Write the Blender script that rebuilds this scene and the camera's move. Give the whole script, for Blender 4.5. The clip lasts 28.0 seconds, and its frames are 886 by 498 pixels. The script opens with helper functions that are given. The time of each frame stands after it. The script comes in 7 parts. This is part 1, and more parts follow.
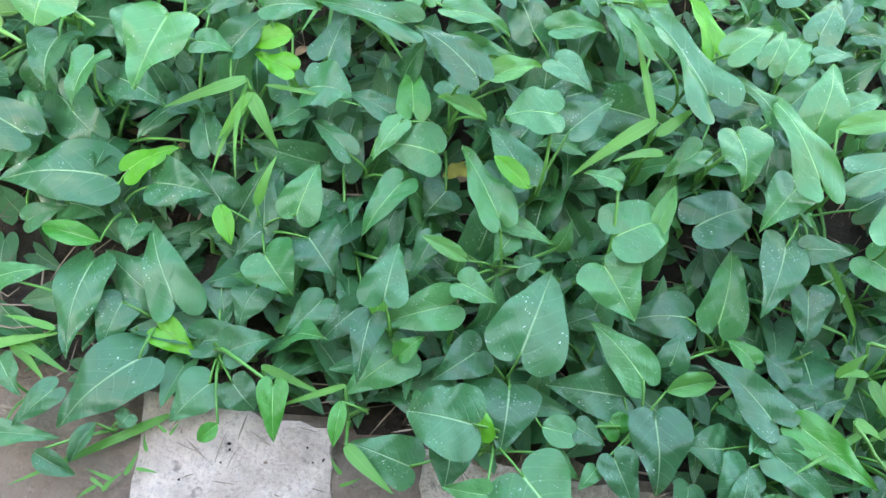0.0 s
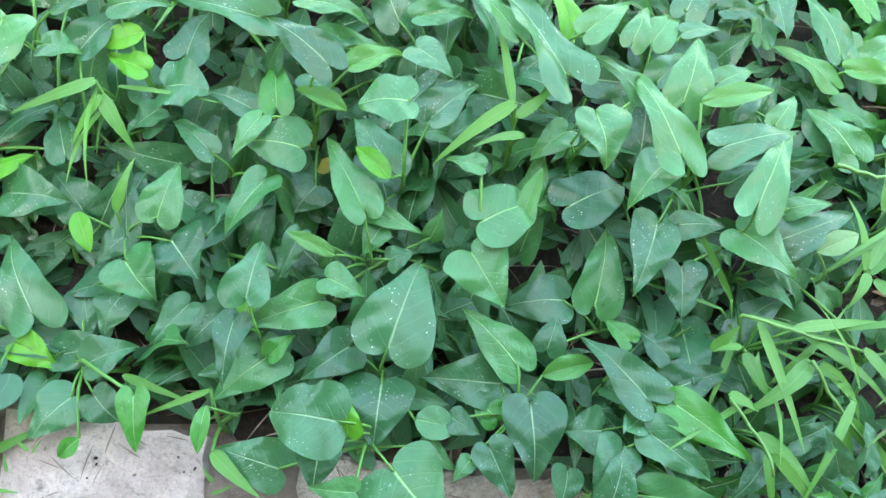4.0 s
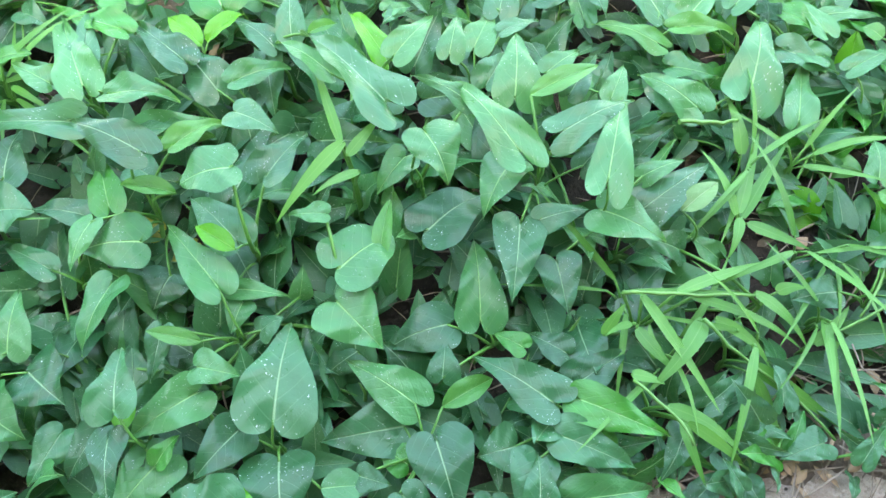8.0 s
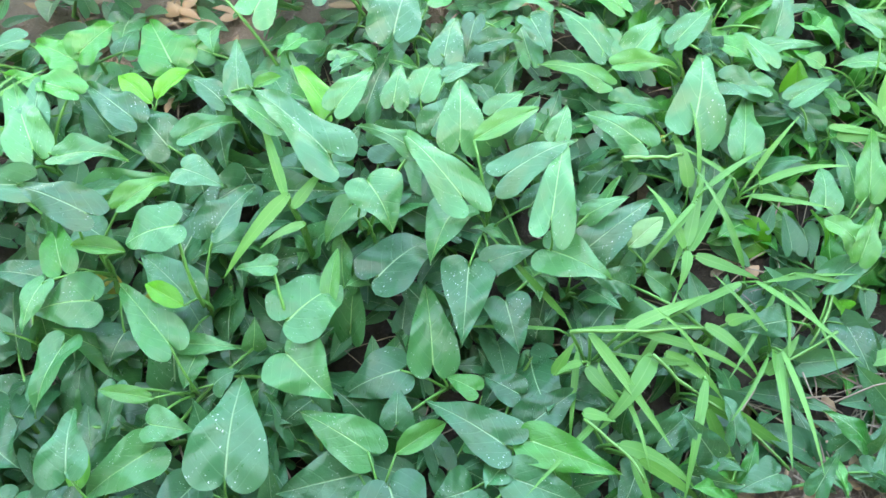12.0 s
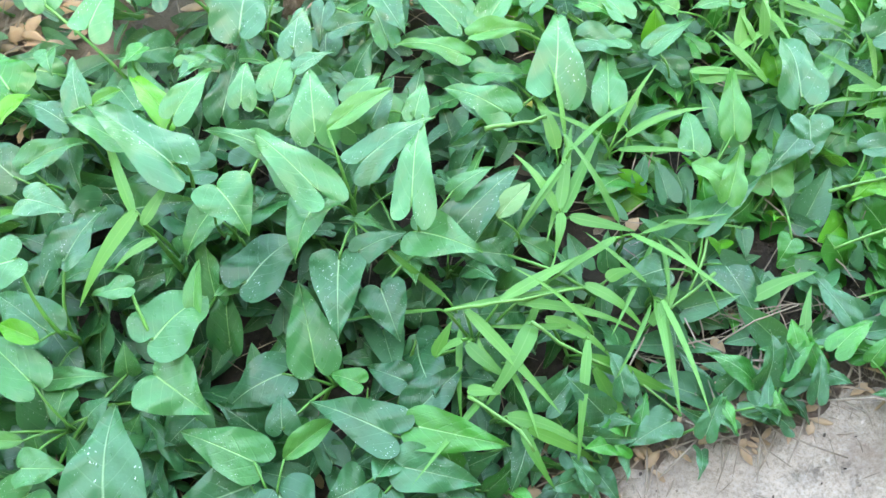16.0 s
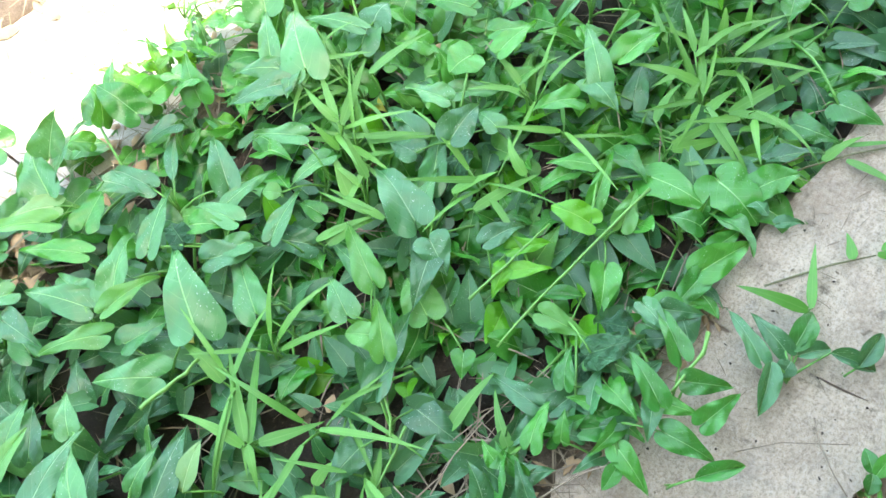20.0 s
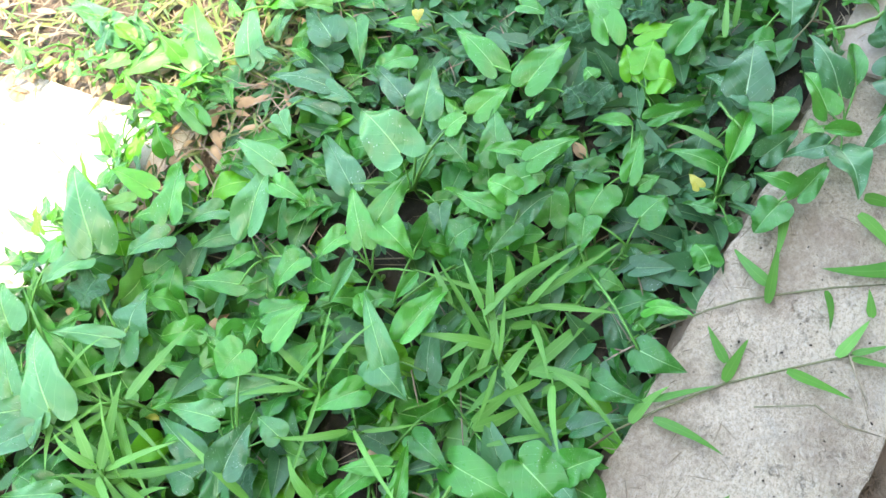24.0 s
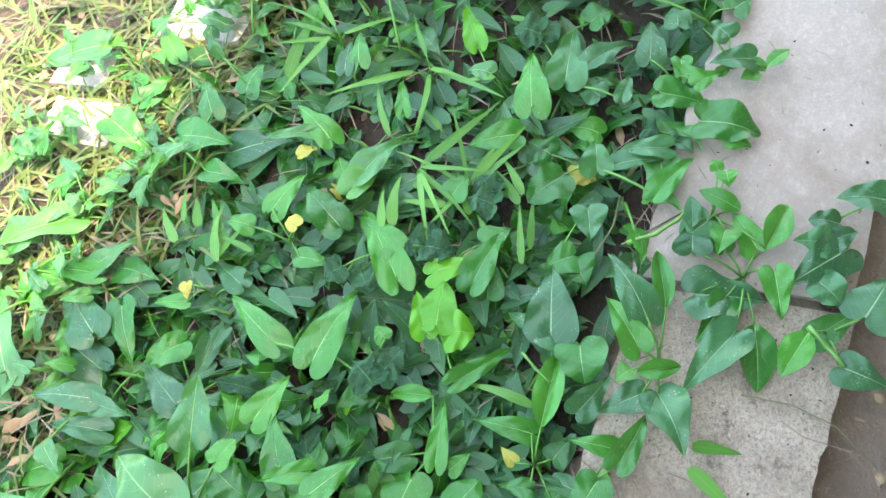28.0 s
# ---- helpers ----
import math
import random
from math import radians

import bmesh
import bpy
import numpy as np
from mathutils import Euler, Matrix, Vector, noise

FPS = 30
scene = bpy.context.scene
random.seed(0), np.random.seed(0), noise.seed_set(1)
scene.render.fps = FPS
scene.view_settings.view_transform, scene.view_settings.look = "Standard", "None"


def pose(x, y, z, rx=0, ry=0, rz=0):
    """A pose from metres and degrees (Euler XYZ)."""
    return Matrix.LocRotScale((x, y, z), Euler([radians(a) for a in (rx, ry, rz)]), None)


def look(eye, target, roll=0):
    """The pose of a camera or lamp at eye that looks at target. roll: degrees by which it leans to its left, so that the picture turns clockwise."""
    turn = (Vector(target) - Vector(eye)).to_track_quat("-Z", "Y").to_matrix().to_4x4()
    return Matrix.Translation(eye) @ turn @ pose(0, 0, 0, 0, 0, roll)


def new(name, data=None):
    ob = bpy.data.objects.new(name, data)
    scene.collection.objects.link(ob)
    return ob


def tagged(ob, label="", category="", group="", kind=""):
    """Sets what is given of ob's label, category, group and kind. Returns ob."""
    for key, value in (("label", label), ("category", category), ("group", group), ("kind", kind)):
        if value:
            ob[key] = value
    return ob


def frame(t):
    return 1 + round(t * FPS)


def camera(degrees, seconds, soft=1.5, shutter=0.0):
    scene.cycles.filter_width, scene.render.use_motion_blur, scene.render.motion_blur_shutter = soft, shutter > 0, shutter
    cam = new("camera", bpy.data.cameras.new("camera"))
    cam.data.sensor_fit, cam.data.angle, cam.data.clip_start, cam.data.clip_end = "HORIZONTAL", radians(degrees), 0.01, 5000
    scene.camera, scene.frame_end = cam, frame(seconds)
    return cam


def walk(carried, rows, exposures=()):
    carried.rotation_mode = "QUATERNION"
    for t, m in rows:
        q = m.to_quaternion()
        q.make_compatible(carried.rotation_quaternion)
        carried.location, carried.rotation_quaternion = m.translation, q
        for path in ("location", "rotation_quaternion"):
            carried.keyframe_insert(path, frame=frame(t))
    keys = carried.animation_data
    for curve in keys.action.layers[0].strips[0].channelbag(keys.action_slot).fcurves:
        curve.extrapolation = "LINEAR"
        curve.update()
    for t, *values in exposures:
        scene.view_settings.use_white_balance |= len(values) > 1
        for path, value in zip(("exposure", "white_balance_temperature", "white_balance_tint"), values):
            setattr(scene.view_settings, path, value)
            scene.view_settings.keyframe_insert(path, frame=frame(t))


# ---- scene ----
# ---- camera ----
cam = camera(60.5, 28.0, soft=1.5)
METRES, EYE, TILT, LEAN, TURN = 2.4, 0.94, -71.0, -2.87, 0.0
ROWS = [
    (0.0, 0.0, 0.0, 0.0, 0.0, 0.0, -0.0),
    (0.5, -0.0016, -0.0025, -0.0008, 0.15, -0.31, -0.69),
    (1.0, -0.0114, -0.0033, 0.0069, 0.08, -0.28, -1.01),
    (1.5, -0.0528, 0.014, 0.0382, -0.61, 0.41, 5.11),
    (2.0, -0.079, 0.0197, 0.0471, -1.74, 0.12, 4.33),
    (2.5, -0.0719, 0.0057, 0.0432, -1.6, 0.06, 2.99),
    (3.0, -0.0157, 0.0059, 0.0312, -0.73, 0.27, 5.88),
    (3.5, 0.0229, 0.0076, 0.0056, -1.32, 0.72, 4.57),
    (4.0, 0.0516, 0.0064, -0.0075, -2.12, 0.26, 3.21),
    (4.5, 0.063, 0.0167, -0.0171, -2.91, 0.36, 7.38),
    (6.5, 0.0756, 0.0162, -0.0145, -3.92, 1.53, 14.2),
    (7.0, 0.0888, 0.0188, -0.0136, -3.75, 1.84, 17.1),
    (7.5, 0.0981, 0.0143, -0.0165, -4.04, 2.61, 17.78),
    (8.0, 0.099, 0.0154, -0.0167, -4.63, 2.82, 18.17),
    (8.5, 0.1016, 0.0147, -0.0125, -4.43, 3.07, 19.61),
    (9.0, 0.1084, 0.0147, -0.013, -4.09, 3.31, 19.55),
    (9.5, 0.1128, 0.0135, -0.0157, -4.14, 3.41, 20.53),
    (10.0, 0.1188, 0.0092, -0.0167, -4.15, 3.61, 20.31),
    (10.5, 0.121, 0.0074, -0.0165, -4.12, 4.15, 19.49),
    (11.0, 0.1241, 0.0062, -0.0151, -4.28, 4.38, 19.71),
    (11.5, 0.1247, 0.007, -0.0136, -4.46, 4.58, 20.18),
    (13.5, 0.1364, 0.0117, -0.0198, -5.23, 3.76, 22.58),
    (14.0, 0.1438, 0.0097, -0.0231, -5.6, 3.53, 24.08),
    (14.5, 0.1505, 0.0103, -0.026, -6.06, 3.28, 25.0),
    (15.0, 0.1555, 0.0104, -0.0273, -6.44, 3.02, 26.07),
    (15.5, 0.1584, 0.0115, -0.0275, -6.83, 2.74, 26.88),
    (16.0, 0.1678, 0.0113, -0.0324, -7.4, 2.3, 28.51),
    (16.5, 0.1747, 0.0101, -0.0347, -8.31, 1.86, 29.96),
    (17.0, 0.1858, 0.0045, -0.0373, -9.05, 1.58, 31.9),
    (17.5, 0.196, -0.0007, -0.0418, -9.61, 1.7, 35.96),
    (18.0, 0.2089, -0.0067, -0.0442, -10.94, 1.86, 40.9),
    (18.5, 0.2276, -0.0118, -0.0492, -13.28, 1.4, 48.13),
    (19.0, 0.2515, -0.014, -0.0509, -16.22, -0.39, 52.7),
    (19.5, 0.2908, -0.0288, -0.0526, -16.03, -0.78, 52.32),
    (20.0, 0.3277, -0.0337, -0.056, -15.87, -1.3, 56.62),
    (20.5, 0.3635, -0.0394, -0.0453, -20.01, -4.95, 62.73),
    (21.0, 0.3913, -0.0406, -0.0427, -27.05, -10.88, 66.8),
    (21.5, 0.4456, -0.045, -0.0558, -28.09, -11.6, 63.56),
    (22.0, 0.4862, -0.0461, -0.064, -29.67, -12.83, 63.44),
    (22.5, 0.5071, -0.042, -0.065, -31.02, -14.2, 64.71),
    (24.5, 0.5643, -0.0445, -0.0554, -24.92, -9.75, 65.86),
    (25.0, 0.6076, -0.0463, -0.067, -27.06, -11.82, 68.87),
    (25.5, 0.6375, -0.0436, -0.0731, -31.56, -16.03, 70.67),
    (26.0, 0.6633, -0.0408, -0.0808, -35.48, -20.26, 72.85),
    (26.5, 0.6899, -0.0443, -0.0936, -34.65, -19.79, 72.19),
    (27.0, 0.7025, -0.0464, -0.0955, -37.63, -22.49, 73.46),
    (27.5, 0.7202, -0.0496, -0.0992, -40.12, -24.69, 74.38),
    (28.0, 0.7507, -0.0545, -0.1106, -43.56, -27.69, 75.46),
]

EXPOSURES = [(0.0, 3.82, 7600, 10), (4.0, 4.0, 7700, 8), (6.0, 4.06, 7800, 8), (11.0, 4.17, 7800, 8), (17.0, 4.24, 8200, 6), (20.0, 4.06, 8500, 4), (23.0, 3.98, 8400, 6), (28.0, 3.83, 8400, 8)]
walk(cam, [(t, pose(0, 0, EYE, TILT, LEAN, TURN) @ pose(METRES * x, METRES * y, METRES * z, 90 + pitch, roll, yaw)) for t, x, y, z, yaw, pitch, roll in ROWS], EXPOSURES)

# ---- daylight: sun from behind the added shade wall, open sky over the path ----
SUN_EL, SUN_AZ = 72.0, 186.0
world = bpy.data.worlds.new("sky")
scene.world = world
world.use_nodes = True
wn = world.node_tree
sky = wn.nodes.new("ShaderNodeTexSky")
sky.sky_type, sky.sun_disc = "NISHITA", False
sky.sun_elevation, sky.sun_rotation = radians(SUN_EL), radians(SUN_AZ)
sky.air_density, sky.dust_density, sky.ozone_density = 1.0, 1.5, 1.0
wn.links.new(sky.outputs[0], wn.nodes["Background"].inputs["Color"])
wn.nodes["Background"].inputs["Strength"].default_value = 0.15
sun = new("sun", bpy.data.lights.new("sun", "SUN"))
sun.data.energy, sun.data.angle, sun.data.color = 0.8, radians(0.5), (1.0, 0.95, 0.86)
az, el = radians(SUN_AZ), radians(SUN_EL)
SUN_FROM = Vector((math.sin(az) * math.cos(el), math.cos(az) * math.cos(el), math.sin(el)))
sun.matrix_world = look(SUN_FROM * 20, (0, 0, 0))


# ---- materials ----
class Nodes:
    """Short hand for a material's node tree."""

    def __init__(self, name):
        self.m = bpy.data.materials.new(name)
        self.m.use_nodes = True
        self.t = self.m.node_tree
        self.b = self.t.nodes["Principled BSDF"]

    def n(self, kind, **values):
        node = self.t.nodes.new("ShaderNode" + kind)
        for key, value in values.items():
            if key in node.inputs:
                self.put(node.inputs[key], value)
            elif key == "operation":
                node.operation = value
        return node

    def put(self, socket, value):
        if isinstance(value, bpy.types.NodeSocket):
            self.t.links.new(value, socket)
        elif isinstance(value, tuple) and len(value) == 3 and socket.type == "RGBA":
            socket.default_value = (*value, 1)
        else:
            socket.default_value = value

    def math(self, op, a, b=0.0, clamp=False):
        node = self.t.nodes.new("ShaderNodeMath")
        node.operation, node.use_clamp = op, clamp
        self.put(node.inputs[0], a)
        self.put(node.inputs[1], b)
        return node.outputs[0]

    def mix(self, fac, a, b):
        node = self.t.nodes.new("ShaderNodeMix")
        node.data_type = "RGBA"
        self.put(node.inputs[0], fac)
        self.put(node.inputs[6], a)
        self.put(node.inputs[7], b)
        return node.outputs[2]

    def noise(self, scale, detail=4.0, rough=0.6, vector=None):
        node = self.n("TexNoise", Scale=scale, Detail=detail, Roughness=rough)
        if vector is not None:
            self.put(node.inputs["Vector"], vector)
        return node.outputs["Fac"]

    def ramp(self, fac, low, high):
        node = self.n("MapRange")
        self.put(node.inputs["Value"], fac)
        node.inputs["From Min"].default_value, node.inputs["From Max"].default_value = low, high
        return node.outputs["Result"]

    def bump(self, height, strength, distance=0.002):
        node = self.n("Bump", Strength=strength, Distance=distance)
        self.put(node.inputs["Height"], height)
        self.put(self.b.inputs["Normal"], node.outputs[0])


def leaf_material(name, deep, pale, vein, rough=0.42, specks=1.0, translucent=0.22, crinkle=0.0, joined_mesh=False):
    k = Nodes(name)
    uv = k.n("UVMap").outputs[0]
    parts = k.n("SeparateXYZ")
    k.put(parts.inputs[0], uv)
    across, along = k.math("ABSOLUTE", k.math("SUBTRACT", parts.outputs[0], 0.5)), parts.outputs[1]
    rnd = k.n("NewGeometry").outputs["Random Per Island"] if joined_mesh else k.n("ObjectInfo").outputs["Random"]
    shift = k.n("VectorMath", operation="ADD")
    pos = k.n("TexCoord").outputs["Object"]
    k.put(shift.inputs[0], uv)
    joined = k.n("CombineXYZ")
    k.put(joined.inputs[0], k.math("MULTIPLY", rnd, 31.0))
    k.put(joined.inputs[1], k.math("MULTIPLY", rnd, 17.0))
    k.put(shift.inputs[1], joined.outputs[0])
    here = shift.outputs[0]
    # blade colour: leaf to leaf, blotch by blotch
    tint = k.math("ADD", k.math("MULTIPLY", rnd, 0.65), k.math("MULTIPLY", k.noise(3.0, 3, 0.6, here), 0.5))
    col = k.mix(k.ramp(tint, 0.15, 1.0), deep, pale)
    # side veins run out and forward from the midrib
    phase = k.math("SUBTRACT", k.math("ADD", along, k.math("MULTIPLY", rnd, 0.15)), k.math("MULTIPLY", k.math("POWER", across, 1.35), 1.15))
    wave = k.math("ABSOLUTE", k.math("SUBTRACT", k.math("FRACT", k.math("MULTIPLY", phase, 5.2)), 0.5))
    side = k.math("MULTIPLY", k.ramp(wave, 0.05, 0.0), k.ramp(across, 0.52, 0.05))
    rib = k.ramp(k.math("ADD", across, k.math("MULTIPLY", along, 0.012)), 0.022, 0.008)
    col = k.mix(k.math("MULTIPLY", side, 0.2), col, vein)
    col = k.mix(k.math("MULTIPLY", rib, 0.7), col, vein)
    # pale feeding marks and dust specks
    spot = k.n("TexVoronoi", Scale=22.0, Randomness=1.0)
    jitter = k.n("VectorMath", operation="MULTIPLY_ADD")
    k.put(jitter.inputs[0], k.n("TexNoise", Scale=30.0, Detail=3.0).outputs["Color"])
    jitter.inputs[1].default_value = (0.05, 0.05, 0.0)
    k.put(jitter.inputs[2], here)
    k.put(spot.inputs["Vector"], jitter.outputs[0])
    many = k.ramp(k.noise(2.2, 2, 0.5, here), 0.50, 0.62)
    mark = k.math("MULTIPLY", k.ramp(spot.outputs["Distance"], 0.18, 0.11), many)
    col = k.mix(k.math("MULTIPLY", mark, 0.78 * specks), col, (0.58, 0.68, 0.55))
    k.put(k.b.inputs["Base Color"], col)
    k.put(k.b.inputs["Roughness"], k.math("ADD", rough - 0.16, k.math("MULTIPLY", k.noise(9.0, 3, 0.6, here), 0.25)))
    k.b.inputs["Specular IOR Level"].default_value = 0.47
    relief = k.math("ADD", k.math("MULTIPLY", k.math("MULTIPLY", k.ramp(wave, 0.10, 0.0), k.ramp(across, 0.5, 0.1)), -0.13), k.math("MULTIPLY", k.noise(6.0 + 2 * crinkle, 4, 0.62, here), 0.8 + 2 * crinkle))
    relief = k.math("ADD", relief, k.math("MULTIPLY", rib, -0.7))
    k.bump(relief, 0.55 + 0.2 * crinkle, 0.0032 + 0.003 * crinkle)
    glow = k.n("BsdfTranslucent")
    k.put(glow.inputs["Color"], k.mix(0.5, col, (0.30, 0.62, 0.05)))
    blend = k.n("MixShader")
    blend.inputs[0].default_value = translucent
    k.t.links.new(k.b.outputs[0], blend.inputs[1])
    k.t.links.new(glow.outputs[0], blend.inputs[2])
    k.t.links.new(blend.outputs[0], k.t.nodes["Material Output"].inputs["Surface"])
    return k.m


LEAF = {
    "d": leaf_material("mature_leaf", (0.012, 0.082, 0.030), (0.041, 0.176, 0.064), (0.30, 0.50, 0.26), 0.35, 1.2, 0.16),
    "b": leaf_material("deep_green_leaf", (0.008, 0.100, 0.015), (0.025, 0.200, 0.029), (0.28, 0.52, 0.22), 0.35, 0.8, 0.16),
    "h": leaf_material("fresh_green_leaf", (0.015, 0.155, 0.018), (0.043, 0.252, 0.031), (0.32, 0.60, 0.22), 0.35, 0.7, 0.18),
    "g": leaf_material("green_leaf", (0.026, 0.148, 0.043), (0.060, 0.232, 0.070), (0.32, 0.60, 0.22), 0.35, 0.9, 0.18),
    "l": leaf_material("pale_green_leaf", (0.042, 0.20, 0.036), (0.084, 0.285, 0.062), (0.30, 0.55, 0.18), 0.4, 0.5, 0.28),
    "y": leaf_material("young_leaf", (0.044, 0.275, 0.012), (0.094, 0.37, 0.021), (0.30, 0.58, 0.12), 0.38, 0.4, 0.32),
    # paler copy of the leaf green, with sunshine put into its colour
    "p": leaf_material("sun_lightened_leaf", (0.10, 0.25, 0.08), (0.17, 0.32, 0.11), (0.45, 0.58, 0.28), 0.5, 0.5, 0.3),
    "c": leaf_material("crinkled_leaf", (0.012, 0.08, 0.036), (0.036, 0.148, 0.062), (0.20, 0.40, 0.18), 0.36, 0.5, 0.16, 1.0),
    "w": leaf_material("yellowed_leaf", (0.36, 0.32, 0.05), (0.44, 0.42, 0.08), (0.5, 0.45, 0.15), 0.5, 0.3, 0.3),
}


def plain(name, a, b, scale=40.0, rough=0.5, bump=0.2):
    k = Nodes(name)
    rnd = k.n("ObjectInfo").outputs["Random"]
    at = k.n("TexCoord").outputs["Object"]
    col = k.mix(k.math("ADD", k.math("MULTIPLY", k.noise(scale, 4, 0.6, at), 0.7), k.math("MULTIPLY", rnd, 0.3)), a, b)
    k.put(k.b.inputs["Base Color"], col)
    k.b.inputs["Roughness"].default_value = rough
    k.bump(k.noise(scale * 4, 3, 0.6, at), bump)
    return k.m


STEM = plain("stem_green", (0.06, 0.20, 0.035), (0.12, 0.29, 0.06), 60, 0.45)
STALK = plain("stalk_green", (0.05, 0.19, 0.03), (0.10, 0.30, 0.05), 60, 0.45)
RUNNER = plain("runner_brown", (0.10, 0.14, 0.05), (0.20, 0.15, 0.10), 80, 0.6)
TWIG = plain("dry_straw", (0.15, 0.115, 0.08), (0.29, 0.23, 0.165), 60, 0.8)
DEAD = plain("dead_leaf", (0.22, 0.135, 0.07), (0.38, 0.27, 0.16), 50, 0.8)


def grass_material(name="grass_blade", low=(0.035, 0.19, 0.022), high=(0.09, 0.31, 0.045), joined_mesh=False):
    k = Nodes(name)
    uv = k.n("UVMap").outputs[0]
    parts = k.n("SeparateXYZ")
    k.put(parts.inputs[0], uv)
    rnd = k.n("NewGeometry").outputs["Random Per Island"] if joined_mesh else k.n("ObjectInfo").outputs["Random"]
    across = k.math("ABSOLUTE", k.math("SUBTRACT", parts.outputs[0], 0.5))
    lines = k.math("SINE", k.math("MULTIPLY", parts.outputs[0], 70.0))
    col = k.mix(rnd, low, high)
    col = k.mix(k.math("MULTIPLY", k.noise(4.0), 0.3), col, (0.16, 0.38, 0.07))
    col = k.mix(k.math("MULTIPLY", k.ramp(across, 0.05, 0.0), 0.22), col, (0.26, 0.48, 0.14))
    k.put(k.b.inputs["Base Color"], col)
    k.b.inputs["Roughness"].default_value = 0.42
    k.bump(lines, 0.25, 0.0006)
    glow = k.n("BsdfTranslucent")
    k.put(glow.inputs["Color"], col)
    blend = k.n("MixShader")
    blend.inputs[0].default_value = 0.28
    k.t.links.new(k.b.outputs[0], blend.inputs[1])
    k.t.links.new(glow.outputs[0], blend.inputs[2])
    k.t.links.new(blend.outputs[0], k.t.nodes["Material Output"].inputs["Surface"])
    return k.m


GRASS = grass_material()
WEEDS = grass_material("weed_grass", (0.07, 0.12, 0.025), (0.20, 0.19, 0.065), True)


def concrete_material(name, a, b, dark, pits=1.0):
    k = Nodes(name)
    at = k.n("NewGeometry").outputs["Position"]
    big, mid, fine = k.noise(4.0, 5, 0.65, at), k.noise(38, 7, 0.75, at), k.noise(210, 6, 0.85, at)
    col = k.mix(k.ramp(big, 0.32, 0.68), a, b)
    col = k.mix(k.math("MULTIPLY", k.ramp(mid, 0.5, 0.8), 0.7), col, (0.46, 0.40, 0.34))
    # sand grains: pale and dark
    col = k.mix(k.math("MULTIPLY", k.ramp(fine, 0.50, 0.60), 0.62 * pits), col, dark)
    col = k.mix(k.math("MULTIPLY", k.ramp(fine, 0.47, 0.37), 0.8 * pits), col, (0.62, 0.56, 0.49))
    grit = k.n("Mapping")
    k.put(grit.inputs["Vector"], at)
    grit.inputs["Rotation"].default_value = (0.0, 0.0, 0.9)
    grit.inputs["Scale"].default_value = (1.0, 1.35, 1.0)
    streak = k.noise(95, 4, 0.7, grit.outputs[0])
    col = k.mix(k.math("MULTIPLY", k.ramp(streak, 0.52, 0.66), 0.30 * pits), col, dark)
    col = k.mix(k.math("MULTIPLY", k.ramp(streak, 0.46, 0.34), 0.45 * pits), col, (0.72, 0.65, 0.56))
    worn = k.math("MULTIPLY", k.ramp(k.noise(9, 5, 0.7, at), 0.56, 0.66), 0.35 * pits)
    col = k.mix(worn, col, (0.34, 0.31, 0.28))
    scab = k.math("MULTIPLY", k.ramp(k.noise(26, 8, 0.85, at), 0.575, 0.64), 0.7 * pits)
    col = k.mix(scab, col, dark)
    mud = k.math("MULTIPLY", k.ramp(k.noise(6, 6, 0.7, at), 0.47, 0.69), 0.72)
    col = k.mix(mud, col, (0.25, 0.18, 0.13))
    k.put(k.b.inputs["Base Color"], col)
    k.b.inputs["Roughness"].default_value = 0.92
    rough = k.math("ADD", k.math("ADD", k.math("MULTIPLY", fine, 0.8), k.math("MULTIPLY", streak, 0.45)), k.math("ADD", mid, k.math("MULTIPLY", scab, -0.9)))
    k.bump(rough, 0.9 * pits, 0.007)
    return k.m


CONCRETE = concrete_material("weathered_concrete", (0.52, 0.42, 0.315), (0.655, 0.54, 0.41), (0.18, 0.14, 0.11))
PALE = concrete_material("pale_concrete", (0.70, 0.58, 0.47), (0.84, 0.715, 0.59), (0.32, 0.26, 0.21))
SMOOTH = concrete_material("smooth_concrete", (0.34, 0.28, 0.235), (0.43, 0.36, 0.305), (0.24, 0.19, 0.155), 0.32)
BLEACHED = concrete_material("bleached_concrete", (0.46, 0.41, 0.35), (0.56, 0.51, 0.45), (0.26, 0.22, 0.18), 0.5)


def soil_material(name, a, b, dark, light):
    k = Nodes(name)
    at = k.n("NewGeometry").outputs["Position"]
    big, mid, fine = k.noise(2.2, 5, 0.6, at), k.noise(25, 6, 0.7, at), k.noise(160, 5, 0.7, at)
    col = k.mix(k.ramp(big, 0.3, 0.7), a, b)
    col = k.mix(k.math("MULTIPLY", k.ramp(mid, 0.45, 0.7), 0.6), col, dark)
    col = k.mix(k.math("MULTIPLY", k.ramp(fine, 0.58, 0.7), 0.6), col, light)
    k.put(k.b.inputs["Base Color"], col)
    k.b.inputs["Roughness"].default_value = 0.95
    k.bump(k.math("ADD", mid, fine), 0.9, 0.012)
    return k.m


EARTH = soil_material("weedy_soil", (0.10, 0.072, 0.05), (0.17, 0.125, 0.09), (0.05, 0.036, 0.026), (0.27, 0.21, 0.16))
# moist bed soil, its colour darkened to deepen the shade between leaves
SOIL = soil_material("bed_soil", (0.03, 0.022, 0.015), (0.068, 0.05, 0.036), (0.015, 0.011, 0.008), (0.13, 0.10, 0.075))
PATH = soil_material("path_earth", (0.21, 0.155, 0.11), (0.31, 0.24, 0.18), (0.13, 0.092, 0.065), (0.42, 0.35, 0.27))
PLASTER = plain("plaster", (0.32, 0.30, 0.27), (0.40, 0.38, 0.35), 6, 0.9)


# ---- builders ----
def mesh_of(name, bm, material):
    data = bpy.data.meshes.new(name)
    bm.to_mesh(data)
    bm.free()
    data.materials.append(material)
    return data


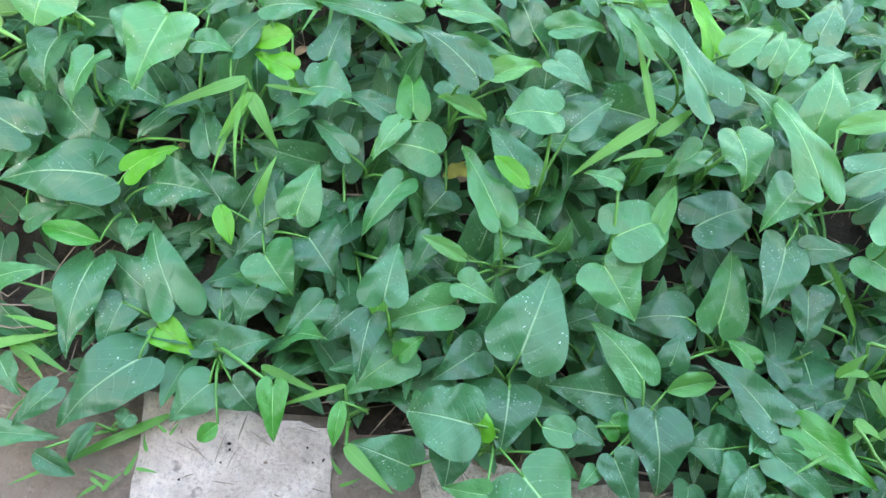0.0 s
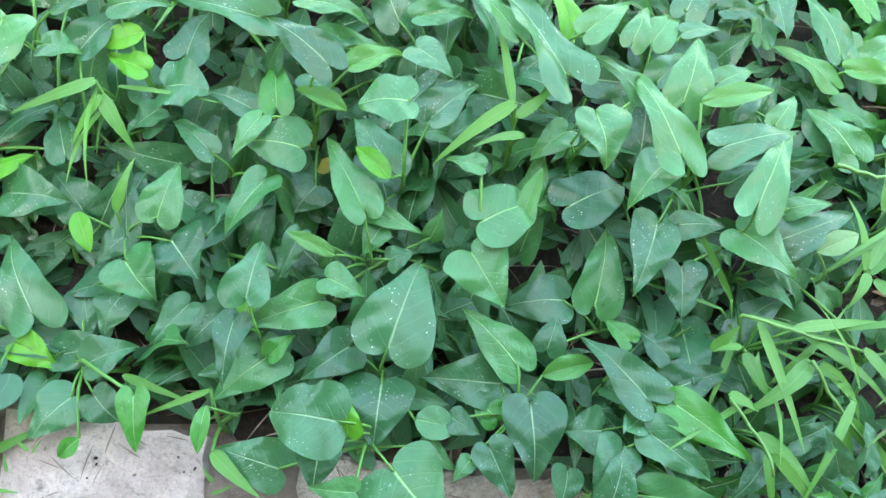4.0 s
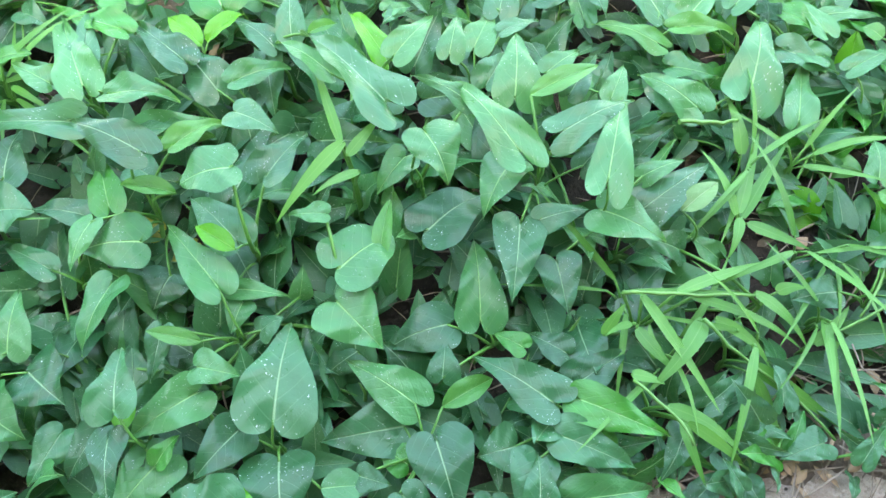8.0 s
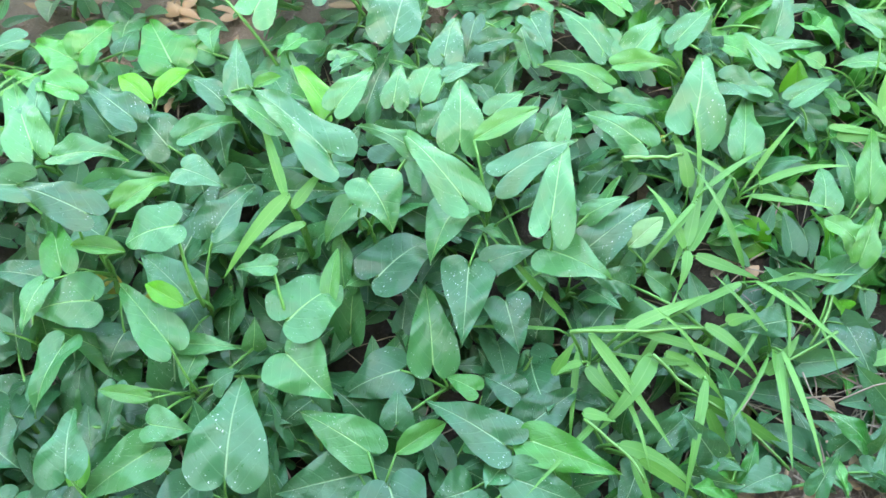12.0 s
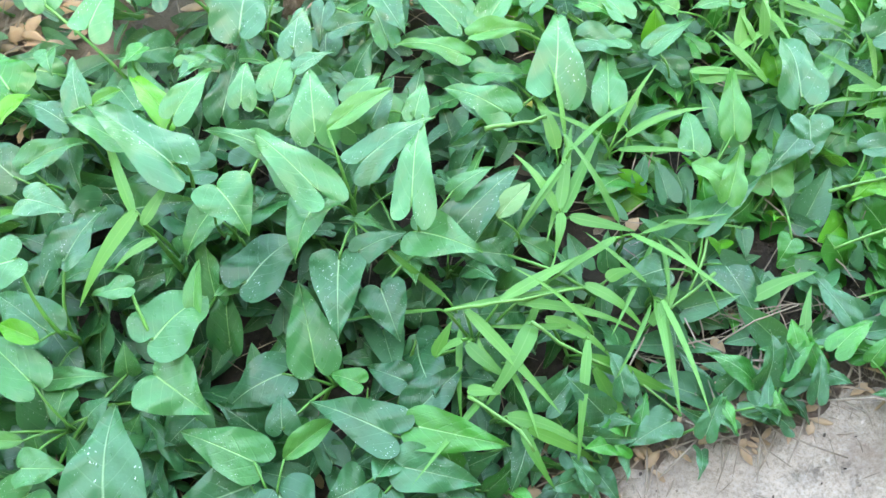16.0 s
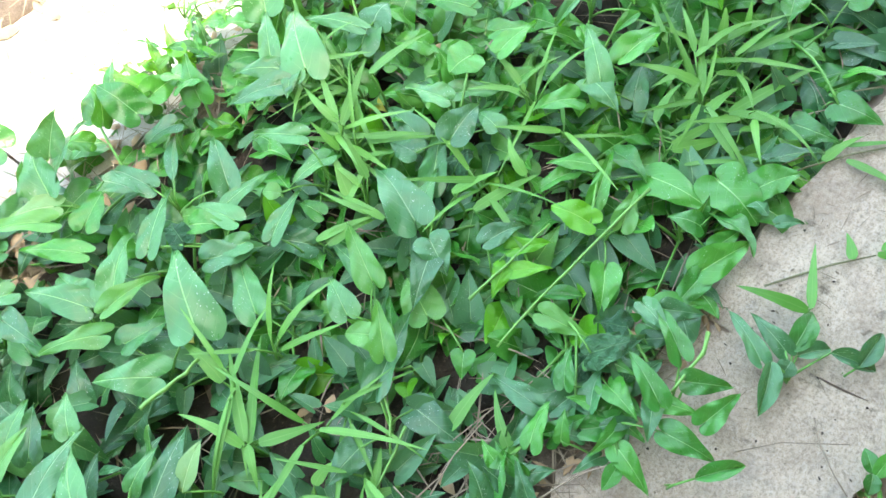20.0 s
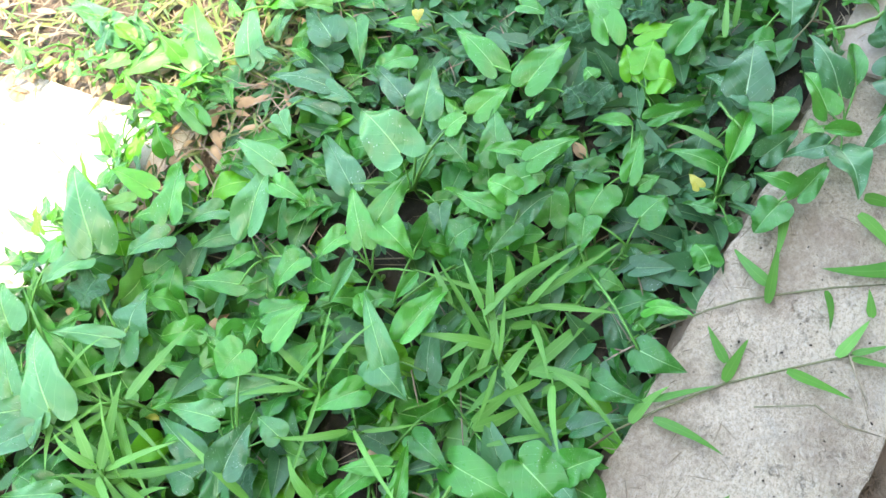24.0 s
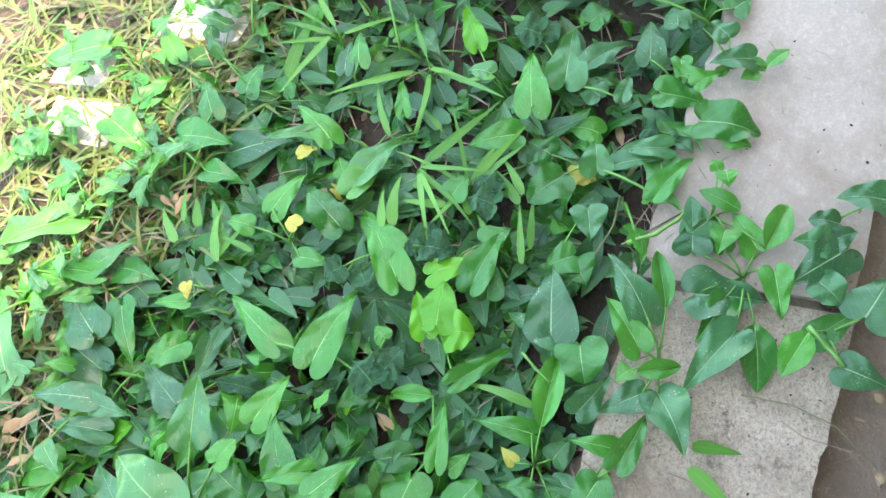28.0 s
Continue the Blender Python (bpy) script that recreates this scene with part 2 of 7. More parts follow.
def part(name, bm, material, parent, label=""):
    ob = new(name, mesh_of(name, bm, material))
    ob.parent = parent
    return tagged(ob, label)


def sheet_mesh(name, rows, cols, place, material):
    """A grid of rows x cols points from place(s, v), s from -1 to 1, v from 0 to 1, with a UV map."""
    bm = bmesh.new()
    uv = bm.loops.layers.uv.new("UVMap")
    grid = []
    for i in range(rows + 1):
        line = []
        for j in range(cols + 1):
            s, v = -1 + 2 * j / cols, i / rows
            line.append((bm.verts.new(place(s, v)), s, v))
        grid.append(line)
    for i in range(rows):
        for j in range(cols):
            corners = (grid[i][j], grid[i][j + 1], grid[i + 1][j + 1], grid[i + 1][j])
            try:
                face = bm.faces.new([c[0] for c in corners])
            except ValueError:
                continue
            face.smooth = True
            for loop, c in zip(face.loops, corners):
                loop[uv].uv = (0.5 + c[1] * 0.5, c[2])
    bmesh.ops.remove_doubles(bm, verts=bm.verts, dist=1e-5)
    return mesh_of(name, bm, material)


def profile(v, knots):
    for (a, x), (b, y) in zip(knots, knots[1:]):
        if v <= b:
            k = (v - a) / (b - a)
            k = k * k * (3 - 2 * k) * 0.4 + k * 0.6
            return x + (y - x) * k
    return knots[-1][1]


# half outlines from the notch round the lobe to the tip: across, along
HEART = ((0.0, 0.0), (0.018, -0.05), (0.06, -0.10), (0.14, -0.145), (0.26, -0.155), (0.39, -0.11), (0.475, -0.02), (0.50, 0.09), (0.455, 0.25), (0.375, 0.43), (0.265, 0.61), (0.145, 0.80), (0.052, 0.93), (0.0, 1.0))
ARROW = ((0.0, 0.0), (0.018, -0.06), (0.07, -0.13), (0.17, -0.19), (0.31, -0.205), (0.43, -0.15), (0.50, -0.03), (0.46, 0.11), (0.385, 0.27), (0.30, 0.44), (0.21, 0.62), (0.115, 0.80), (0.042, 0.93), (0.0, 1.0))
ROUND = ((0.0, 0.0), (0.015, -0.07), (0.055, -0.14), (0.14, -0.20), (0.27, -0.21), (0.40, -0.15), (0.485, -0.06), (0.505, 0.14), (0.48, 0.35), (0.42, 0.54), (0.31, 0.73), (0.18, 0.88), (0.07, 0.97), (0.0, 1.0))
LANCE = ((0.0, 0.0), (0.07, 0.0), (0.16, 0.02), (0.27, 0.07), (0.37, 0.14), (0.46, 0.24), (0.50, 0.37), (0.485, 0.51), (0.41, 0.65), (0.29, 0.79), (0.16, 0.90), (0.06, 0.97), (0.02, 0.99), (0.0, 1.0))
# outline, fold along the rib, bow along it, edge wave, twist, unlike lobes
SHAPES = (
    (HEART, 0.22, 0.12, 0.050, 0.10, 0.05), (HEART, 0.50, 0.18, 0.060, -0.16, -0.08), (HEART, -0.16, 0.16, 0.055, 0.18, 0.10), (HEART, 0.36, 0.06, 0.080, -0.10, -0.04),
    (ARROW, 0.24, 0.14, 0.050, 0.12, 0.06), (ARROW, 0.50, 0.10, 0.065, -0.18, -0.10), (ARROW, -0.12, 0.18, 0.055, 0.10, 0.08),
    (ROUND, 0.20, 0.12, 0.060, 0.10, 0.06), (ROUND, 0.40, 0.16, 0.085, -0.14, -0.08), (ROUND, -0.18, 0.12, 0.070, 0.16, 0.05),
    (LANCE, 0.32, 0.12, 0.024, 0.08, 0.03), (LANCE, 0.85, 0.14, 0.030, -0.08, -0.03),
)
KINDS = {"H": (0, 1, 2, 3), "A": (4, 5, 6), "R": (7, 8, 9), "O": (10, 11)}


def leaf_mesh(shape, tone):
    """A leaf whose stalk meets it at the origin and whose tip lies at (0, 1, 0)."""
    outline, fold, bow, wave, twist, uneven = SHAPES[shape]
    rng = random.Random(shape * 7 + 1)
    p1, p2, p3 = rng.uniform(0, 6), rng.uniform(0, 6), rng.uniform(0, 6)
    rough = 2.6 if tone == "c" else 1.0
    bm = bmesh.new()
    uv = bm.loops.layers.uv.new("UVMap")
    # round the outline off with points between its knots
    fine = []
    for a, b, c, d in zip(outline[:1] + outline, outline, outline[1:], outline[2:] + outline[-1:]):
        fine += [b, tuple((9 * (q + r) - (p + s)) / 16 for p, q, r, s in zip(a, b, c, d))]
    outline = fine + [outline[-1]]
    last, cols = len(outline) - 1, 4

    def relief(x, y, edge, side):
        p = p1 if side > 0 else p2
        z = fold * (0.62 * abs(x) ** 0.9 - 0.55 * x * x) + bow * math.sin(max(min(y, 1.0), -0.25) * math.pi) * (1.0 if y > 0 else 0.5)
        z += rough * wave * edge * edge * math.sin(y * 9.5 + p) + twist * x * y * (1 - y) * 2.5
        z += rough * 0.017 * math.sin(y * 16 + abs(x) * 9 + p3) * math.sin(edge * 2.6)
        if rough > 1:
            z += 0.035 * math.sin(y * 19 + x * 13) * math.cos(x * 17 + p2)
        return z

    for side in (-1, 1):
        rows = []
        for i, (cx, cy) in enumerate(outline):
            u = i / last
            wide = 1 + side * uneven * (1 - u)
            notch = 1 + 0.018 * math.sin(i * 1.15 + (p1 if side > 0 else p2))
            if shape == 8 and side > 0 and i in (16, 17, 21):
                notch -= 0.13
            cx, cy = cx * wide * notch, cy * (wide if cy < 0 else 1)
            my = u ** 1.5
            row = []
            for k in range(cols + 1):
                f = k / cols
                x, y = side * cx * f, my + (cy - my) * f ** 1.15
                row.append((x, y, f))
            rows.append([(bm.verts.new((x, y, relief(x, y, f, side))), x, y) for x, y, f in row])
        for a, b in zip(rows, rows[1:]):
            for k in range(cols):
                quad = [a[k], a[k + 1], b[k + 1], b[k]]
                face = bm.faces.new([q[0] for q in (quad if side > 0 else quad[::-1])])
                face.smooth = True
                for loop in face.loops:
                    loop[uv].uv = (0.5 + loop.vert.co.x, loop.vert.co.y)
    bmesh.ops.remove_doubles(bm, verts=bm.verts, dist=1e-5)
    return mesh_of("leaf", bm, LEAF[tone])


MESHES = {}


def leaf_data(shape, tone):
    if (shape, tone) not in MESHES:
        MESHES[shape, tone] = leaf_mesh(shape, tone)
    return MESHES[shape, tone]


def tube(bm, points, radii, sides=6):
    rings = []
    for i, p in enumerate(points):
        a, b = Vector(points[max(i - 1, 0)]), Vector(points[min(i + 1, len(points) - 1)])
        turn = (b - a).to_track_quat("Z", "Y").to_matrix()
        rings.append([bm.verts.new(Vector(p) + turn @ Vector((math.cos(k * math.tau / sides) * radii[i], math.sin(k * math.tau / sides) * radii[i], 0))) for k in range(sides)])
    for lo, hi in zip(rings, rings[1:]):
        for k in range(sides):
            bm.faces.new((lo[k], lo[(k + 1) % sides], hi[(k + 1) % sides], hi[k])).smooth = True
    bm.faces.new(rings[0][::-1])
    bm.faces.new(rings[-1])
    return bm


def stalk_mesh():
    """A leaf stalk from the origin to (0, 1, 0) that bows upwards."""
    bm = bmesh.new()
    tube(bm, [(0, v, 0.16 * math.sin(v * math.pi)) for v in (0, 0.2, 0.4, 0.6, 0.8, 1.0)], (0.028, 0.026, 0.024, 0.022, 0.021, 0.02), 5)
    return mesh_of("petiole", bm, STALK)


PETIOLE = stalk_mesh()


def petiole(p, start, end):
    start, end = Vector(start), Vector(end)
    ob = new("petiole", PETIOLE)
    d = end - start
    long = max(d.length, 0.005)
    thick = min(max(0.07, long * 0.9), 0.10)
    q = d.to_track_quat("Y", "Z")
    ob.parent = p
    ob.matrix_basis = Matrix.Translation(-p.location) @ Matrix.LocRotScale(start, q, (thick, long, thick))
    return ob


PLACED = []
rng_leaf = random.Random(11)
SOIL_Z = -0.05


def plant(x, y, top, label=""):
    """A water spinach plant: its stem rises from the soil; leaves are added to it."""
    p = new("water_spinach", None)
    p.location = (x, y, SOIL_Z)
    p.empty_display_size = 0.02
    tagged(p, label or "leafy water spinach with arrow-shaped green leaves in soil", "plant", "water spinach plants")
    lean = Vector((rng_leaf.uniform(-0.03, 0.03), rng_leaf.uniform(-0.03, 0.03), 0))
    high = max((top - SOIL_Z) * 0.62, 0.03)
    bm = bmesh.new()
    pts = [lean * (v * v) + Vector((0.006 * math.sin(v * 9), 0.006 * math.cos(v * 7), -0.01 + (high + 0.01) * v)) for v in (0, 0.25, 0.5, 0.75, 1.0)]
    tube(bm, pts, (0.0042, 0.004, 0.0034, 0.0024, 0.0006), 7)
    part("stem", bm, STEM, p)
    p["top"] = high
    p["lean_x"], p["lean_y"] = lean.x, lean.y
    return p


def leaf(p, x, y, z, heading, pitch, length, width, tone, kind="", roll=None, stalk=True):
    """One leaf: where its stalk meets it, the way its tip points, its length from there and its width in metres."""
    if not kind:
        slim = length / max(width, 0.001)
        kind = "O" if slim > 2.8 or (tone == "y" and rng_leaf.random() < 0.5) else rng_leaf.choice("HHHA") if slim > 1.4 else rng_leaf.choice("HR")
    shape = rng_leaf.choice(KINDS[kind])
    if roll is None:
        roll = rng_leaf.uniform(-10, 10)
    ob = new("leaf", leaf_data(shape, tone))
    tagged(ob, {"y": "bright lime young leaf", "w": "yellowed leaf", "c": "dark crinkled leaf", "p": "pale leaf lightened as if sunlit"}.get(tone, ""))
    turn = Euler((radians(pitch), 0, radians(heading)), "XYZ").to_quaternion() @ Euler((0, radians(roll), 0)).to_quaternion()
    ob.parent = p
    deep = length * 0.5 + width * 0.5
    ob.matrix_basis = Matrix.Translation(-p.location) @ Matrix.LocRotScale((x, y, z), turn, (width, length, deep))
    up = min(max((z - SOIL_Z) * 0.62, 0.01), p["top"])
    v = up / p["top"]
    start = p.location + Vector((p["lean_x"] * v * v, p["lean_y"] * v * v, up))
    if stalk and (Vector((x, y, z)) - start).length < 0.22:
        petiole(p, start, (x, y, z - 0.001))
    for k in (0.0, 0.45, 0.85):
        PLACED.append((x - math.sin(radians(heading)) * length * k, y + math.cos(radians(heading)) * length * k, z + math.sin(radians(pitch)) * length * k, length))
    return ob


def blade_mesh(kind):
    # arch, crease, sideways bend
    arch, crease, bend = ((0.25, 0.10, 0.10), (0.45, 0.16, -0.16), (0.10, 0.22, 0.05), (0.65, 0.12, 0.22), (0.35, 0.2, -0.06), (0.5, 0.1, 0.3))[kind]

    def place(s, v):
        half = 0.5 * min(1.0, 0.5 + v * 4) * (1 - max(0, v - 0.3) / 0.7) ** 0.75
        return (s * half + bend * 4 * v * v, v, crease * abs(s) * half * 0.15 + arch * 0.5 * (math.sin(v * 2.9) * 0.55 - v * v * 0.5))

    return sheet_mesh("blade", 12, 2, place, GRASS)


BLADES = [blade_mesh(k) for k in range(6)]


def tuft(x, y, creeping):
    p = new("grass_runner" if creeping else "grass_tuft", None)
    p.location = (x, y, 0.0 if creeping else SOIL_Z)
    p.empty_display_size = 0.02
    p["creeping"] = creeping
    return tagged(p, "creeping grass lying on the concrete slab" if creeping else "tuft of broad bright green grass blades", "grass", "grass among the plants")


def blade(p, x, y, z, heading, pitch, length, width, kind=None):
    ob = new("blade", BLADES[rng_leaf.randrange(6) if kind is None else kind])
    ob.parent = p
    turn = Euler((radians(pitch), 0, radians(heading)), "XYZ").to_quaternion() @ Euler((0, radians(rng_leaf.uniform(-25, 25)), 0)).to_quaternion()
    ob.matrix_basis = Matrix.Translation(-p.location) @ Matrix.LocRotScale((x, y, z), turn, (width, length, length * (0.15 if p["creeping"] else 0.6)))
    if not p["creeping"]:
        for k in (0.2, 0.5, 0.8):
            PLACED.append((x - math.sin(radians(heading)) * length * k, y + math.cos(radians(heading)) * length * k, z, length))
    if not p["creeping"] and z > SOIL_Z + 0.03:
        petiole(p, p.location, (x, y, z)).name = "culm"
    return ob


def near_edge(x):
    return 0.03 - 0.2 * x


def far_edge(x):
    return 0.95 - 0.22 * x + 0.3 * min(max((0.55 - x) / 0.3, 0), 1)


def hill(x, y):
    n = noise.noise((x * 3, y * 3, 0)) * 0.008 + noise.noise((x * 11, y * 11, 3)) * 0.007 + noise.noise((x * 34, y * 34, 5)) * 0.003
    return n


# ---- ground ----
def far_and_near(x, y):
    d = max(abs(x - 1) - 4, abs(y) - 4, 0)
    w = y + 0.2 * x
    rise = 0.046 if -0.20 < w < 0.06 else 0.02 if w > 0.9 else 0.0
    return SOIL_Z - 0.004 + rise + (hill(x, y) * (0.25 if rise > 0.03 else 1.0) if d == 0 else 0.0)


bm = bmesh.new()
edges = [-900, -60, -8] + [-3 + 0.06 * i for i in range(134)] + [10, 60, 900]
ys = [-900, -60, -8] + [-2.4 + 0.04 * i for i in range(135)] + [10, 60, 900]
grid = [[bm.verts.new((x, y, far_and_near(x, y))) for x in edges] for y in ys]
for lo, hi in zip(grid, grid[1:]):
    for i in range(len(edges) - 1):
        bm.faces.new((lo[i], lo[i + 1], hi[i + 1], hi[i])).smooth = True
ground = tagged(new("ground", mesh_of("ground", bm, PATH)), "trodden tan earth with dry litter", "soil", kind="structure")


bm = bmesh.new()
cols, lines = 120, 34
grid = []
for j in range(lines + 1):
    row = []
    for i in range(cols + 1):
        x = -0.95 + 4.6 * i / cols
        y = near_edge(x) + 0.04 + (far_edge(x) - 0.02 - near_edge(x) - 0.04) * j / lines
        row.append(bm.verts.new((x, y, SOIL_Z + 0.006 + hill(x + 5, y) * 1.2 - (0.02 if j in (0, lines) else 0))))
    grid.append(row)
for lo, hi in zip(grid, grid[1:]):
    for i in range(cols):
        bm.faces.new((lo[i], lo[i + 1], hi[i + 1], hi[i])).smooth = True
tagged(new("ground_bed", mesh_of("ground_bed", bm, SOIL)), "moist garden soil of the bed, darkened for shaded gaps", "soil", kind="structure")


bm = bmesh.new()
grid = []
for j in range(31):
    row = []
    for i in range(61):
        x = 1.76 + 2.0 * i / 60
        y = far_edge(x) - 0.03 + 0.75 * j / 30
        rim = min(i, 60 - i, j, 30 - j)
        row.append(bm.verts.new((x, y, SOIL_Z + 0.028 + hill(x + 9, y) * 1.1 - (0.05 if rim == 0 else 0))))
    grid.append(row)
for lo, hi in zip(grid, grid[1:]):
    for i in range(60):
        bm.faces.new((lo[i], lo[i + 1], hi[i + 1], hi[i])).smooth = True
tagged(new("ground_weeds", mesh_of("ground_weeds", bm, EARTH)), "brown soil under sunlit weeds and straw", "soil", kind="structure")


bm = bmesh.new()
grid = []
for j in range(21):
    row = []
    for i in range(61):
        x, w = -0.9 + 2.7 * i / 60, 1.345 + 0.9 * j / 20
        rim = min(i, 60 - i, j, 20 - j)
        row.append(bm.verts.new((x, w - 0.2 * x, SOIL_Z + 0.022 + hill(x + 3, w) - (0.05 if rim == 0 else 0))))
    grid.append(row)
for lo, hi in zip(grid, grid[1:]):
    for i in range(60):
        bm.faces.new((lo[i], lo[i + 1], hi[i + 1], hi[i])).smooth = True
tagged(new("ground_verge", mesh_of("ground_verge", bm, EARTH)), "brown soil with dry litter beyond the path", "soil", kind="structure")


def slab(name, x0, x1, y0, y1, slope, material, label, thick=0.09, seed=0, top=0.0):
    """A concrete slab with worn, uneven edges; its long sides follow the bed."""
    bm = bmesh.new()
    step = 0.02
    nx, ny = max(int((x1 - x0) / step), 2), max(int((y1 - y0) / step), 2)

    def at(i, j):
        x, w = x0 + (x1 - x0) * i / nx, y0 + (y1 - y0) * j / ny
        edge = min(i, nx - i, j, ny - j)
        rough = (noise.noise((x * 9 + seed, w * 9, seed)) * 0.004 + noise.noise((x * 50, w * 50, seed)) * 0.006) if edge == 0 else 0
        z = top + noise.noise((x * 8, w * 8, seed)) * 0.002 - (0.004 if edge == 0 else 0.001 if edge == 1 else 0)
        return (x + rough, w + slope * x + rough, z)

    rows = [[bm.verts.new(at(i, j)) for i in range(nx + 1)] for j in range(ny + 1)]
    for a, b in zip(rows, rows[1:]):
        for i in range(nx):
            bm.faces.new((a[i], a[i + 1], b[i + 1], b[i])).smooth = True
    rim = rows[0] + [r[-1] for r in rows[1:]] + rows[-1][-2::-1] + [r[0] for r in rows[-2:0:-1]]
    low = [bm.verts.new((v.co.x, v.co.y, top - thick)) for v in rim]
    for a, b in zip(rim, rim[1:] + rim[:1]):
        edge = bm.edges.get((a, b))
        if edge:
            edge.smooth = False
    for k in range(len(rim)):
        n = (k + 1) % len(rim)
        bm.faces.new((rim[n], rim[k], low[k], low[n]))
    return tagged(new(name, mesh_of(name, bm, material)), label, "slab", kind="structure")


# near kerb, slab after slab, and the sunlit path on the far side
for k, (a, b) in enumerate(((-1.3, -0.62), (-0.315, -0.085), (0.02, 0.60), (0.606, 1.2125), (1.2135, 2.165))):
    slab("pavement_near", a, b, -0.215, 0.075, -0.2, PALE if k == 1 else CONCRETE, "short pale concrete kerb block" if k == 1 else "rough weathered grey concrete kerb slab", seed=k)
slab("pavement_near", 2.178, 4.0, -0.205, 0.09, -0.2, SMOOTH, "smooth pale concrete slab", seed=9, top=0.004)
for k, (a, b, c, d) in enumerate(((2.52, 2.74, 0.885, 1.045), (2.285, 2.375, 1.02, 1.165), (2.40, 2.47, 1.09, 1.20))):
    slab("pavement_piece", a, b, c, d, -0.2, BLEACHED, "broken piece of sunlit concrete in the weeds", seed=50 + k, top=0.004, thick=0.05)
for k, (a, b, c, d) in enumerate(((-1.1, -0.80, 0.088, 0.20), (-0.79, -0.575, 0.088, 0.20), (-1.0, -0.69, 0.212, 0.33), (-0.68, -0.565, 0.212, 0.33))):
    slab("pavement_end", a, b, c, d, -0.2, CONCRETE, "sunlit pinkish concrete paving block", seed=40 + k, top=-0.012)
for k, (a, b) in enumerate(((-1.2, -0.56), (-0.55, 0.39), (0.66, 0.90), (0.904, 1.42), (1.424, 1.74))):
    slab("pavement_far", a, b, 0.95 if a > 0.3 else 1.28, 1.36 if a > 0.3 else 1.6, -0.2, BLEACHED, "pale sunlit concrete path slab", seed=20 + k, top=-0.01)

bm = bmesh.new()
rows = []
for j in range(14):
    row = []
    for i in range(180):
        x = 0.55 + 0.62 * i / 179
        w = 0.045 + 0.07 * j / 13
        fade = min(i / 30, (179 - i) / 30, 1)
        crest = -0.014 * (1 - fade) + 0.007 * min(j / 7, 1) + noise.noise((x * 7, w * 7, 8)) * 0.009 + noise.noise((x * 26, w * 26, 2)) * 0.006 + noise.noise((x * 90, w * 90, 4)) * 0.002
        row.append(bm.verts.new((x, w - 0.2 * x, crest - 0.006 - (0.03 if j in (0, 13) or i in (0, 179) else 0))))
    rows.append(row)
for lo, hi in zip(rows, rows[1:]):
    for i in range(179):
        bm.faces.new((lo[i], lo[i + 1], hi[i + 1], hi[i])).smooth = True
tagged(new("ground_edge", mesh_of("ground_edge", bm, EARTH)), "loose brown soil washed over the kerb's edge", "soil", kind="structure")

# unseen wall added behind the walker; its slab keeps sun off the bed
SHADE_Z = 2.3


LEFT, BACK = Vector((-0.63, 1.26, 0)), 14.0
RUN = Vector((math.cos(radians(-15.6)), math.sin(radians(-15.6)), 0))
DROP = Vector((-SUN_FROM.x, -SUN_FROM.y, 0)) * (SHADE_Z / SUN_FROM.z)
front_a, front_b = LEFT - DROP, LEFT + RUN * BACK - DROP
rear_a, rear_b = Vector((front_a.x, -1.9, 0)), Vector((front_b.x, front_b.y - 2.0, 0))


def prism(name, corners, z0, z1, label, category):
    bm = bmesh.new()
    low, high = [bm.verts.new((c.x, c.y, z0)) for c in corners], [bm.verts.new((c.x, c.y, z1)) for c in corners]
    bm.faces.new(low[::-1])
    bm.faces.new(high)
    for k in range(len(corners)):
        n = (k + 1) % len(corners)
        bm.faces.new((low[k], low[n], high[n], high[k]))
    bmesh.ops.bevel(bm, geom=bm.edges[:], offset=0.01, segments=2, affect="EDGES")
    return tagged(new(name, mesh_of(name, bm, PLASTER)), label, category, kind="structure")


prism("ceiling", (rear_a, rear_b, front_b, front_a), SHADE_Z, SHADE_Z + 0.10, "plain plastered slab added overhead to shade the bed", "eave")
thick = Vector((0, 0.25, 0))
side = Vector((0.25, 0, 0))
# unseen side wall, added to hold back skylight from the near left
west_a, west_b = rear_a + thick * 1.02, Vector((rear_a.x, -0.22, 0))
prism("wall_west", (west_a, west_a + side, west_b + side, west_b), -0.3, SHADE_Z - 0.003, "plain pale plastered wall added to cut side skylight", "wall")
# another unseen wall, put far left to dim the sky there
end_a, end_b = Vector((-2.6, -1.9, 0)), Vector((-2.6, 3.2, 0))
prism("wall_end", (end_a, end_a + side, end_b + side, end_b), -0.3, 2.6, "plain pale plastered wall added to dim the left sky", "wall")
prism("wall_south", (rear_a, rear_b, rear_b + thick, rear_a + thick), -0.3, SHADE_Z - 0.003, "plain pale plastered wall added behind to block light", "wall")

# ---- plants of the bed ----
p = plant(0.013, 0.635, 0.146)
leaf(p, 0.015, 0.622, 0.130, 7, -7, 0.127, 0.057, "g", "H")
leaf(p, 0.015, 0.644, 0.110, -12, -3, 0.113, 0.046, "d", "H")
leaf(p, -0.023, 0.639, 0.131, 44, 1, 0.056, 0.037, "g", "H")
leaf(p, 0.048, 0.588, 0.146, -113, -2, 0.082, 0.045, "g", "H")
leaf(p, -0.010, 0.581, 0.125, 67, -13, 0.151, 0.048, "d", "A")
leaf(p, -0.024, 0.669, 0.096, 40, -11, 0.071, 0.033, "g", "H")
leaf(p, 0.069, 0.706, 0.117, 49, -11, 0.117, 0.047, "h", "H")
p = plant(-0.082, 0.750, 0.116)
leaf(p, -0.094, 0.725, 0.110, 69, -8, 0.042, 0.034, "d", "H")
leaf(p, -0.089, 0.707, 0.116, -96, 2, 0.047, 0.030, "l", "O")
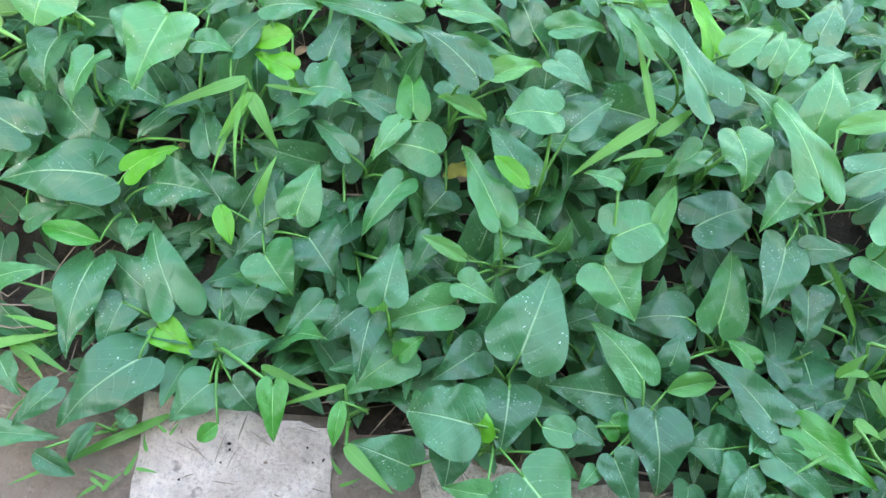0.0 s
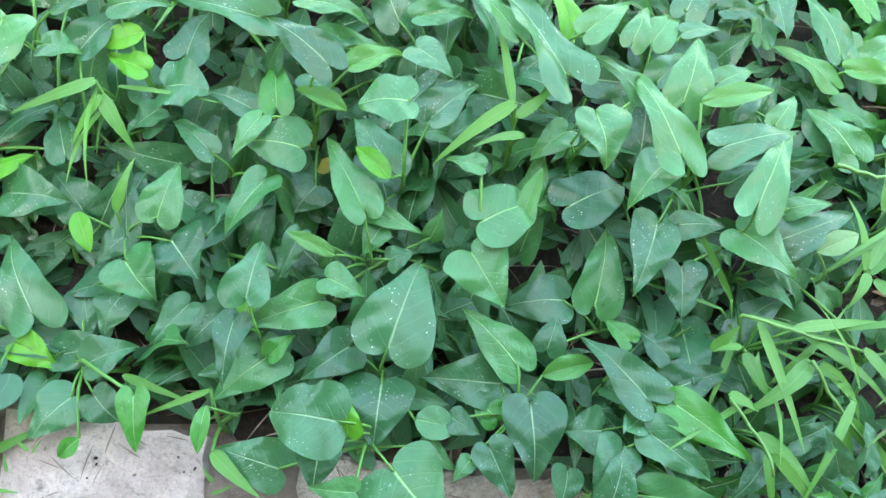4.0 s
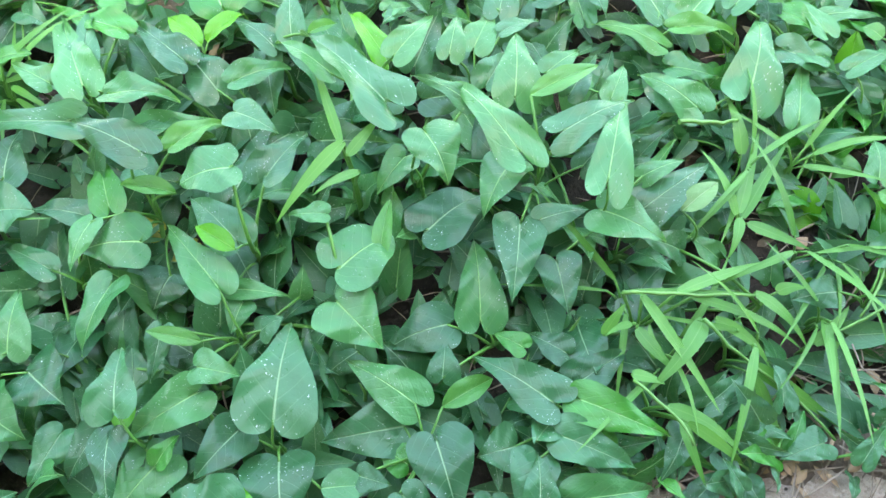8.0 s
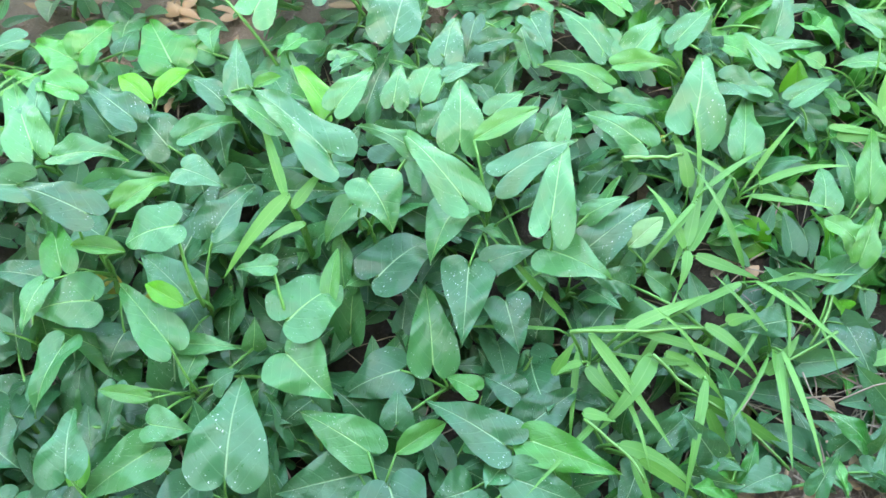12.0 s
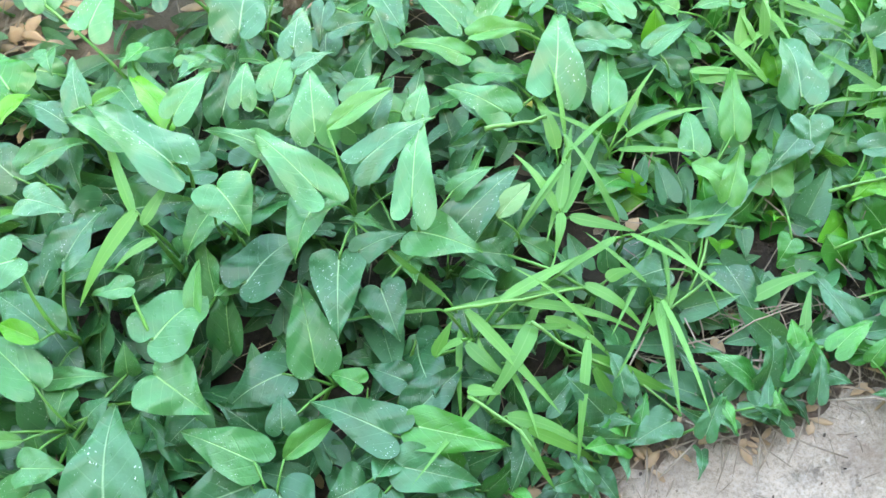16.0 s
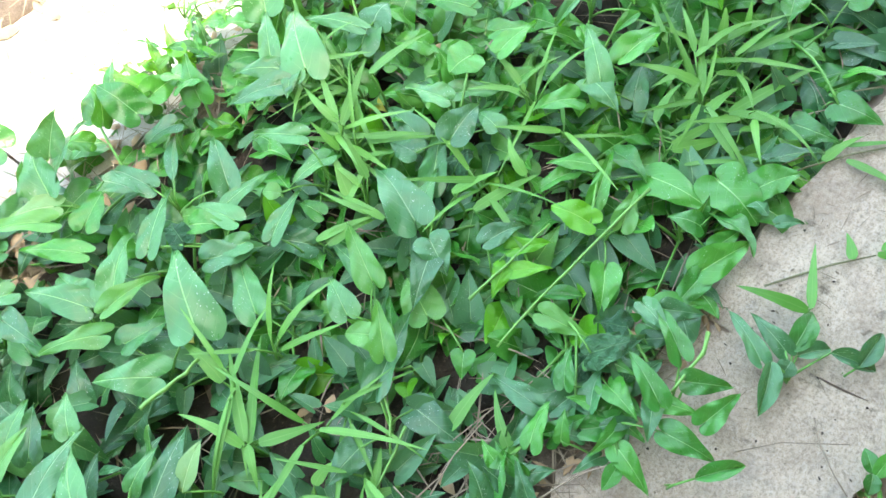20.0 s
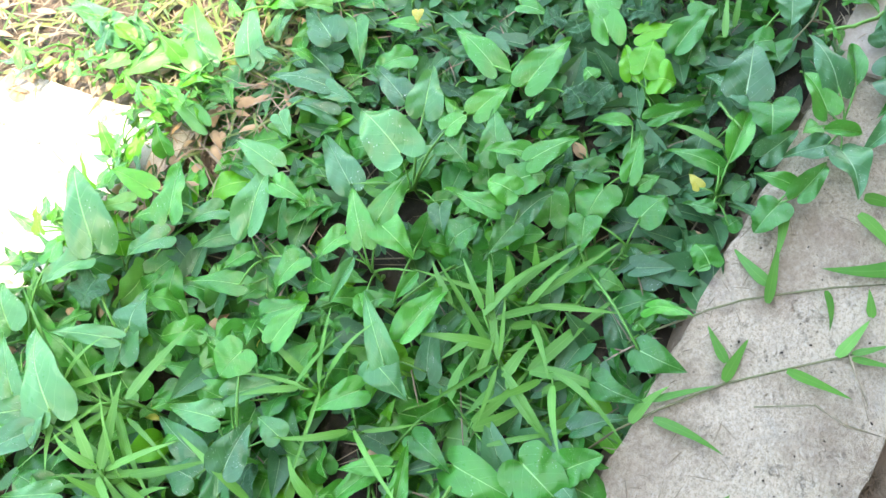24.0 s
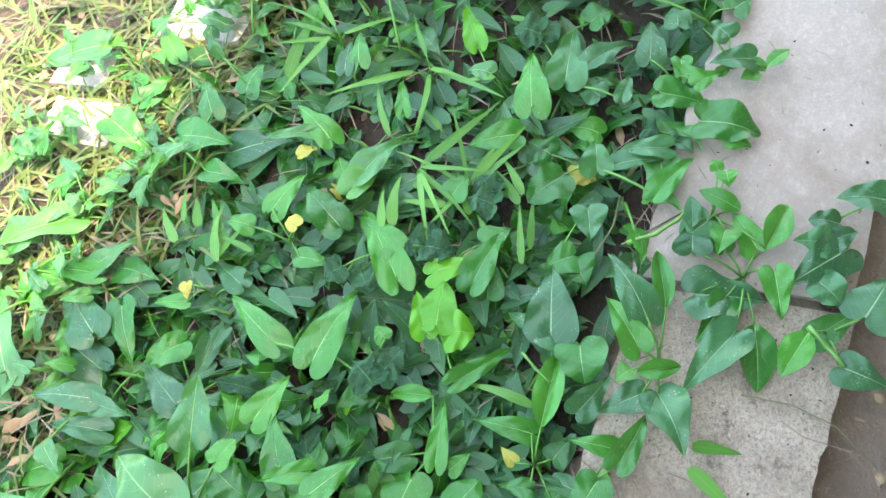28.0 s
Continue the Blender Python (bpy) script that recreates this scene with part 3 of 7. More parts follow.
leaf(p, -0.063, 0.818, 0.071, -136, -7, 0.047, 0.040, "d", "H")
p = plant(0.049, 0.459, 0.182)
leaf(p, 0.075, 0.477, 0.182, 46, -6, 0.097, 0.051, "d", "H")
leaf(p, 0.103, 0.500, 0.140, -69, -12, 0.067, 0.034, "l", "H")
leaf(p, 0.093, 0.444, 0.131, 60, -6, 0.068, 0.024, "l", "O")
leaf(p, 0.049, 0.511, 0.103, -144, -10, 0.047, 0.046, "d", "H")
leaf(p, 0.033, 0.421, 0.087, 81, -4, 0.071, 0.072, "g", "H")
leaf(p, 0.005, 0.480, 0.082, 3, -13, 0.084, 0.045, "h", "H")
leaf(p, -0.011, 0.452, 0.107, 147, -8, 0.061, 0.033, "g", "H")
leaf(p, 0.049, 0.388, 0.043, 138, -13, 0.045, 0.059, "d", "H")
p = plant(0.153, 0.386, 0.185)
leaf(p, 0.164, 0.424, 0.185, 90, -6, 0.056, 0.062, "g", "R")
leaf(p, 0.195, 0.434, 0.129, -51, -8, 0.078, 0.058, "d", "A")
leaf(p, 0.142, 0.380, 0.102, 28, -9, 0.089, 0.058, "d", "H")
leaf(p, 0.141, 0.357, 0.127, 38, -12, 0.063, 0.025, "y", "O")
leaf(p, 0.121, 0.336, 0.071, -115, -4, 0.065, 0.029, "g", "H")
p = plant(0.177, 0.572, 0.136)
leaf(p, 0.181, 0.526, 0.136, -137, 0, 0.061, 0.047, "d", "H")
leaf(p, 0.187, 0.591, 0.108, -82, -13, 0.076, 0.040, "g", "H")
leaf(p, 0.163, 0.600, 0.089, 21, -3, 0.084, 0.064, "d", "H")
p = plant(0.253, 0.310, 0.134)
leaf(p, 0.247, 0.365, 0.134, 72, -7, 0.042, 0.030, "g", "H")
leaf(p, 0.246, 0.305, 0.114, -70, -11, 0.074, 0.081, "g", "R")
leaf(p, 0.288, 0.298, 0.107, -26, 2, 0.082, 0.024, "l", "O")
leaf(p, 0.231, 0.271, 0.103, -153, -6, 0.075, 0.079, "g", "H")
p = plant(0.174, 0.649, 0.115, "water spinach shoot with bright lime young leaves")
leaf(p, 0.135, 0.636, 0.115, 30, -7, 0.101, 0.051, "d", "H")
leaf(p, 0.160, 0.662, 0.102, 26, -7, 0.077, 0.031, "y", "O")
leaf(p, 0.168, 0.661, 0.107, -60, -1, 0.062, 0.028, "y", "O")
leaf(p, 0.234, 0.635, 0.081, 172, -19, 0.085, 0.049, "d", "H")
p = plant(0.270, 0.620, 0.144)
leaf(p, 0.247, 0.629, 0.109, 32, -9, 0.081, 0.037, "d", "H")
leaf(p, 0.272, 0.625, 0.124, -14, 2, 0.079, 0.040, "d", "H")
leaf(p, 0.292, 0.606, 0.144, -80, -7, 0.038, 0.017, "l", "O")
p = plant(0.348, 0.506, 0.194)
leaf(p, 0.303, 0.538, 0.145, 33, -9, 0.092, 0.036, "g", "H")
leaf(p, 0.368, 0.523, 0.167, 13, -10, 0.097, 0.034, "y", "H")
leaf(p, 0.375, 0.505, 0.194, -55, -5, 0.073, 0.042, "g", "H")
leaf(p, 0.348, 0.458, 0.178, 23, -12, 0.170, 0.067, "d", "A")
p = plant(-0.140, 0.532, 0.143)
leaf(p, -0.105, 0.552, 0.092, -17, -12, 0.079, 0.057, "d", "A")
leaf(p, -0.146, 0.558, 0.131, 102, -15, 0.054, 0.032, "y", "O")
leaf(p, -0.123, 0.499, 0.103, -102, 1, 0.053, 0.069, "d", "R")
leaf(p, -0.146, 0.513, 0.121, 61, -12, 0.056, 0.036, "y", "H")
leaf(p, -0.140, 0.484, 0.075, 128, -7, 0.047, 0.042, "d", "H")
leaf(p, -0.178, 0.587, 0.143, -87, -5, 0.066, 0.049, "d", "H")
p = plant(-0.037, 0.431, 0.078)
leaf(p, -0.026, 0.481, 0.077, 66, -1, 0.068, 0.042, "d", "A")
leaf(p, -0.076, 0.427, 0.069, 45, -9, 0.074, 0.035, "d", "H")
leaf(p, -0.008, 0.383, 0.078, 146, -6, 0.088, 0.045, "g", "H")
p = plant(0.090, 0.299, 0.098)
leaf(p, 0.109, 0.332, 0.098, 23, -8, 0.110, 0.054, "g", "H")
leaf(p, 0.127, 0.317, 0.068, 145, -9, 0.038, 0.036, "g", "H")
leaf(p, 0.073, 0.285, 0.073, 61, 2, 0.064, 0.020, "l", "O")
leaf(p, 0.138, 0.282, 0.057, -76, -4, 0.031, 0.036, "d", "H")
leaf(p, 0.030, 0.319, 0.056, 152, -16, 0.062, 0.033, "d", "H")
leaf(p, 0.064, 0.256, 0.076, -120, -2, 0.051, 0.043, "g", "H")
p = plant(-0.201, 0.448, 0.126, "water spinach with dark bluish-green mature leaves")
leaf(p, -0.158, 0.461, 0.067, -56, -13, 0.044, 0.039, "d", "H")
leaf(p, -0.179, 0.370, 0.042, -18, -9, 0.056, 0.039, "d", "H")
leaf(p, -0.248, 0.427, 0.070, 14, -12, 0.078, 0.046, "d", "H")
leaf(p, -0.220, 0.535, 0.126, -37, -8, 0.078, 0.048, "d", "H")
p = plant(0.386, 0.403, 0.168)
leaf(p, 0.380, 0.411, 0.168, -173, -17, 0.065, 0.069, "g", "H")
leaf(p, 0.357, 0.417, 0.116, 124, -17, 0.058, 0.042, "g", "H")
leaf(p, 0.449, 0.453, 0.138, 45, 2, 0.079, 0.033, "g", "A")
leaf(p, 0.358, 0.333, 0.080, -68, -11, 0.087, 0.075, "d", "R")
p = plant(0.497, 0.520, 0.137)
leaf(p, 0.450, 0.528, 0.137, -28, -7, 0.064, 0.037, "g", "H")
leaf(p, 0.486, 0.489, 0.108, -49, -7, 0.061, 0.045, "d", "H")
leaf(p, 0.496, 0.558, 0.094, -40, -9, 0.071, 0.049, "g", "H")
leaf(p, 0.512, 0.456, 0.116, -21, -1, 0.097, 0.063, "g", "H")
leaf(p, 0.538, 0.566, 0.103, -86, -7, 0.054, 0.032, "d", "H")
p = plant(0.507, 0.362, 0.158)
leaf(p, 0.476, 0.362, 0.158, 15, -12, 0.140, 0.056, "g", "A")
leaf(p, 0.473, 0.371, 0.110, 137, 1, 0.080, 0.062, "g", "H")
leaf(p, 0.466, 0.307, 0.079, 154, 0, 0.101, 0.067, "d", "H")
leaf(p, 0.492, 0.304, 0.081, -91, -11, 0.065, 0.039, "d", "H")
leaf(p, 0.545, 0.383, 0.133, -77, -12, 0.114, 0.054, "d", "A")
leaf(p, 0.525, 0.442, 0.133, -82, 2, 0.095, 0.030, "l", "O")
leaf(p, 0.574, 0.363, 0.067, -64, 1, 0.070, 0.038, "d", "H")
p = plant(0.599, 0.459, 0.099)
leaf(p, 0.586, 0.450, 0.099, -51, 2, 0.070, 0.038, "d", "H")
leaf(p, 0.577, 0.498, 0.087, -65, -13, 0.065, 0.039, "g", "H")
leaf(p, 0.635, 0.429, 0.096, -41, -3, 0.056, 0.035, "g", "H")
p = plant(0.572, 0.288, 0.139)
leaf(p, 0.566, 0.304, 0.139, -34, -13, 0.140, 0.055, "g", "A")
leaf(p, 0.562, 0.289, 0.091, -140, 2, 0.084, 0.068, "g", "H")
leaf(p, 0.607, 0.276, 0.082, -72, -5, 0.123, 0.058, "d", "H")
leaf(p, 0.628, 0.315, 0.093, -88, 2, 0.058, 0.031, "g", "H")
leaf(p, 0.494, 0.255, 0.062, 172, -8, 0.068, 0.057, "d", "H")
p = plant(0.658, 0.260, 0.083, "water spinach with pale sunlit green leaves")
leaf(p, 0.658, 0.260, 0.083, -70, -0, 0.063, 0.030, "p", "O")
p = plant(0.781, 0.426, 0.072)
leaf(p, 0.748, 0.395, 0.072, 35, -3, 0.089, 0.060, "g", "A")
leaf(p, 0.834, 0.402, 0.065, -34, -8, 0.140, 0.081, "g", "A")
leaf(p, 0.761, 0.481, 0.042, -113, -13, 0.073, 0.045, "g", "H")
p = plant(0.778, 0.539, 0.065)
leaf(p, 0.750, 0.513, 0.059, 49, -4, 0.094, 0.040, "l", "A")
leaf(p, 0.784, 0.528, 0.061, -109, -7, 0.086, 0.035, "l", "H")
leaf(p, 0.772, 0.556, 0.065, 17, -4, 0.105, 0.050, "g", "H")
leaf(p, 0.780, 0.560, 0.060, -5, -10, 0.083, 0.054, "g", "H")
leaf(p, 0.805, 0.538, 0.056, -60, -9, 0.109, 0.044, "g", "H")
p = plant(0.941, 0.476, 0.055)
leaf(p, 0.922, 0.458, 0.045, -131, -8, 0.087, 0.048, "d", "H")
leaf(p, 0.922, 0.504, 0.052, -19, -1, 0.044, 0.038, "c", "R")
leaf(p, 0.969, 0.428, 0.046, 52, -9, 0.072, 0.039, "g", "H")
leaf(p, 0.883, 0.409, -0.002, 178, -2, 0.047, 0.055, "d", "H")
leaf(p, 0.952, 0.517, 0.046, -155, -1, 0.063, 0.041, "h", "H")
leaf(p, 0.989, 0.460, 0.053, 6, -13, 0.084, 0.040, "g", "H")
leaf(p, 1.006, 0.489, 0.053, -104, -10, 0.092, 0.028, "g", "H")
leaf(p, 0.887, 0.543, 0.055, -63, -10, 0.112, 0.041, "g", "H")
p = plant(0.913, 0.307, 0.034)
leaf(p, 0.894, 0.352, 0.034, -34, -8, 0.113, 0.050, "g", "H")
leaf(p, 0.915, 0.309, -0.014, -122, -5, 0.051, 0.037, "g", "H")
leaf(p, 0.928, 0.258, -0.020, 97, -18, 0.031, 0.044, "l", "R")
p = plant(0.369, 0.195, 0.045)
leaf(p, 0.386, 0.218, 0.040, -15, 3, 0.105, 0.064, "g", "H")
leaf(p, 0.347, 0.227, 0.038, 92, -13, 0.080, 0.066, "d", "H")
leaf(p, 0.422, 0.170, 0.045, 42, -14, 0.041, 0.032, "h", "H")
leaf(p, 0.321, 0.167, 0.041, -23, -5, 0.045, 0.041, "d", "H")
p = plant(-0.172, 0.320, 0.066)
leaf(p, -0.136, 0.344, 0.066, -20, 3, 0.073, 0.058, "g", "H")
leaf(p, -0.120, 0.316, 0.057, -146, 2, 0.061, 0.078, "d", "H")
leaf(p, -0.180, 0.338, 0.038, 1, 2, 0.092, 0.038, "d", "H")
leaf(p, -0.180, 0.336, 0.034, 136, -5, 0.052, 0.039, "d", "H")
leaf(p, -0.172, 0.293, 0.057, -143, -10, 0.062, 0.071, "g", "H")
leaf(p, -0.232, 0.357, 0.058, -161, -8, 0.053, 0.025, "y", "O")
leaf(p, -0.185, 0.259, 0.027, 157, -12, 0.050, 0.055, "d", "H")
p = plant(-0.028, 0.216, 0.091)
leaf(p, -0.025, 0.233, 0.091, -13, -9, 0.072, 0.062, "d", "A")
leaf(p, -0.037, 0.223, 0.038, -11, -10, 0.056, 0.028, "y", "O")
leaf(p, -0.043, 0.209, 0.071, 171, -6, 0.074, 0.044, "d", "A")
leaf(p, -0.060, 0.231, 0.042, 132, -13, 0.065, 0.043, "d", "H")
leaf(p, -0.002, 0.182, 0.027, 127, -1, 0.088, 0.068, "g", "H")
leaf(p, -0.006, 0.175, 0.043, -52, -1, 0.037, 0.028, "h", "H")
leaf(p, 0.053, 0.236, 0.049, 104, -11, 0.093, 0.059, "g", "H")
leaf(p, -0.103, 0.243, 0.035, 137, -3, 0.063, 0.045, "d", "H")
p = plant(0.125, 0.144, 0.090)
leaf(p, 0.132, 0.170, 0.090, -23, -8, 0.112, 0.096, "d", "H")
leaf(p, 0.122, 0.133, 0.053, 170, -4, 0.073, 0.083, "d", "H")
leaf(p, 0.087, 0.180, 0.050, 123, 2, 0.068, 0.057, "d", "H")
leaf(p, 0.158, 0.091, 0.054, -104, -12, 0.053, 0.039, "g", "O")
p = plant(0.086, 0.056, 0.104)
leaf(p, 0.071, 0.089, 0.104, 78, -8, 0.071, 0.081, "d", "R")
leaf(p, 0.084, 0.077, 0.085, 0, -3, 0.040, 0.032, "y", "H")
leaf(p, 0.053, 0.065, 0.074, 169, -4, 0.046, 0.051, "d", "H")
leaf(p, 0.088, 0.016, 0.085, 80, 1, 0.048, 0.034, "g", "H")
leaf(p, 0.007, 0.047, 0.053, 69, -3, 0.074, 0.061, "d", "H")
leaf(p, 0.132, 0.035, 0.077, -143, -12, 0.085, 0.104, "g", "H")
leaf(p, 0.166, 0.063, 0.042, -129, -15, 0.049, 0.030, "g", "H")
p = plant(0.257, 0.099, 0.057)
leaf(p, 0.263, 0.130, 0.031, 82, -1, 0.096, 0.073, "d", "H")
leaf(p, 0.281, 0.146, 0.057, 40, -3, 0.093, 0.058, "g", "H")
leaf(p, 0.291, 0.101, 0.055, 178, -9, 0.087, 0.075, "d", "H")
leaf(p, 0.253, 0.089, 0.034, 39, -10, 0.045, 0.041, "h", "H")
leaf(p, 0.310, 0.134, 0.049, -77, -13, 0.070, 0.029, "l", "O")
leaf(p, 0.200, 0.091, 0.050, -124, 1, 0.037, 0.034, "d", "H")
leaf(p, 0.239, 0.056, 0.057, -158, -13, 0.063, 0.048, "d", "H")
leaf(p, 0.217, 0.043, 0.054, 136, -2, 0.031, 0.023, "g", "H")
p = plant(0.237, 0.232, 0.028)
leaf(p, 0.237, 0.232, 0.028, 108, -13, 0.055, 0.042, "d", "H")
p = plant(-0.223, 0.170, 0.067)
leaf(p, -0.209, 0.177, 0.042, -71, -7, 0.056, 0.052, "d", "H")
leaf(p, -0.199, 0.139, 0.044, -138, -14, 0.039, 0.043, "d", "R")
leaf(p, -0.230, 0.141, 0.030, 137, -4, 0.061, 0.060, "d", "H")
leaf(p, -0.254, 0.195, 0.013, -88, -5, 0.086, 0.049, "d", "H")
leaf(p, -0.149, 0.134, 0.067, -178, -16, 0.065, 0.036, "h", "H")
leaf(p, -0.214, 0.094, 0.038, 129, -15, 0.030, 0.021, "h", "O")
leaf(p, -0.231, 0.268, 0.016, -169, -7, 0.057, 0.047, "d", "H")
leaf(p, -0.298, 0.209, 0.023, -124, -7, 0.058, 0.042, "y", "H")
p = plant(0.427, 0.088, 0.071)
leaf(p, 0.424, 0.099, 0.067, 38, -12, 0.104, 0.064, "d", "A")
leaf(p, 0.455, 0.089, 0.071, -131, -2, 0.104, 0.050, "h", "H")
leaf(p, 0.421, 0.059, 0.068, -131, -5, 0.087, 0.053, "d", "H")
leaf(p, 0.464, 0.111, 0.040, -76, 0, 0.078, 0.052, "d", "H")
leaf(p, 0.373, 0.068, 0.038, 86, -5, 0.044, 0.060, "d", "H")
leaf(p, 0.387, 0.044, 0.068, 141, -9, 0.065, 0.056, "d", "H")
leaf(p, 0.468, 0.150, 0.039, 39, -12, 0.049, 0.042, "d", "H")
p = plant(0.369, 0.002, 0.069)
leaf(p, 0.367, -0.011, 0.069, -20, -0, 0.066, 0.049, "d", "H")
leaf(p, 0.411, -0.007, 0.059, -100, -14, 0.096, 0.050, "g", "H")
leaf(p, 0.330, 0.025, 0.034, 160, -5, 0.045, 0.042, "d", "H")
p = plant(0.876, 0.122, 0.037)
leaf(p, 0.818, 0.117, 0.033, 82, -1, 0.063, 0.045, "d", "H")
leaf(p, 0.887, 0.140, -0.006, 45, -12, 0.064, 0.038, "g", "H")
leaf(p, 0.895, 0.142, 0.037, -79, -7, 0.126, 0.040, "d", "H")
leaf(p, 0.902, 0.090, 0.005, 175, -7, 0.089, 0.051, "d", "H")
p = plant(0.688, 0.110, 0.017)
leaf(p, 0.688, 0.110, 0.017, 89, -14, 0.031, 0.031, "d", "H")
p = plant(0.595, -0.004, 0.045, "water spinach with dark bluish-green mature leaves")
leaf(p, 0.556, 0.019, 0.045, 130, -7, 0.061, 0.039, "d", "A")
leaf(p, 0.597, 0.041, 0.039, -70, -3, 0.067, 0.032, "d", "H")
leaf(p, 0.618, -0.029, 0.019, -55, 2, 0.060, 0.033, "d", "A")
leaf(p, 0.610, -0.049, 0.021, -174, -3, 0.036, 0.029, "d", "H")
p = plant(-0.452, 0.604, 0.166)
leaf(p, -0.488, 0.622, 0.144, 97, 2, 0.110, 0.083, "g", "H")
leaf(p, -0.516, 0.588, 0.112, 70, -7, 0.082, 0.055, "p", "H")
leaf(p, -0.443, 0.640, 0.140, -19, -13, 0.078, 0.027, "y", "O")
leaf(p, -0.429, 0.587, 0.166, 159, -16, 0.049, 0.085, "g", "R")
leaf(p, -0.403, 0.634, 0.114, -11, -12, 0.109, 0.083, "d", "H")
leaf(p, -0.431, 0.550, 0.121, 175, -4, 0.072, 0.069, "d", "H")
p = plant(-0.282, 0.586, 0.194)
leaf(p, -0.287, 0.582, 0.194, 69, -13, 0.108, 0.044, "g", "H")
leaf(p, -0.281, 0.538, 0.184, 160, -8, 0.094, 0.089, "g", "H")
leaf(p, -0.241, 0.590, 0.144, -69, 3, 0.092, 0.060, "d", "H")
leaf(p, -0.258, 0.540, 0.135, -105, -6, 0.046, 0.045, "g", "H")
leaf(p, -0.342, 0.590, 0.131, 174, -2, 0.061, 0.050, "d", "H")
leaf(p, -0.283, 0.676, 0.127, -124, 2, 0.048, 0.041, "d", "H")
p = plant(-0.291, 0.717, 0.137)
leaf(p, -0.256, 0.737, 0.137, 161, -0, 0.058, 0.054, "g", "H")
leaf(p, -0.325, 0.698, 0.116, 139, 0, 0.021, 0.046, "d", "H")
p = plant(-0.188, 0.643, 0.146)
leaf(p, -0.188, 0.643, 0.146, -64, -9, 0.089, 0.033, "g", "H")
p = plant(-0.365, 0.507, 0.138)
leaf(p, -0.376, 0.514, 0.138, 164, -8, 0.073, 0.045, "g", "H")
leaf(p, -0.354, 0.501, 0.110, -122, -0, 0.070, 0.056, "d", "H")
p = plant(-0.483, 0.408, 0.090)
leaf(p, -0.467, 0.434, 0.090, 64, 3, 0.110, 0.061, "d", "H")
leaf(p, -0.491, 0.446, 0.057, -174, -15, 0.045, 0.063, "d", "H")
leaf(p, -0.508, 0.426, 0.059, 152, -15, 0.054, 0.045, "d", "H")
leaf(p, -0.483, 0.479, 0.085, -137, -15, 0.060, 0.037, "d", "H")
leaf(p, -0.427, 0.367, 0.031, -108, -11, 0.048, 0.051, "d", "H")
leaf(p, -0.475, 0.344, 0.028, -68, 3, 0.053, 0.037, "d", "H")
leaf(p, -0.531, 0.362, 0.080, 105, -2, 0.068, 0.030, "l", "H")
p = plant(-0.537, 0.514, 0.130, "water spinach with pale sunlit green leaves")
leaf(p, -0.522, 0.520, 0.130, 125, -2, 0.092, 0.052, "p", "H")
leaf(p, -0.538, 0.530, 0.075, -103, -6, 0.033, 0.046, "d", "H")
leaf(p, -0.550, 0.493, 0.119, 143, -3, 0.056, 0.037, "l", "H")
p = plant(-0.371, 0.762, 0.099)
leaf(p, -0.371, 0.762, 0.099, 126, 3, 0.051, 0.065, "d", "H")
p = plant(-0.350, 0.366, 0.069)
leaf(p, -0.374, 0.391, 0.066, 93, -4, 0.128, 0.091, "d", "H")
leaf(p, -0.344, 0.398, 0.069, -59, -8, 0.069, 0.042, "y", "H")
leaf(p, -0.341, 0.343, 0.022, 165, -4, 0.038, 0.045, "d", "H")
leaf(p, -0.313, 0.386, 0.055, -100, -4, 0.073, 0.067, "d", "H")
leaf(p, -0.378, 0.313, 0.040, 75, -1, 0.076, 0.030, "h", "O")
p = plant(-0.236, 0.371, 0.032)
leaf(p, -0.236, 0.371, 0.032, 38, -3, 0.070, 0.060, "d", "H")
p = plant(-0.316, 0.227, 0.035, "water spinach with dark bluish-green mature leaves")
leaf(p, -0.282, 0.243, 0.033, 22, -10, 0.121, 0.072, "d", "A")
leaf(p, -0.315, 0.252, 0.007, 48, -8, 0.098, 0.068, "d", "H")
leaf(p, -0.351, 0.245, 0.011, 162, -6, 0.065, 0.054, "d", "H")
leaf(p, -0.314, 0.169, 0.035, 134, -4, 0.116, 0.091, "d", "H")
p = plant(-0.436, 0.275, 0.054)
leaf(p, -0.389, 0.289, 0.028, 173, -4, 0.119, 0.069, "d", "H")
leaf(p, -0.484, 0.262, 0.054, -79, -4, 0.060, 0.036, "g", "H")
p = plant(-0.536, 0.271, 0.090, "water spinach with dark bluish-green mature leaves")
leaf(p, -0.502, 0.260, 0.029, 50, -8, 0.073, 0.038, "d", "H")
leaf(p, -0.547, 0.210, 0.090, 63, -9, 0.063, 0.042, "d", "H")
leaf(p, -0.521, 0.332, 0.035, -152, 1, 0.061, 0.037, "d", "H")
leaf(p, -0.572, 0.209, 0.036, 148, -12, 0.047, 0.031, "d", "A")
leaf(p, -0.538, 0.345, 0.041, 163, 1, 0.117, 0.039, "d", "A")
p = plant(0.978, 0.208, 0.060, "water spinach with pale sunlit green leaves")
leaf(p, 0.960, 0.242, 0.023, -30, -10, 0.071, 0.045, "g", "H")
leaf(p, 1.017, 0.234, 0.036, -34, 2, 0.102, 0.044, "l", "H")
leaf(p, 1.024, 0.243, 0.001, -13, 1, 0.100, 0.041, "g", "H")
leaf(p, 0.955, 0.169, 0.043, 24, -1, 0.056, 0.047, "l", "R")
leaf(p, 0.934, 0.152, 0.060, -48, 2, 0.078, 0.037, "l", "H")
p = plant(1.037, 0.135, 0.039)
leaf(p, 1.018, 0.145, 0.018, -30, 1, 0.064, 0.058, "l", "R")
leaf(p, 1.001, 0.075, 0.004, 116, -17, 0.037, 0.035, "h", "H")
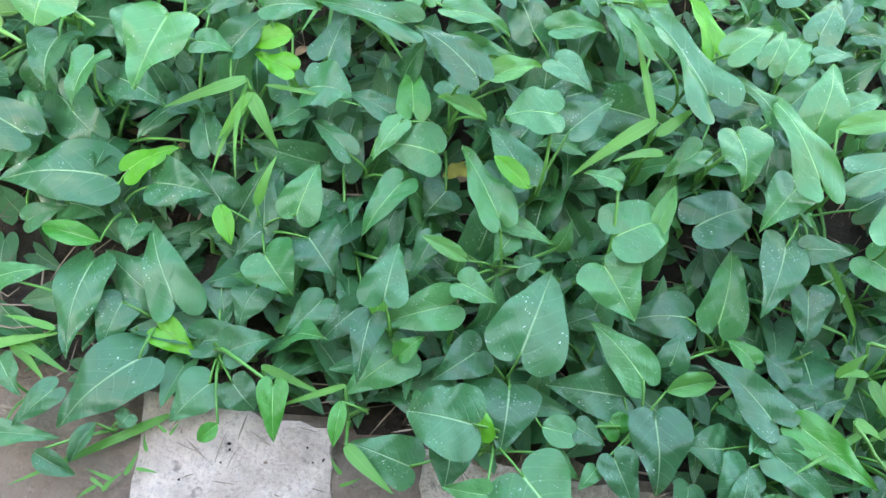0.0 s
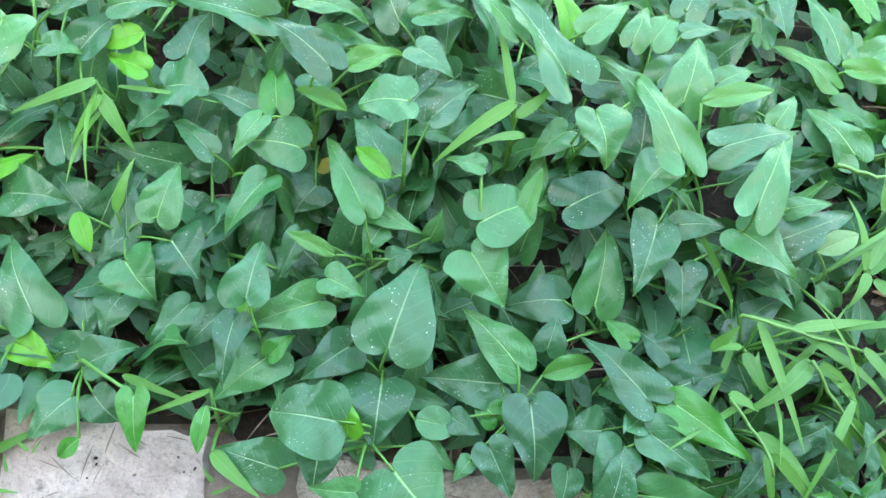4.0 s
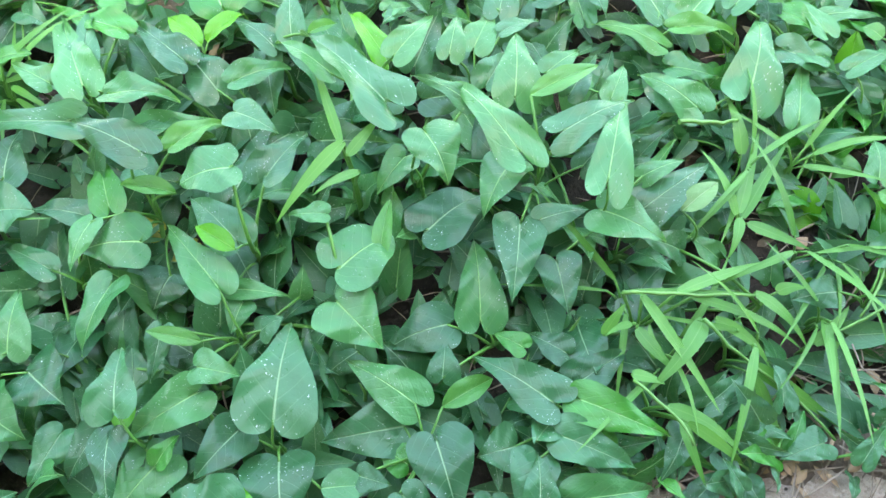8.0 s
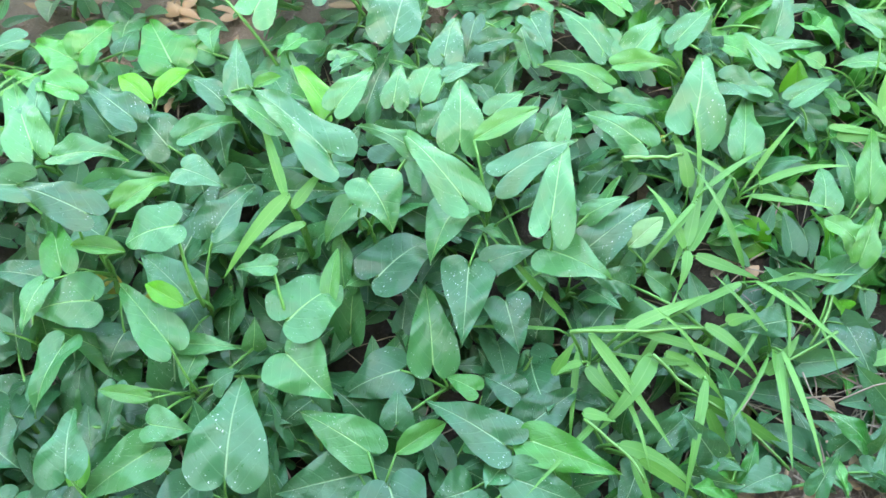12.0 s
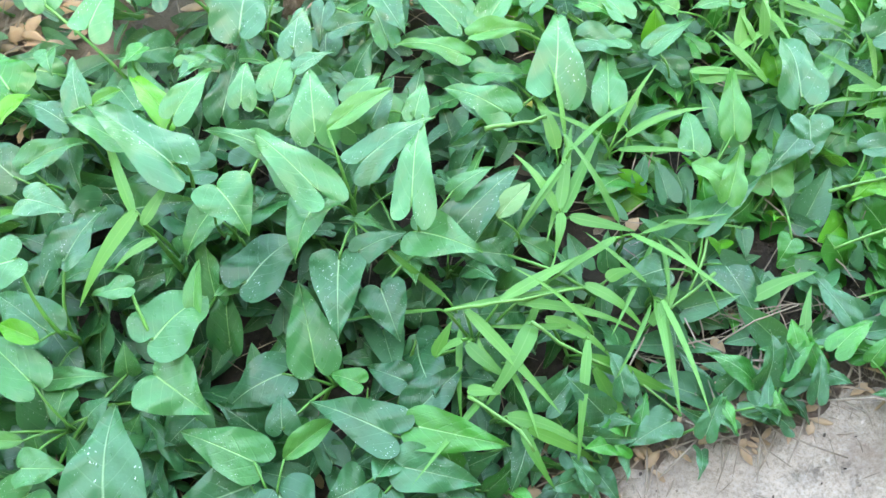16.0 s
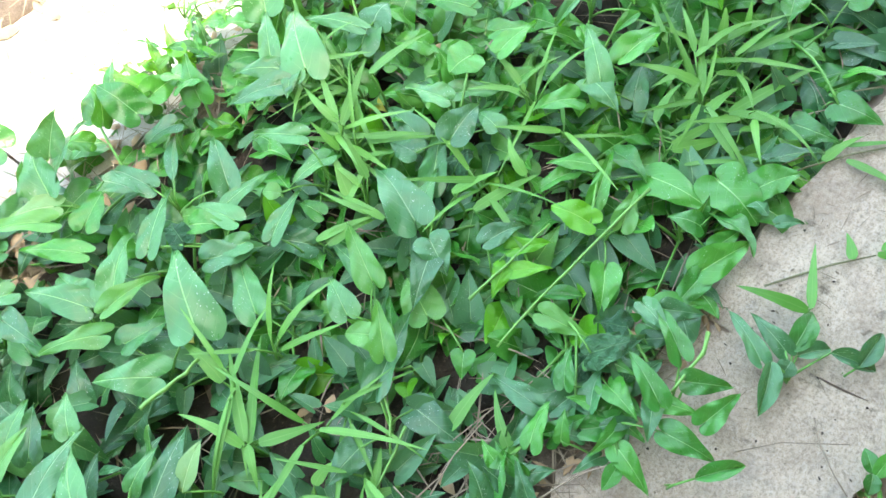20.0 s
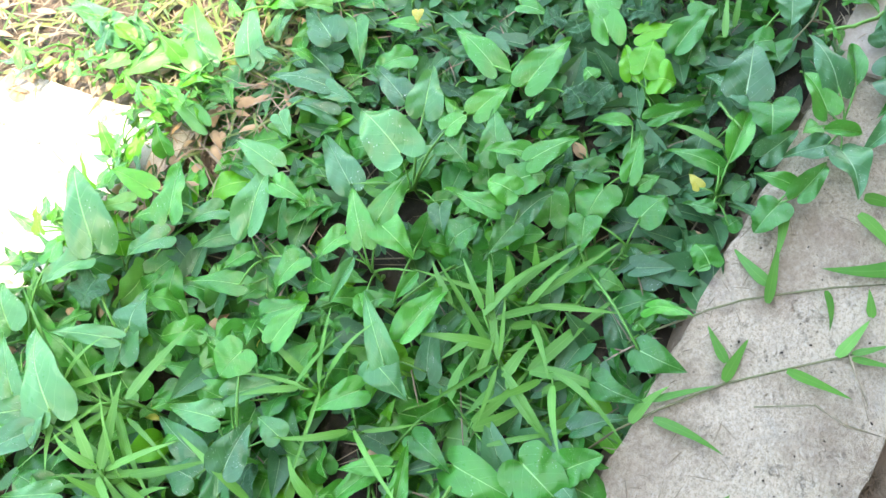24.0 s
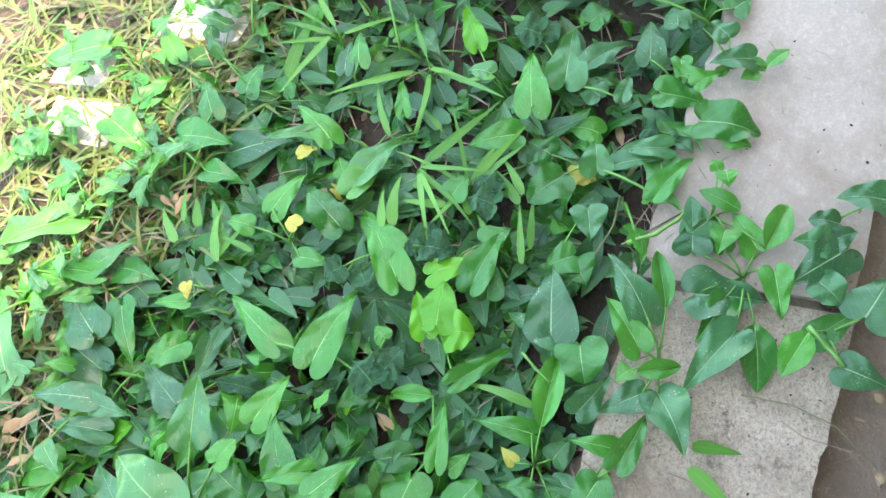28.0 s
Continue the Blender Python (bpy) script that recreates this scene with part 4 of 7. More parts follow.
leaf(p, 1.091, 0.184, 0.039, 106, -4, 0.086, 0.045, "d", "H")
p = plant(1.139, 0.228, 0.046)
leaf(p, 1.122, 0.229, 0.046, -26, -9, 0.122, 0.072, "d", "H")
leaf(p, 1.131, 0.235, 0.037, -76, -12, 0.098, 0.034, "g", "H")
leaf(p, 1.108, 0.195, 0.046, 148, -18, 0.058, 0.056, "d", "H")
leaf(p, 1.195, 0.251, 0.015, -65, -2, 0.120, 0.044, "g", "H")
p = plant(0.811, -0.067, -0.009)
leaf(p, 0.786, -0.044, -0.013, -1, 1, 0.080, 0.028, "d", "H")
leaf(p, 0.786, -0.067, -0.030, 118, -12, 0.048, 0.043, "d", "H")
leaf(p, 0.805, -0.072, -0.025, -67, -11, 0.080, 0.040, "h", "H")
leaf(p, 0.818, -0.081, -0.030, -67, -3, 0.105, 0.041, "d", "H")
leaf(p, 0.861, -0.070, -0.009, -33, -9, 0.042, 0.055, "d", "H")
p = plant(0.944, -0.042, 0.015)
leaf(p, 0.890, -0.051, -0.008, 152, -13, 0.054, 0.039, "g", "H")
leaf(p, 0.914, -0.008, -0.030, 115, 1, 0.058, 0.039, "h", "H")
leaf(p, 0.952, -0.049, -0.017, 55, -2, 0.066, 0.031, "g", "H")
leaf(p, 0.978, -0.061, 0.008, 71, -8, 0.062, 0.033, "d", "H")
leaf(p, 0.987, -0.044, 0.015, -7, -14, 0.079, 0.035, "d", "H")
p = plant(1.106, 0.410, 0.084)
leaf(p, 1.145, 0.402, 0.053, 74, -2, 0.072, 0.035, "g", "H")
leaf(p, 1.144, 0.440, 0.084, 25, -2, 0.076, 0.037, "g", "H")
leaf(p, 1.072, 0.371, 0.015, -2, -13, 0.050, 0.032, "h", "H")
leaf(p, 1.062, 0.428, 0.051, 27, -4, 0.031, 0.028, "l", "O")
p = plant(1.013, 0.380, 0.043)
leaf(p, 0.999, 0.400, 0.043, -82, -4, 0.086, 0.036, "g", "H")
leaf(p, 1.026, 0.359, 0.006, 24, 1, 0.073, 0.046, "d", "H")
p = plant(0.666, 0.634, 0.085)
leaf(p, 0.678, 0.594, 0.041, -12, -12, 0.103, 0.040, "g", "H")
leaf(p, 0.695, 0.641, 0.072, -180, -3, 0.073, 0.045, "d", "H")
leaf(p, 0.607, 0.612, 0.085, -99, -6, 0.060, 0.035, "d", "H")
leaf(p, 0.731, 0.660, 0.072, 60, -5, 0.064, 0.037, "g", "H")
leaf(p, 0.618, 0.665, 0.076, 146, -16, 0.063, 0.033, "d", "H")
p = plant(0.978, 0.567, 0.053)
leaf(p, 0.959, 0.555, 0.024, -152, -6, 0.046, 0.044, "l", "H")
leaf(p, 0.938, 0.579, 0.028, -163, -16, 0.045, 0.047, "g", "H")
leaf(p, 0.994, 0.586, 0.053, -45, -10, 0.097, 0.024, "d", "O")
leaf(p, 0.968, 0.610, 0.053, 5, -4, 0.085, 0.040, "d", "H")
leaf(p, 1.030, 0.507, 0.050, -37, 3, 0.093, 0.046, "d", "H")
p = plant(1.224, 0.527, 0.107)
leaf(p, 1.236, 0.496, 0.107, -43, -9, 0.136, 0.074, "g", "H")
leaf(p, 1.232, 0.520, 0.098, 120, -2, 0.062, 0.037, "g", "H")
leaf(p, 1.197, 0.512, 0.102, 45, -14, 0.097, 0.041, "d", "H")
leaf(p, 1.221, 0.538, 0.096, 30, -8, 0.076, 0.038, "g", "H")
leaf(p, 1.235, 0.569, 0.093, -46, -2, 0.095, 0.035, "g", "H")
p = plant(1.373, 0.497, 0.085)
leaf(p, 1.352, 0.484, 0.085, 13, -9, 0.108, 0.031, "g", "H")
leaf(p, 1.342, 0.475, 0.062, -80, -11, 0.107, 0.058, "g", "H")
leaf(p, 1.378, 0.474, 0.074, -92, -0, 0.043, 0.064, "d", "H")
leaf(p, 1.422, 0.553, 0.085, 96, -5, 0.048, 0.062, "c", "R")
p = plant(1.073, 0.652, 0.055)
leaf(p, 1.073, 0.652, 0.055, 64, -15, 0.065, 0.039, "d", "H")
p = plant(0.877, 0.693, 0.073)
leaf(p, 0.876, 0.733, 0.066, -26, -7, 0.108, 0.055, "g", "H")
leaf(p, 0.865, 0.713, 0.066, 43, -11, 0.084, 0.044, "p", "H")
leaf(p, 0.842, 0.692, 0.073, 39, -4, 0.109, 0.038, "l", "H")
leaf(p, 0.938, 0.681, 0.058, -169, 1, 0.077, 0.039, "d", "H")
leaf(p, 0.865, 0.644, 0.068, -69, -7, 0.068, 0.047, "h", "H")
p = plant(1.294, 0.276, 0.072)
leaf(p, 1.309, 0.291, 0.072, 9, -2, 0.069, 0.045, "g", "H")
leaf(p, 1.346, 0.303, 0.034, -139, -13, 0.094, 0.039, "g", "H")
leaf(p, 1.256, 0.315, 0.025, -19, -9, 0.086, 0.046, "d", "H")
leaf(p, 1.253, 0.247, 0.072, -94, -1, 0.072, 0.056, "d", "H")
leaf(p, 1.320, 0.210, 0.039, -17, -13, 0.047, 0.040, "g", "H")
leaf(p, 1.226, 0.300, 0.029, -3, -12, 0.053, 0.054, "d", "H")
leaf(p, 1.234, 0.234, 0.022, -89, -10, 0.059, 0.040, "c", "H")
leaf(p, 1.406, 0.307, 0.057, 71, -5, 0.046, 0.062, "h", "R")
p = plant(1.452, 0.289, 0.057)
leaf(p, 1.436, 0.273, 0.057, -109, 1, 0.075, 0.043, "h", "H")
leaf(p, 1.469, 0.305, 0.048, -147, 2, 0.065, 0.037, "h", "H")
p = plant(1.474, 0.116, 0.052)
leaf(p, 1.462, 0.112, 0.052, -51, -3, 0.113, 0.042, "g", "H")
leaf(p, 1.460, 0.127, 0.045, 153, -4, 0.072, 0.056, "g", "H")
leaf(p, 1.417, 0.129, 0.046, 44, -6, 0.071, 0.046, "h", "H")
leaf(p, 1.511, 0.102, 0.051, -111, -9, 0.104, 0.047, "h", "H")
leaf(p, 1.480, 0.061, 0.006, -76, -3, 0.083, 0.043, "d", "H")
leaf(p, 1.514, 0.163, 0.046, -48, -6, 0.043, 0.026, "h", "O")
p = plant(1.327, 0.035, 0.029)
leaf(p, 1.338, 0.061, 0.026, 25, -7, 0.066, 0.030, "h", "H")
leaf(p, 1.320, 0.083, 0.010, 60, -15, 0.084, 0.032, "h", "H")
leaf(p, 1.389, 0.043, -0.001, 158, 1, 0.070, 0.041, "b", "H")
leaf(p, 1.288, 0.027, 0.016, -78, -2, 0.097, 0.031, "h", "H")
leaf(p, 1.375, -0.021, 0.002, 173, 1, 0.112, 0.063, "h", "H")
leaf(p, 1.250, 0.015, 0.029, 3, 0, 0.062, 0.046, "y", "R")
p = plant(1.380, -0.138, 0.020)
leaf(p, 1.409, -0.109, 0.012, 155, -4, 0.086, 0.081, "h", "R")
leaf(p, 1.406, -0.185, 0.001, 173, -11, 0.080, 0.059, "h", "H")
leaf(p, 1.326, -0.119, 0.020, 13, 1, 0.048, 0.043, "b", "H")
p = plant(1.500, -0.207, -0.010, "water spinach shoot with bright lime young leaves")
leaf(p, 1.502, -0.199, -0.019, -47, -3, 0.069, 0.033, "y", "O")
leaf(p, 1.489, -0.197, -0.010, 149, -10, 0.050, 0.032, "y", "H")
leaf(p, 1.511, -0.225, -0.019, -101, -12, 0.095, 0.027, "h", "O")
p = plant(1.751, -0.140, 0.013)
leaf(p, 1.736, -0.121, -0.026, 38, -2, 0.113, 0.059, "b", "H")
leaf(p, 1.704, -0.126, -0.003, 177, -16, 0.039, 0.037, "l", "H")
leaf(p, 1.735, -0.182, -0.018, -52, -6, 0.051, 0.059, "d", "H")
leaf(p, 1.734, -0.184, -0.008, -133, -7, 0.074, 0.053, "d", "H")
leaf(p, 1.781, -0.074, 0.013, 101, -4, 0.059, 0.051, "h", "H")
leaf(p, 1.813, -0.151, 0.010, -121, 1, 0.052, 0.057, "h", "R")
p = plant(1.651, -0.200, -0.021)
leaf(p, 1.626, -0.188, -0.030, -48, -4, 0.070, 0.056, "d", "H")
leaf(p, 1.622, -0.203, -0.030, 118, -10, 0.040, 0.029, "d", "H")
leaf(p, 1.663, -0.193, -0.021, -124, -9, 0.072, 0.029, "h", "H")
leaf(p, 1.695, -0.215, -0.030, 151, -1, 0.038, 0.042, "d", "H")
p = plant(1.238, -0.029, 0.019, "water spinach with pale sunlit green leaves")
leaf(p, 1.273, -0.024, 0.018, -81, -10, 0.072, 0.038, "l", "H")
leaf(p, 1.202, -0.034, 0.019, 112, -15, 0.069, 0.046, "h", "H")
p = plant(1.139, 0.092, 0.046, "water spinach shoot with bright lime young leaves")
leaf(p, 1.144, 0.123, 0.046, -121, -7, 0.063, 0.037, "d", "H")
leaf(p, 1.155, 0.089, 0.040, -138, -6, 0.061, 0.029, "y", "H")
leaf(p, 1.131, 0.084, 0.036, 99, -3, 0.053, 0.031, "y", "H")
leaf(p, 1.128, 0.073, 0.035, -143, -7, 0.058, 0.028, "y", "H")
p = plant(1.268, -0.150, 0.035)
leaf(p, 1.299, -0.150, 0.028, -114, -0, 0.046, 0.031, "h", "H")
leaf(p, 1.256, -0.148, 0.034, -119, -2, 0.084, 0.050, "h", "H")
leaf(p, 1.248, -0.151, 0.035, 77, -14, 0.071, 0.037, "b", "H")
p = plant(1.554, 0.348, 0.050)
leaf(p, 1.561, 0.327, 0.024, 99, -8, 0.040, 0.046, "d", "H")
leaf(p, 1.564, 0.310, 0.019, -39, -6, 0.037, 0.039, "b", "H")
leaf(p, 1.563, 0.296, 0.049, 74, -10, 0.060, 0.045, "h", "H")
leaf(p, 1.556, 0.394, 0.014, 56, -5, 0.052, 0.038, "h", "H")
leaf(p, 1.581, 0.393, 0.050, -76, -13, 0.128, 0.056, "g", "H")
leaf(p, 1.496, 0.365, 0.046, 13, -9, 0.084, 0.038, "h", "H")
p = plant(1.090, -0.040, 0.047, "water spinach with dark crinkled, insect-bitten leaves")
leaf(p, 1.097, 0.006, 0.029, -177, -7, 0.070, 0.036, "l", "H")
leaf(p, 1.155, -0.025, 0.004, 26, -12, 0.068, 0.025, "b", "O")
leaf(p, 1.076, -0.077, 0.047, -134, 1, 0.072, 0.046, "c", "H")
leaf(p, 1.034, -0.064, 0.004, -100, -1, 0.073, 0.048, "c", "H")
p = plant(1.085, -0.177, 0.076, "water spinach creeping out over the concrete kerb")
leaf(p, 1.129, -0.176, 0.051, -40, -11, 0.082, 0.035, "b", "H")
leaf(p, 1.099, -0.196, 0.061, -154, -9, 0.060, 0.034, "b", "H")
leaf(p, 1.059, -0.182, 0.066, -167, -8, 0.047, 0.026, "h", "H")
leaf(p, 1.055, -0.177, 0.076, -34, -5, 0.075, 0.034, "b", "H")
leaf(p, 1.054, -0.173, 0.058, 109, -5, 0.049, 0.029, "d", "H")
leaf(p, 1.137, -0.100, 0.028, 16, -11, 0.046, 0.044, "c", "H")
leaf(p, 1.060, -0.234, 0.067, -111, -9, 0.065, 0.034, "b", "H")
p = plant(1.002, -0.143, 0.058)
leaf(p, 1.023, -0.130, 0.026, -95, -12, 0.080, 0.031, "h", "H")
leaf(p, 1.010, -0.141, 0.022, 37, -1, 0.099, 0.043, "b", "A")
leaf(p, 0.999, -0.130, 0.039, -138, -11, 0.053, 0.019, "d", "O")
leaf(p, 0.986, -0.163, 0.042, 152, -7, 0.064, 0.034, "h", "H")
leaf(p, 0.971, -0.171, 0.044, 86, -6, 0.039, 0.023, "b", "O")
leaf(p, 0.994, -0.069, 0.012, -116, -12, 0.082, 0.031, "d", "H")
leaf(p, 1.029, -0.200, 0.058, -179, -7, 0.068, 0.038, "b", "H")
p = plant(1.206, -0.293, 0.036, "water spinach creeping out over the concrete kerb")
leaf(p, 1.182, -0.263, 0.034, -38, -13, 0.083, 0.029, "d", "H")
leaf(p, 1.185, -0.276, 0.036, 101, -7, 0.073, 0.028, "d", "O")
leaf(p, 1.210, -0.286, 0.030, -27, -8, 0.065, 0.030, "d", "H")
leaf(p, 1.200, -0.297, 0.030, 84, -6, 0.027, 0.026, "d", "O")
leaf(p, 1.215, -0.294, 0.026, -93, -10, 0.071, 0.033, "b", "O")
leaf(p, 1.214, -0.302, 0.022, -135, -11, 0.049, 0.025, "d", "O")
leaf(p, 1.236, -0.335, 0.029, -170, -14, 0.062, 0.025, "d", "O")
p = plant(1.001, -0.255, 0.048, "water spinach creeping out over the concrete kerb")
leaf(p, 1.001, -0.255, 0.048, -134, -6, 0.065, 0.023, "b", "O")
p = plant(1.234, -0.370, 0.033, "water spinach creeping out over the concrete kerb")
leaf(p, 1.234, -0.370, 0.033, -98, 0, 0.057, 0.025, "d", "O")
p = plant(1.119, -0.432, 0.031, "water spinach creeping out over the concrete kerb")
leaf(p, 1.121, -0.432, 0.024, -54, -4, 0.031, 0.020, "b", "O")
leaf(p, 1.118, -0.430, 0.031, 102, -15, 0.026, 0.020, "b", "O")
leaf(p, 1.117, -0.434, 0.027, -100, 1, 0.040, 0.020, "h", "O")
p = plant(1.753, 0.189, 0.119)
leaf(p, 1.744, 0.198, 0.119, -31, -3, 0.100, 0.080, "g", "R")
leaf(p, 1.767, 0.192, 0.058, -127, -11, 0.057, 0.056, "g", "H")
leaf(p, 1.798, 0.150, 0.090, 152, -10, 0.048, 0.055, "b", "H")
leaf(p, 1.711, 0.130, 0.052, 118, -17, 0.045, 0.038, "d", "H")
leaf(p, 1.813, 0.155, 0.101, -121, -1, 0.037, 0.037, "h", "R")
leaf(p, 1.834, 0.202, 0.093, -75, -9, 0.096, 0.059, "g", "H")
leaf(p, 1.653, 0.203, 0.072, -98, -4, 0.102, 0.045, "h", "H")
leaf(p, 1.708, 0.283, 0.034, -41, -8, 0.115, 0.057, "d", "H")
p = plant(1.924, 0.281, 0.041)
leaf(p, 1.879, 0.265, 0.041, -34, -11, 0.093, 0.050, "d", "H")
leaf(p, 1.970, 0.298, 0.019, 45, -1, 0.062, 0.048, "h", "R")
p = plant(1.602, 0.195, 0.069)
leaf(p, 1.617, 0.213, 0.069, -55, -9, 0.098, 0.044, "h", "H")
leaf(p, 1.589, 0.216, 0.058, 88, 1, 0.077, 0.021, "g", "O")
leaf(p, 1.618, 0.243, 0.063, 65, -7, 0.058, 0.040, "h", "H")
leaf(p, 1.649, 0.198, 0.065, 156, -14, 0.072, 0.054, "h", "H")
leaf(p, 1.535, 0.180, 0.032, -145, -1, 0.043, 0.035, "h", "H")
leaf(p, 1.602, 0.119, 0.055, 71, -9, 0.051, 0.021, "h", "O")
p = plant(1.677, 0.397, 0.051)
leaf(p, 1.692, 0.405, 0.051, -16, -5, 0.089, 0.047, "g", "H")
leaf(p, 1.663, 0.389, 0.051, 170, -5, 0.062, 0.040, "h", "H")
p = plant(1.865, 0.402, 0.033)
leaf(p, 1.866, 0.406, 0.033, 6, -6, 0.102, 0.044, "d", "H")
leaf(p, 1.861, 0.403, 0.026, 173, -1, 0.066, 0.036, "d", "H")
leaf(p, 1.913, 0.425, -0.004, -24, -10, 0.100, 0.066, "d", "H")
leaf(p, 1.825, 0.377, 0.012, 3, 2, 0.091, 0.041, "d", "H")
leaf(p, 1.787, 0.451, 0.032, 138, -7, 0.051, 0.035, "g", "H")
leaf(p, 1.942, 0.350, -0.004, 157, -17, 0.064, 0.045, "d", "H")
p = plant(1.496, 0.559, 0.100)
leaf(p, 1.469, 0.582, 0.100, -45, -1, 0.144, 0.072, "g", "H")
leaf(p, 1.443, 0.586, 0.088, 60, -1, 0.076, 0.048, "g", "H")
leaf(p, 1.549, 0.570, 0.083, 34, 3, 0.052, 0.032, "l", "H")
leaf(p, 1.521, 0.496, 0.070, 47, -6, 0.071, 0.043, "g", "H")
p = plant(1.571, 0.493, 0.078)
leaf(p, 1.550, 0.505, 0.078, -67, -9, 0.111, 0.050, "h", "H")
leaf(p, 1.554, 0.515, 0.074, 26, -8, 0.057, 0.033, "h", "H")
leaf(p, 1.580, 0.561, 0.076, -9, -4, 0.083, 0.040, "y", "H")
leaf(p, 1.595, 0.450, 0.050, 47, 2, 0.060, 0.039, "g", "H")
leaf(p, 1.575, 0.431, 0.015, 40, -5, 0.068, 0.039, "g", "H")
p = plant(1.771, 0.594, 0.031, "water spinach with pale sunlit green leaves")
leaf(p, 1.731, 0.570, 0.031, -23, -10, 0.133, 0.038, "l", "H")
leaf(p, 1.811, 0.618, 0.001, 179, -13, 0.082, 0.048, "b", "H")
p = plant(1.313, 0.649, 0.067)
leaf(p, 1.313, 0.649, 0.067, -48, 2, 0.075, 0.070, "g", "H")
p = plant(1.851, 0.641, 0.032, "water spinach with pale sunlit green leaves")
leaf(p, 1.845, 0.609, -0.003, 168, -2, 0.068, 0.063, "g", "H")
leaf(p, 1.849, 0.637, 0.027, -52, -1, 0.136, 0.072, "l", "H")
leaf(p, 1.882, 0.561, 0.030, -63, -8, 0.152, 0.054, "g", "H")
leaf(p, 1.852, 0.691, 0.032, 51, -4, 0.116, 0.054, "l", "H")
leaf(p, 1.828, 0.705, 0.030, 32, -4, 0.074, 0.029, "l", "H")
p = plant(1.974, 0.075, 0.041)
leaf(p, 1.973, 0.085, 0.035, -107, -9, 0.125, 0.066, "h", "H")
leaf(p, 1.992, 0.151, 0.027, -35, -12, 0.123, 0.051, "h", "H")
leaf(p, 1.956, -0.011, 0.041, -36, -7, 0.048, 0.055, "c", "R")
p = plant(1.842, 0.105, 0.066)
leaf(p, 1.875, 0.135, 0.066, -115, -8, 0.077, 0.048, "h", "H")
leaf(p, 1.809, 0.075, 0.061, -67, 2, 0.090, 0.056, "b", "H")
p = plant(1.754, 0.025, 0.116)
leaf(p, 1.797, 0.016, 0.116, -135, 1, 0.078, 0.040, "h", "H")
leaf(p, 1.824, 0.034, 0.082, 20, 2, 0.069, 0.033, "h", "H")
leaf(p, 1.767, 0.031, 0.095, -141, -13, 0.049, 0.053, "h", "R")
leaf(p, 1.748, 0.024, 0.096, -10, -6, 0.045, 0.044, "h", "R")
leaf(p, 1.723, 0.013, 0.060, -121, 2, 0.070, 0.044, "d", "H")
leaf(p, 1.714, 0.042, 0.094, -6, -1, 0.082, 0.035, "h", "H")
leaf(p, 1.707, 0.012, 0.079, 70, -9, 0.057, 0.043, "b", "H")
p = plant(1.674, 0.090, 0.049)
leaf(p, 1.674, 0.090, 0.049, -127, 1, 0.045, 0.053, "b", "H")
p = plant(1.886, -0.103, 0.022)
leaf(p, 1.872, -0.072, 0.002, 16, -13, 0.083, 0.044, "b", "H")
leaf(p, 1.842, -0.084, 0.003, 82, 1, 0.066, 0.067, "h", "R")
leaf(p, 1.867, -0.116, 0.022, -86, -12, 0.094, 0.033, "h", "H")
leaf(p, 1.863, -0.135, 0.010, -132, -1, 0.036, 0.029, "h", "H")
leaf(p, 1.920, -0.117, -0.015, -115, -10, 0.080, 0.055, "b", "H")
leaf(p, 1.955, -0.095, 0.022, 3, -13, 0.064, 0.026, "h", "O")
p = plant(2.032, -0.092, 0.027, "water spinach shoot with bright lime young leaves")
leaf(p, 1.980, -0.121, 0.018, -137, -13, 0.102, 0.034, "h", "H")
leaf(p, 2.049, -0.099, 0.021, -173, -5, 0.038, 0.063, "y", "R")
leaf(p, 2.041, -0.067, 0.024, -66, -8, 0.070, 0.042, "y", "H")
leaf(p, 2.056, -0.081, 0.027, -90, -1, 0.066, 0.057, "y", "R")
p = plant(1.894, -0.249, 0.018)
leaf(p, 1.929, -0.237, 0.018, -4, -5, 0.083, 0.036, "h", "H")
leaf(p, 1.940, -0.248, 0.017, -95, -10, 0.113, 0.040, "h", "O")
leaf(p, 1.903, -0.269, -0.008, -123, 2, 0.035, 0.040, "b", "H")
leaf(p, 1.888, -0.219, 0.011, -40, 2, 0.027, 0.021, "w", "H")
leaf(p, 1.858, -0.245, 0.013, 2, -8, 0.043, 0.029, "b", "H")
leaf(p, 1.849, -0.276, -0.005, -128, -13, 0.028, 0.031, "b", "R")
p = plant(2.064, -0.258, 0.022)
leaf(p, 2.068, -0.243, 0.021, -84, -2, 0.103, 0.079, "d", "H")
leaf(p, 2.067, -0.248, 0.016, -21, -10, 0.077, 0.047, "d", "H")
leaf(p, 2.058, -0.285, 0.022, 105, -12, 0.053, 0.073, "b", "R")
p = plant(2.054, -0.373, 0.036, "water spinach creeping out over the concrete kerb")
leaf(p, 2.066, -0.363, 0.029, -53, -6, 0.087, 0.047, "h", "H")
leaf(p, 2.031, -0.364, 0.030, -160, -13, 0.063, 0.027, "h", "O")
leaf(p, 2.032, -0.354, 0.034, 48, -4, 0.026, 0.031, "l", "H")
leaf(p, 2.109, -0.369, 0.036, -53, -0, 0.104, 0.056, "d", "H")
leaf(p, 2.003, -0.373, 0.035, 32, -11, 0.064, 0.046, "d", "H")
leaf(p, 2.006, -0.395, 0.026, 118, 3, 0.083, 0.065, "d", "H")
leaf(p, 2.128, -0.394, 0.026, -77, -9, 0.090, 0.031, "h", "O")
p = plant(2.176, -0.477, 0.036, "water spinach creeping out over the concrete kerb")
leaf(p, 2.152, -0.470, 0.024, 63, -7, 0.073, 0.045, "b", "H")
leaf(p, 2.152, -0.429, 0.027, -174, -12, 0.102, 0.081, "d", "H")
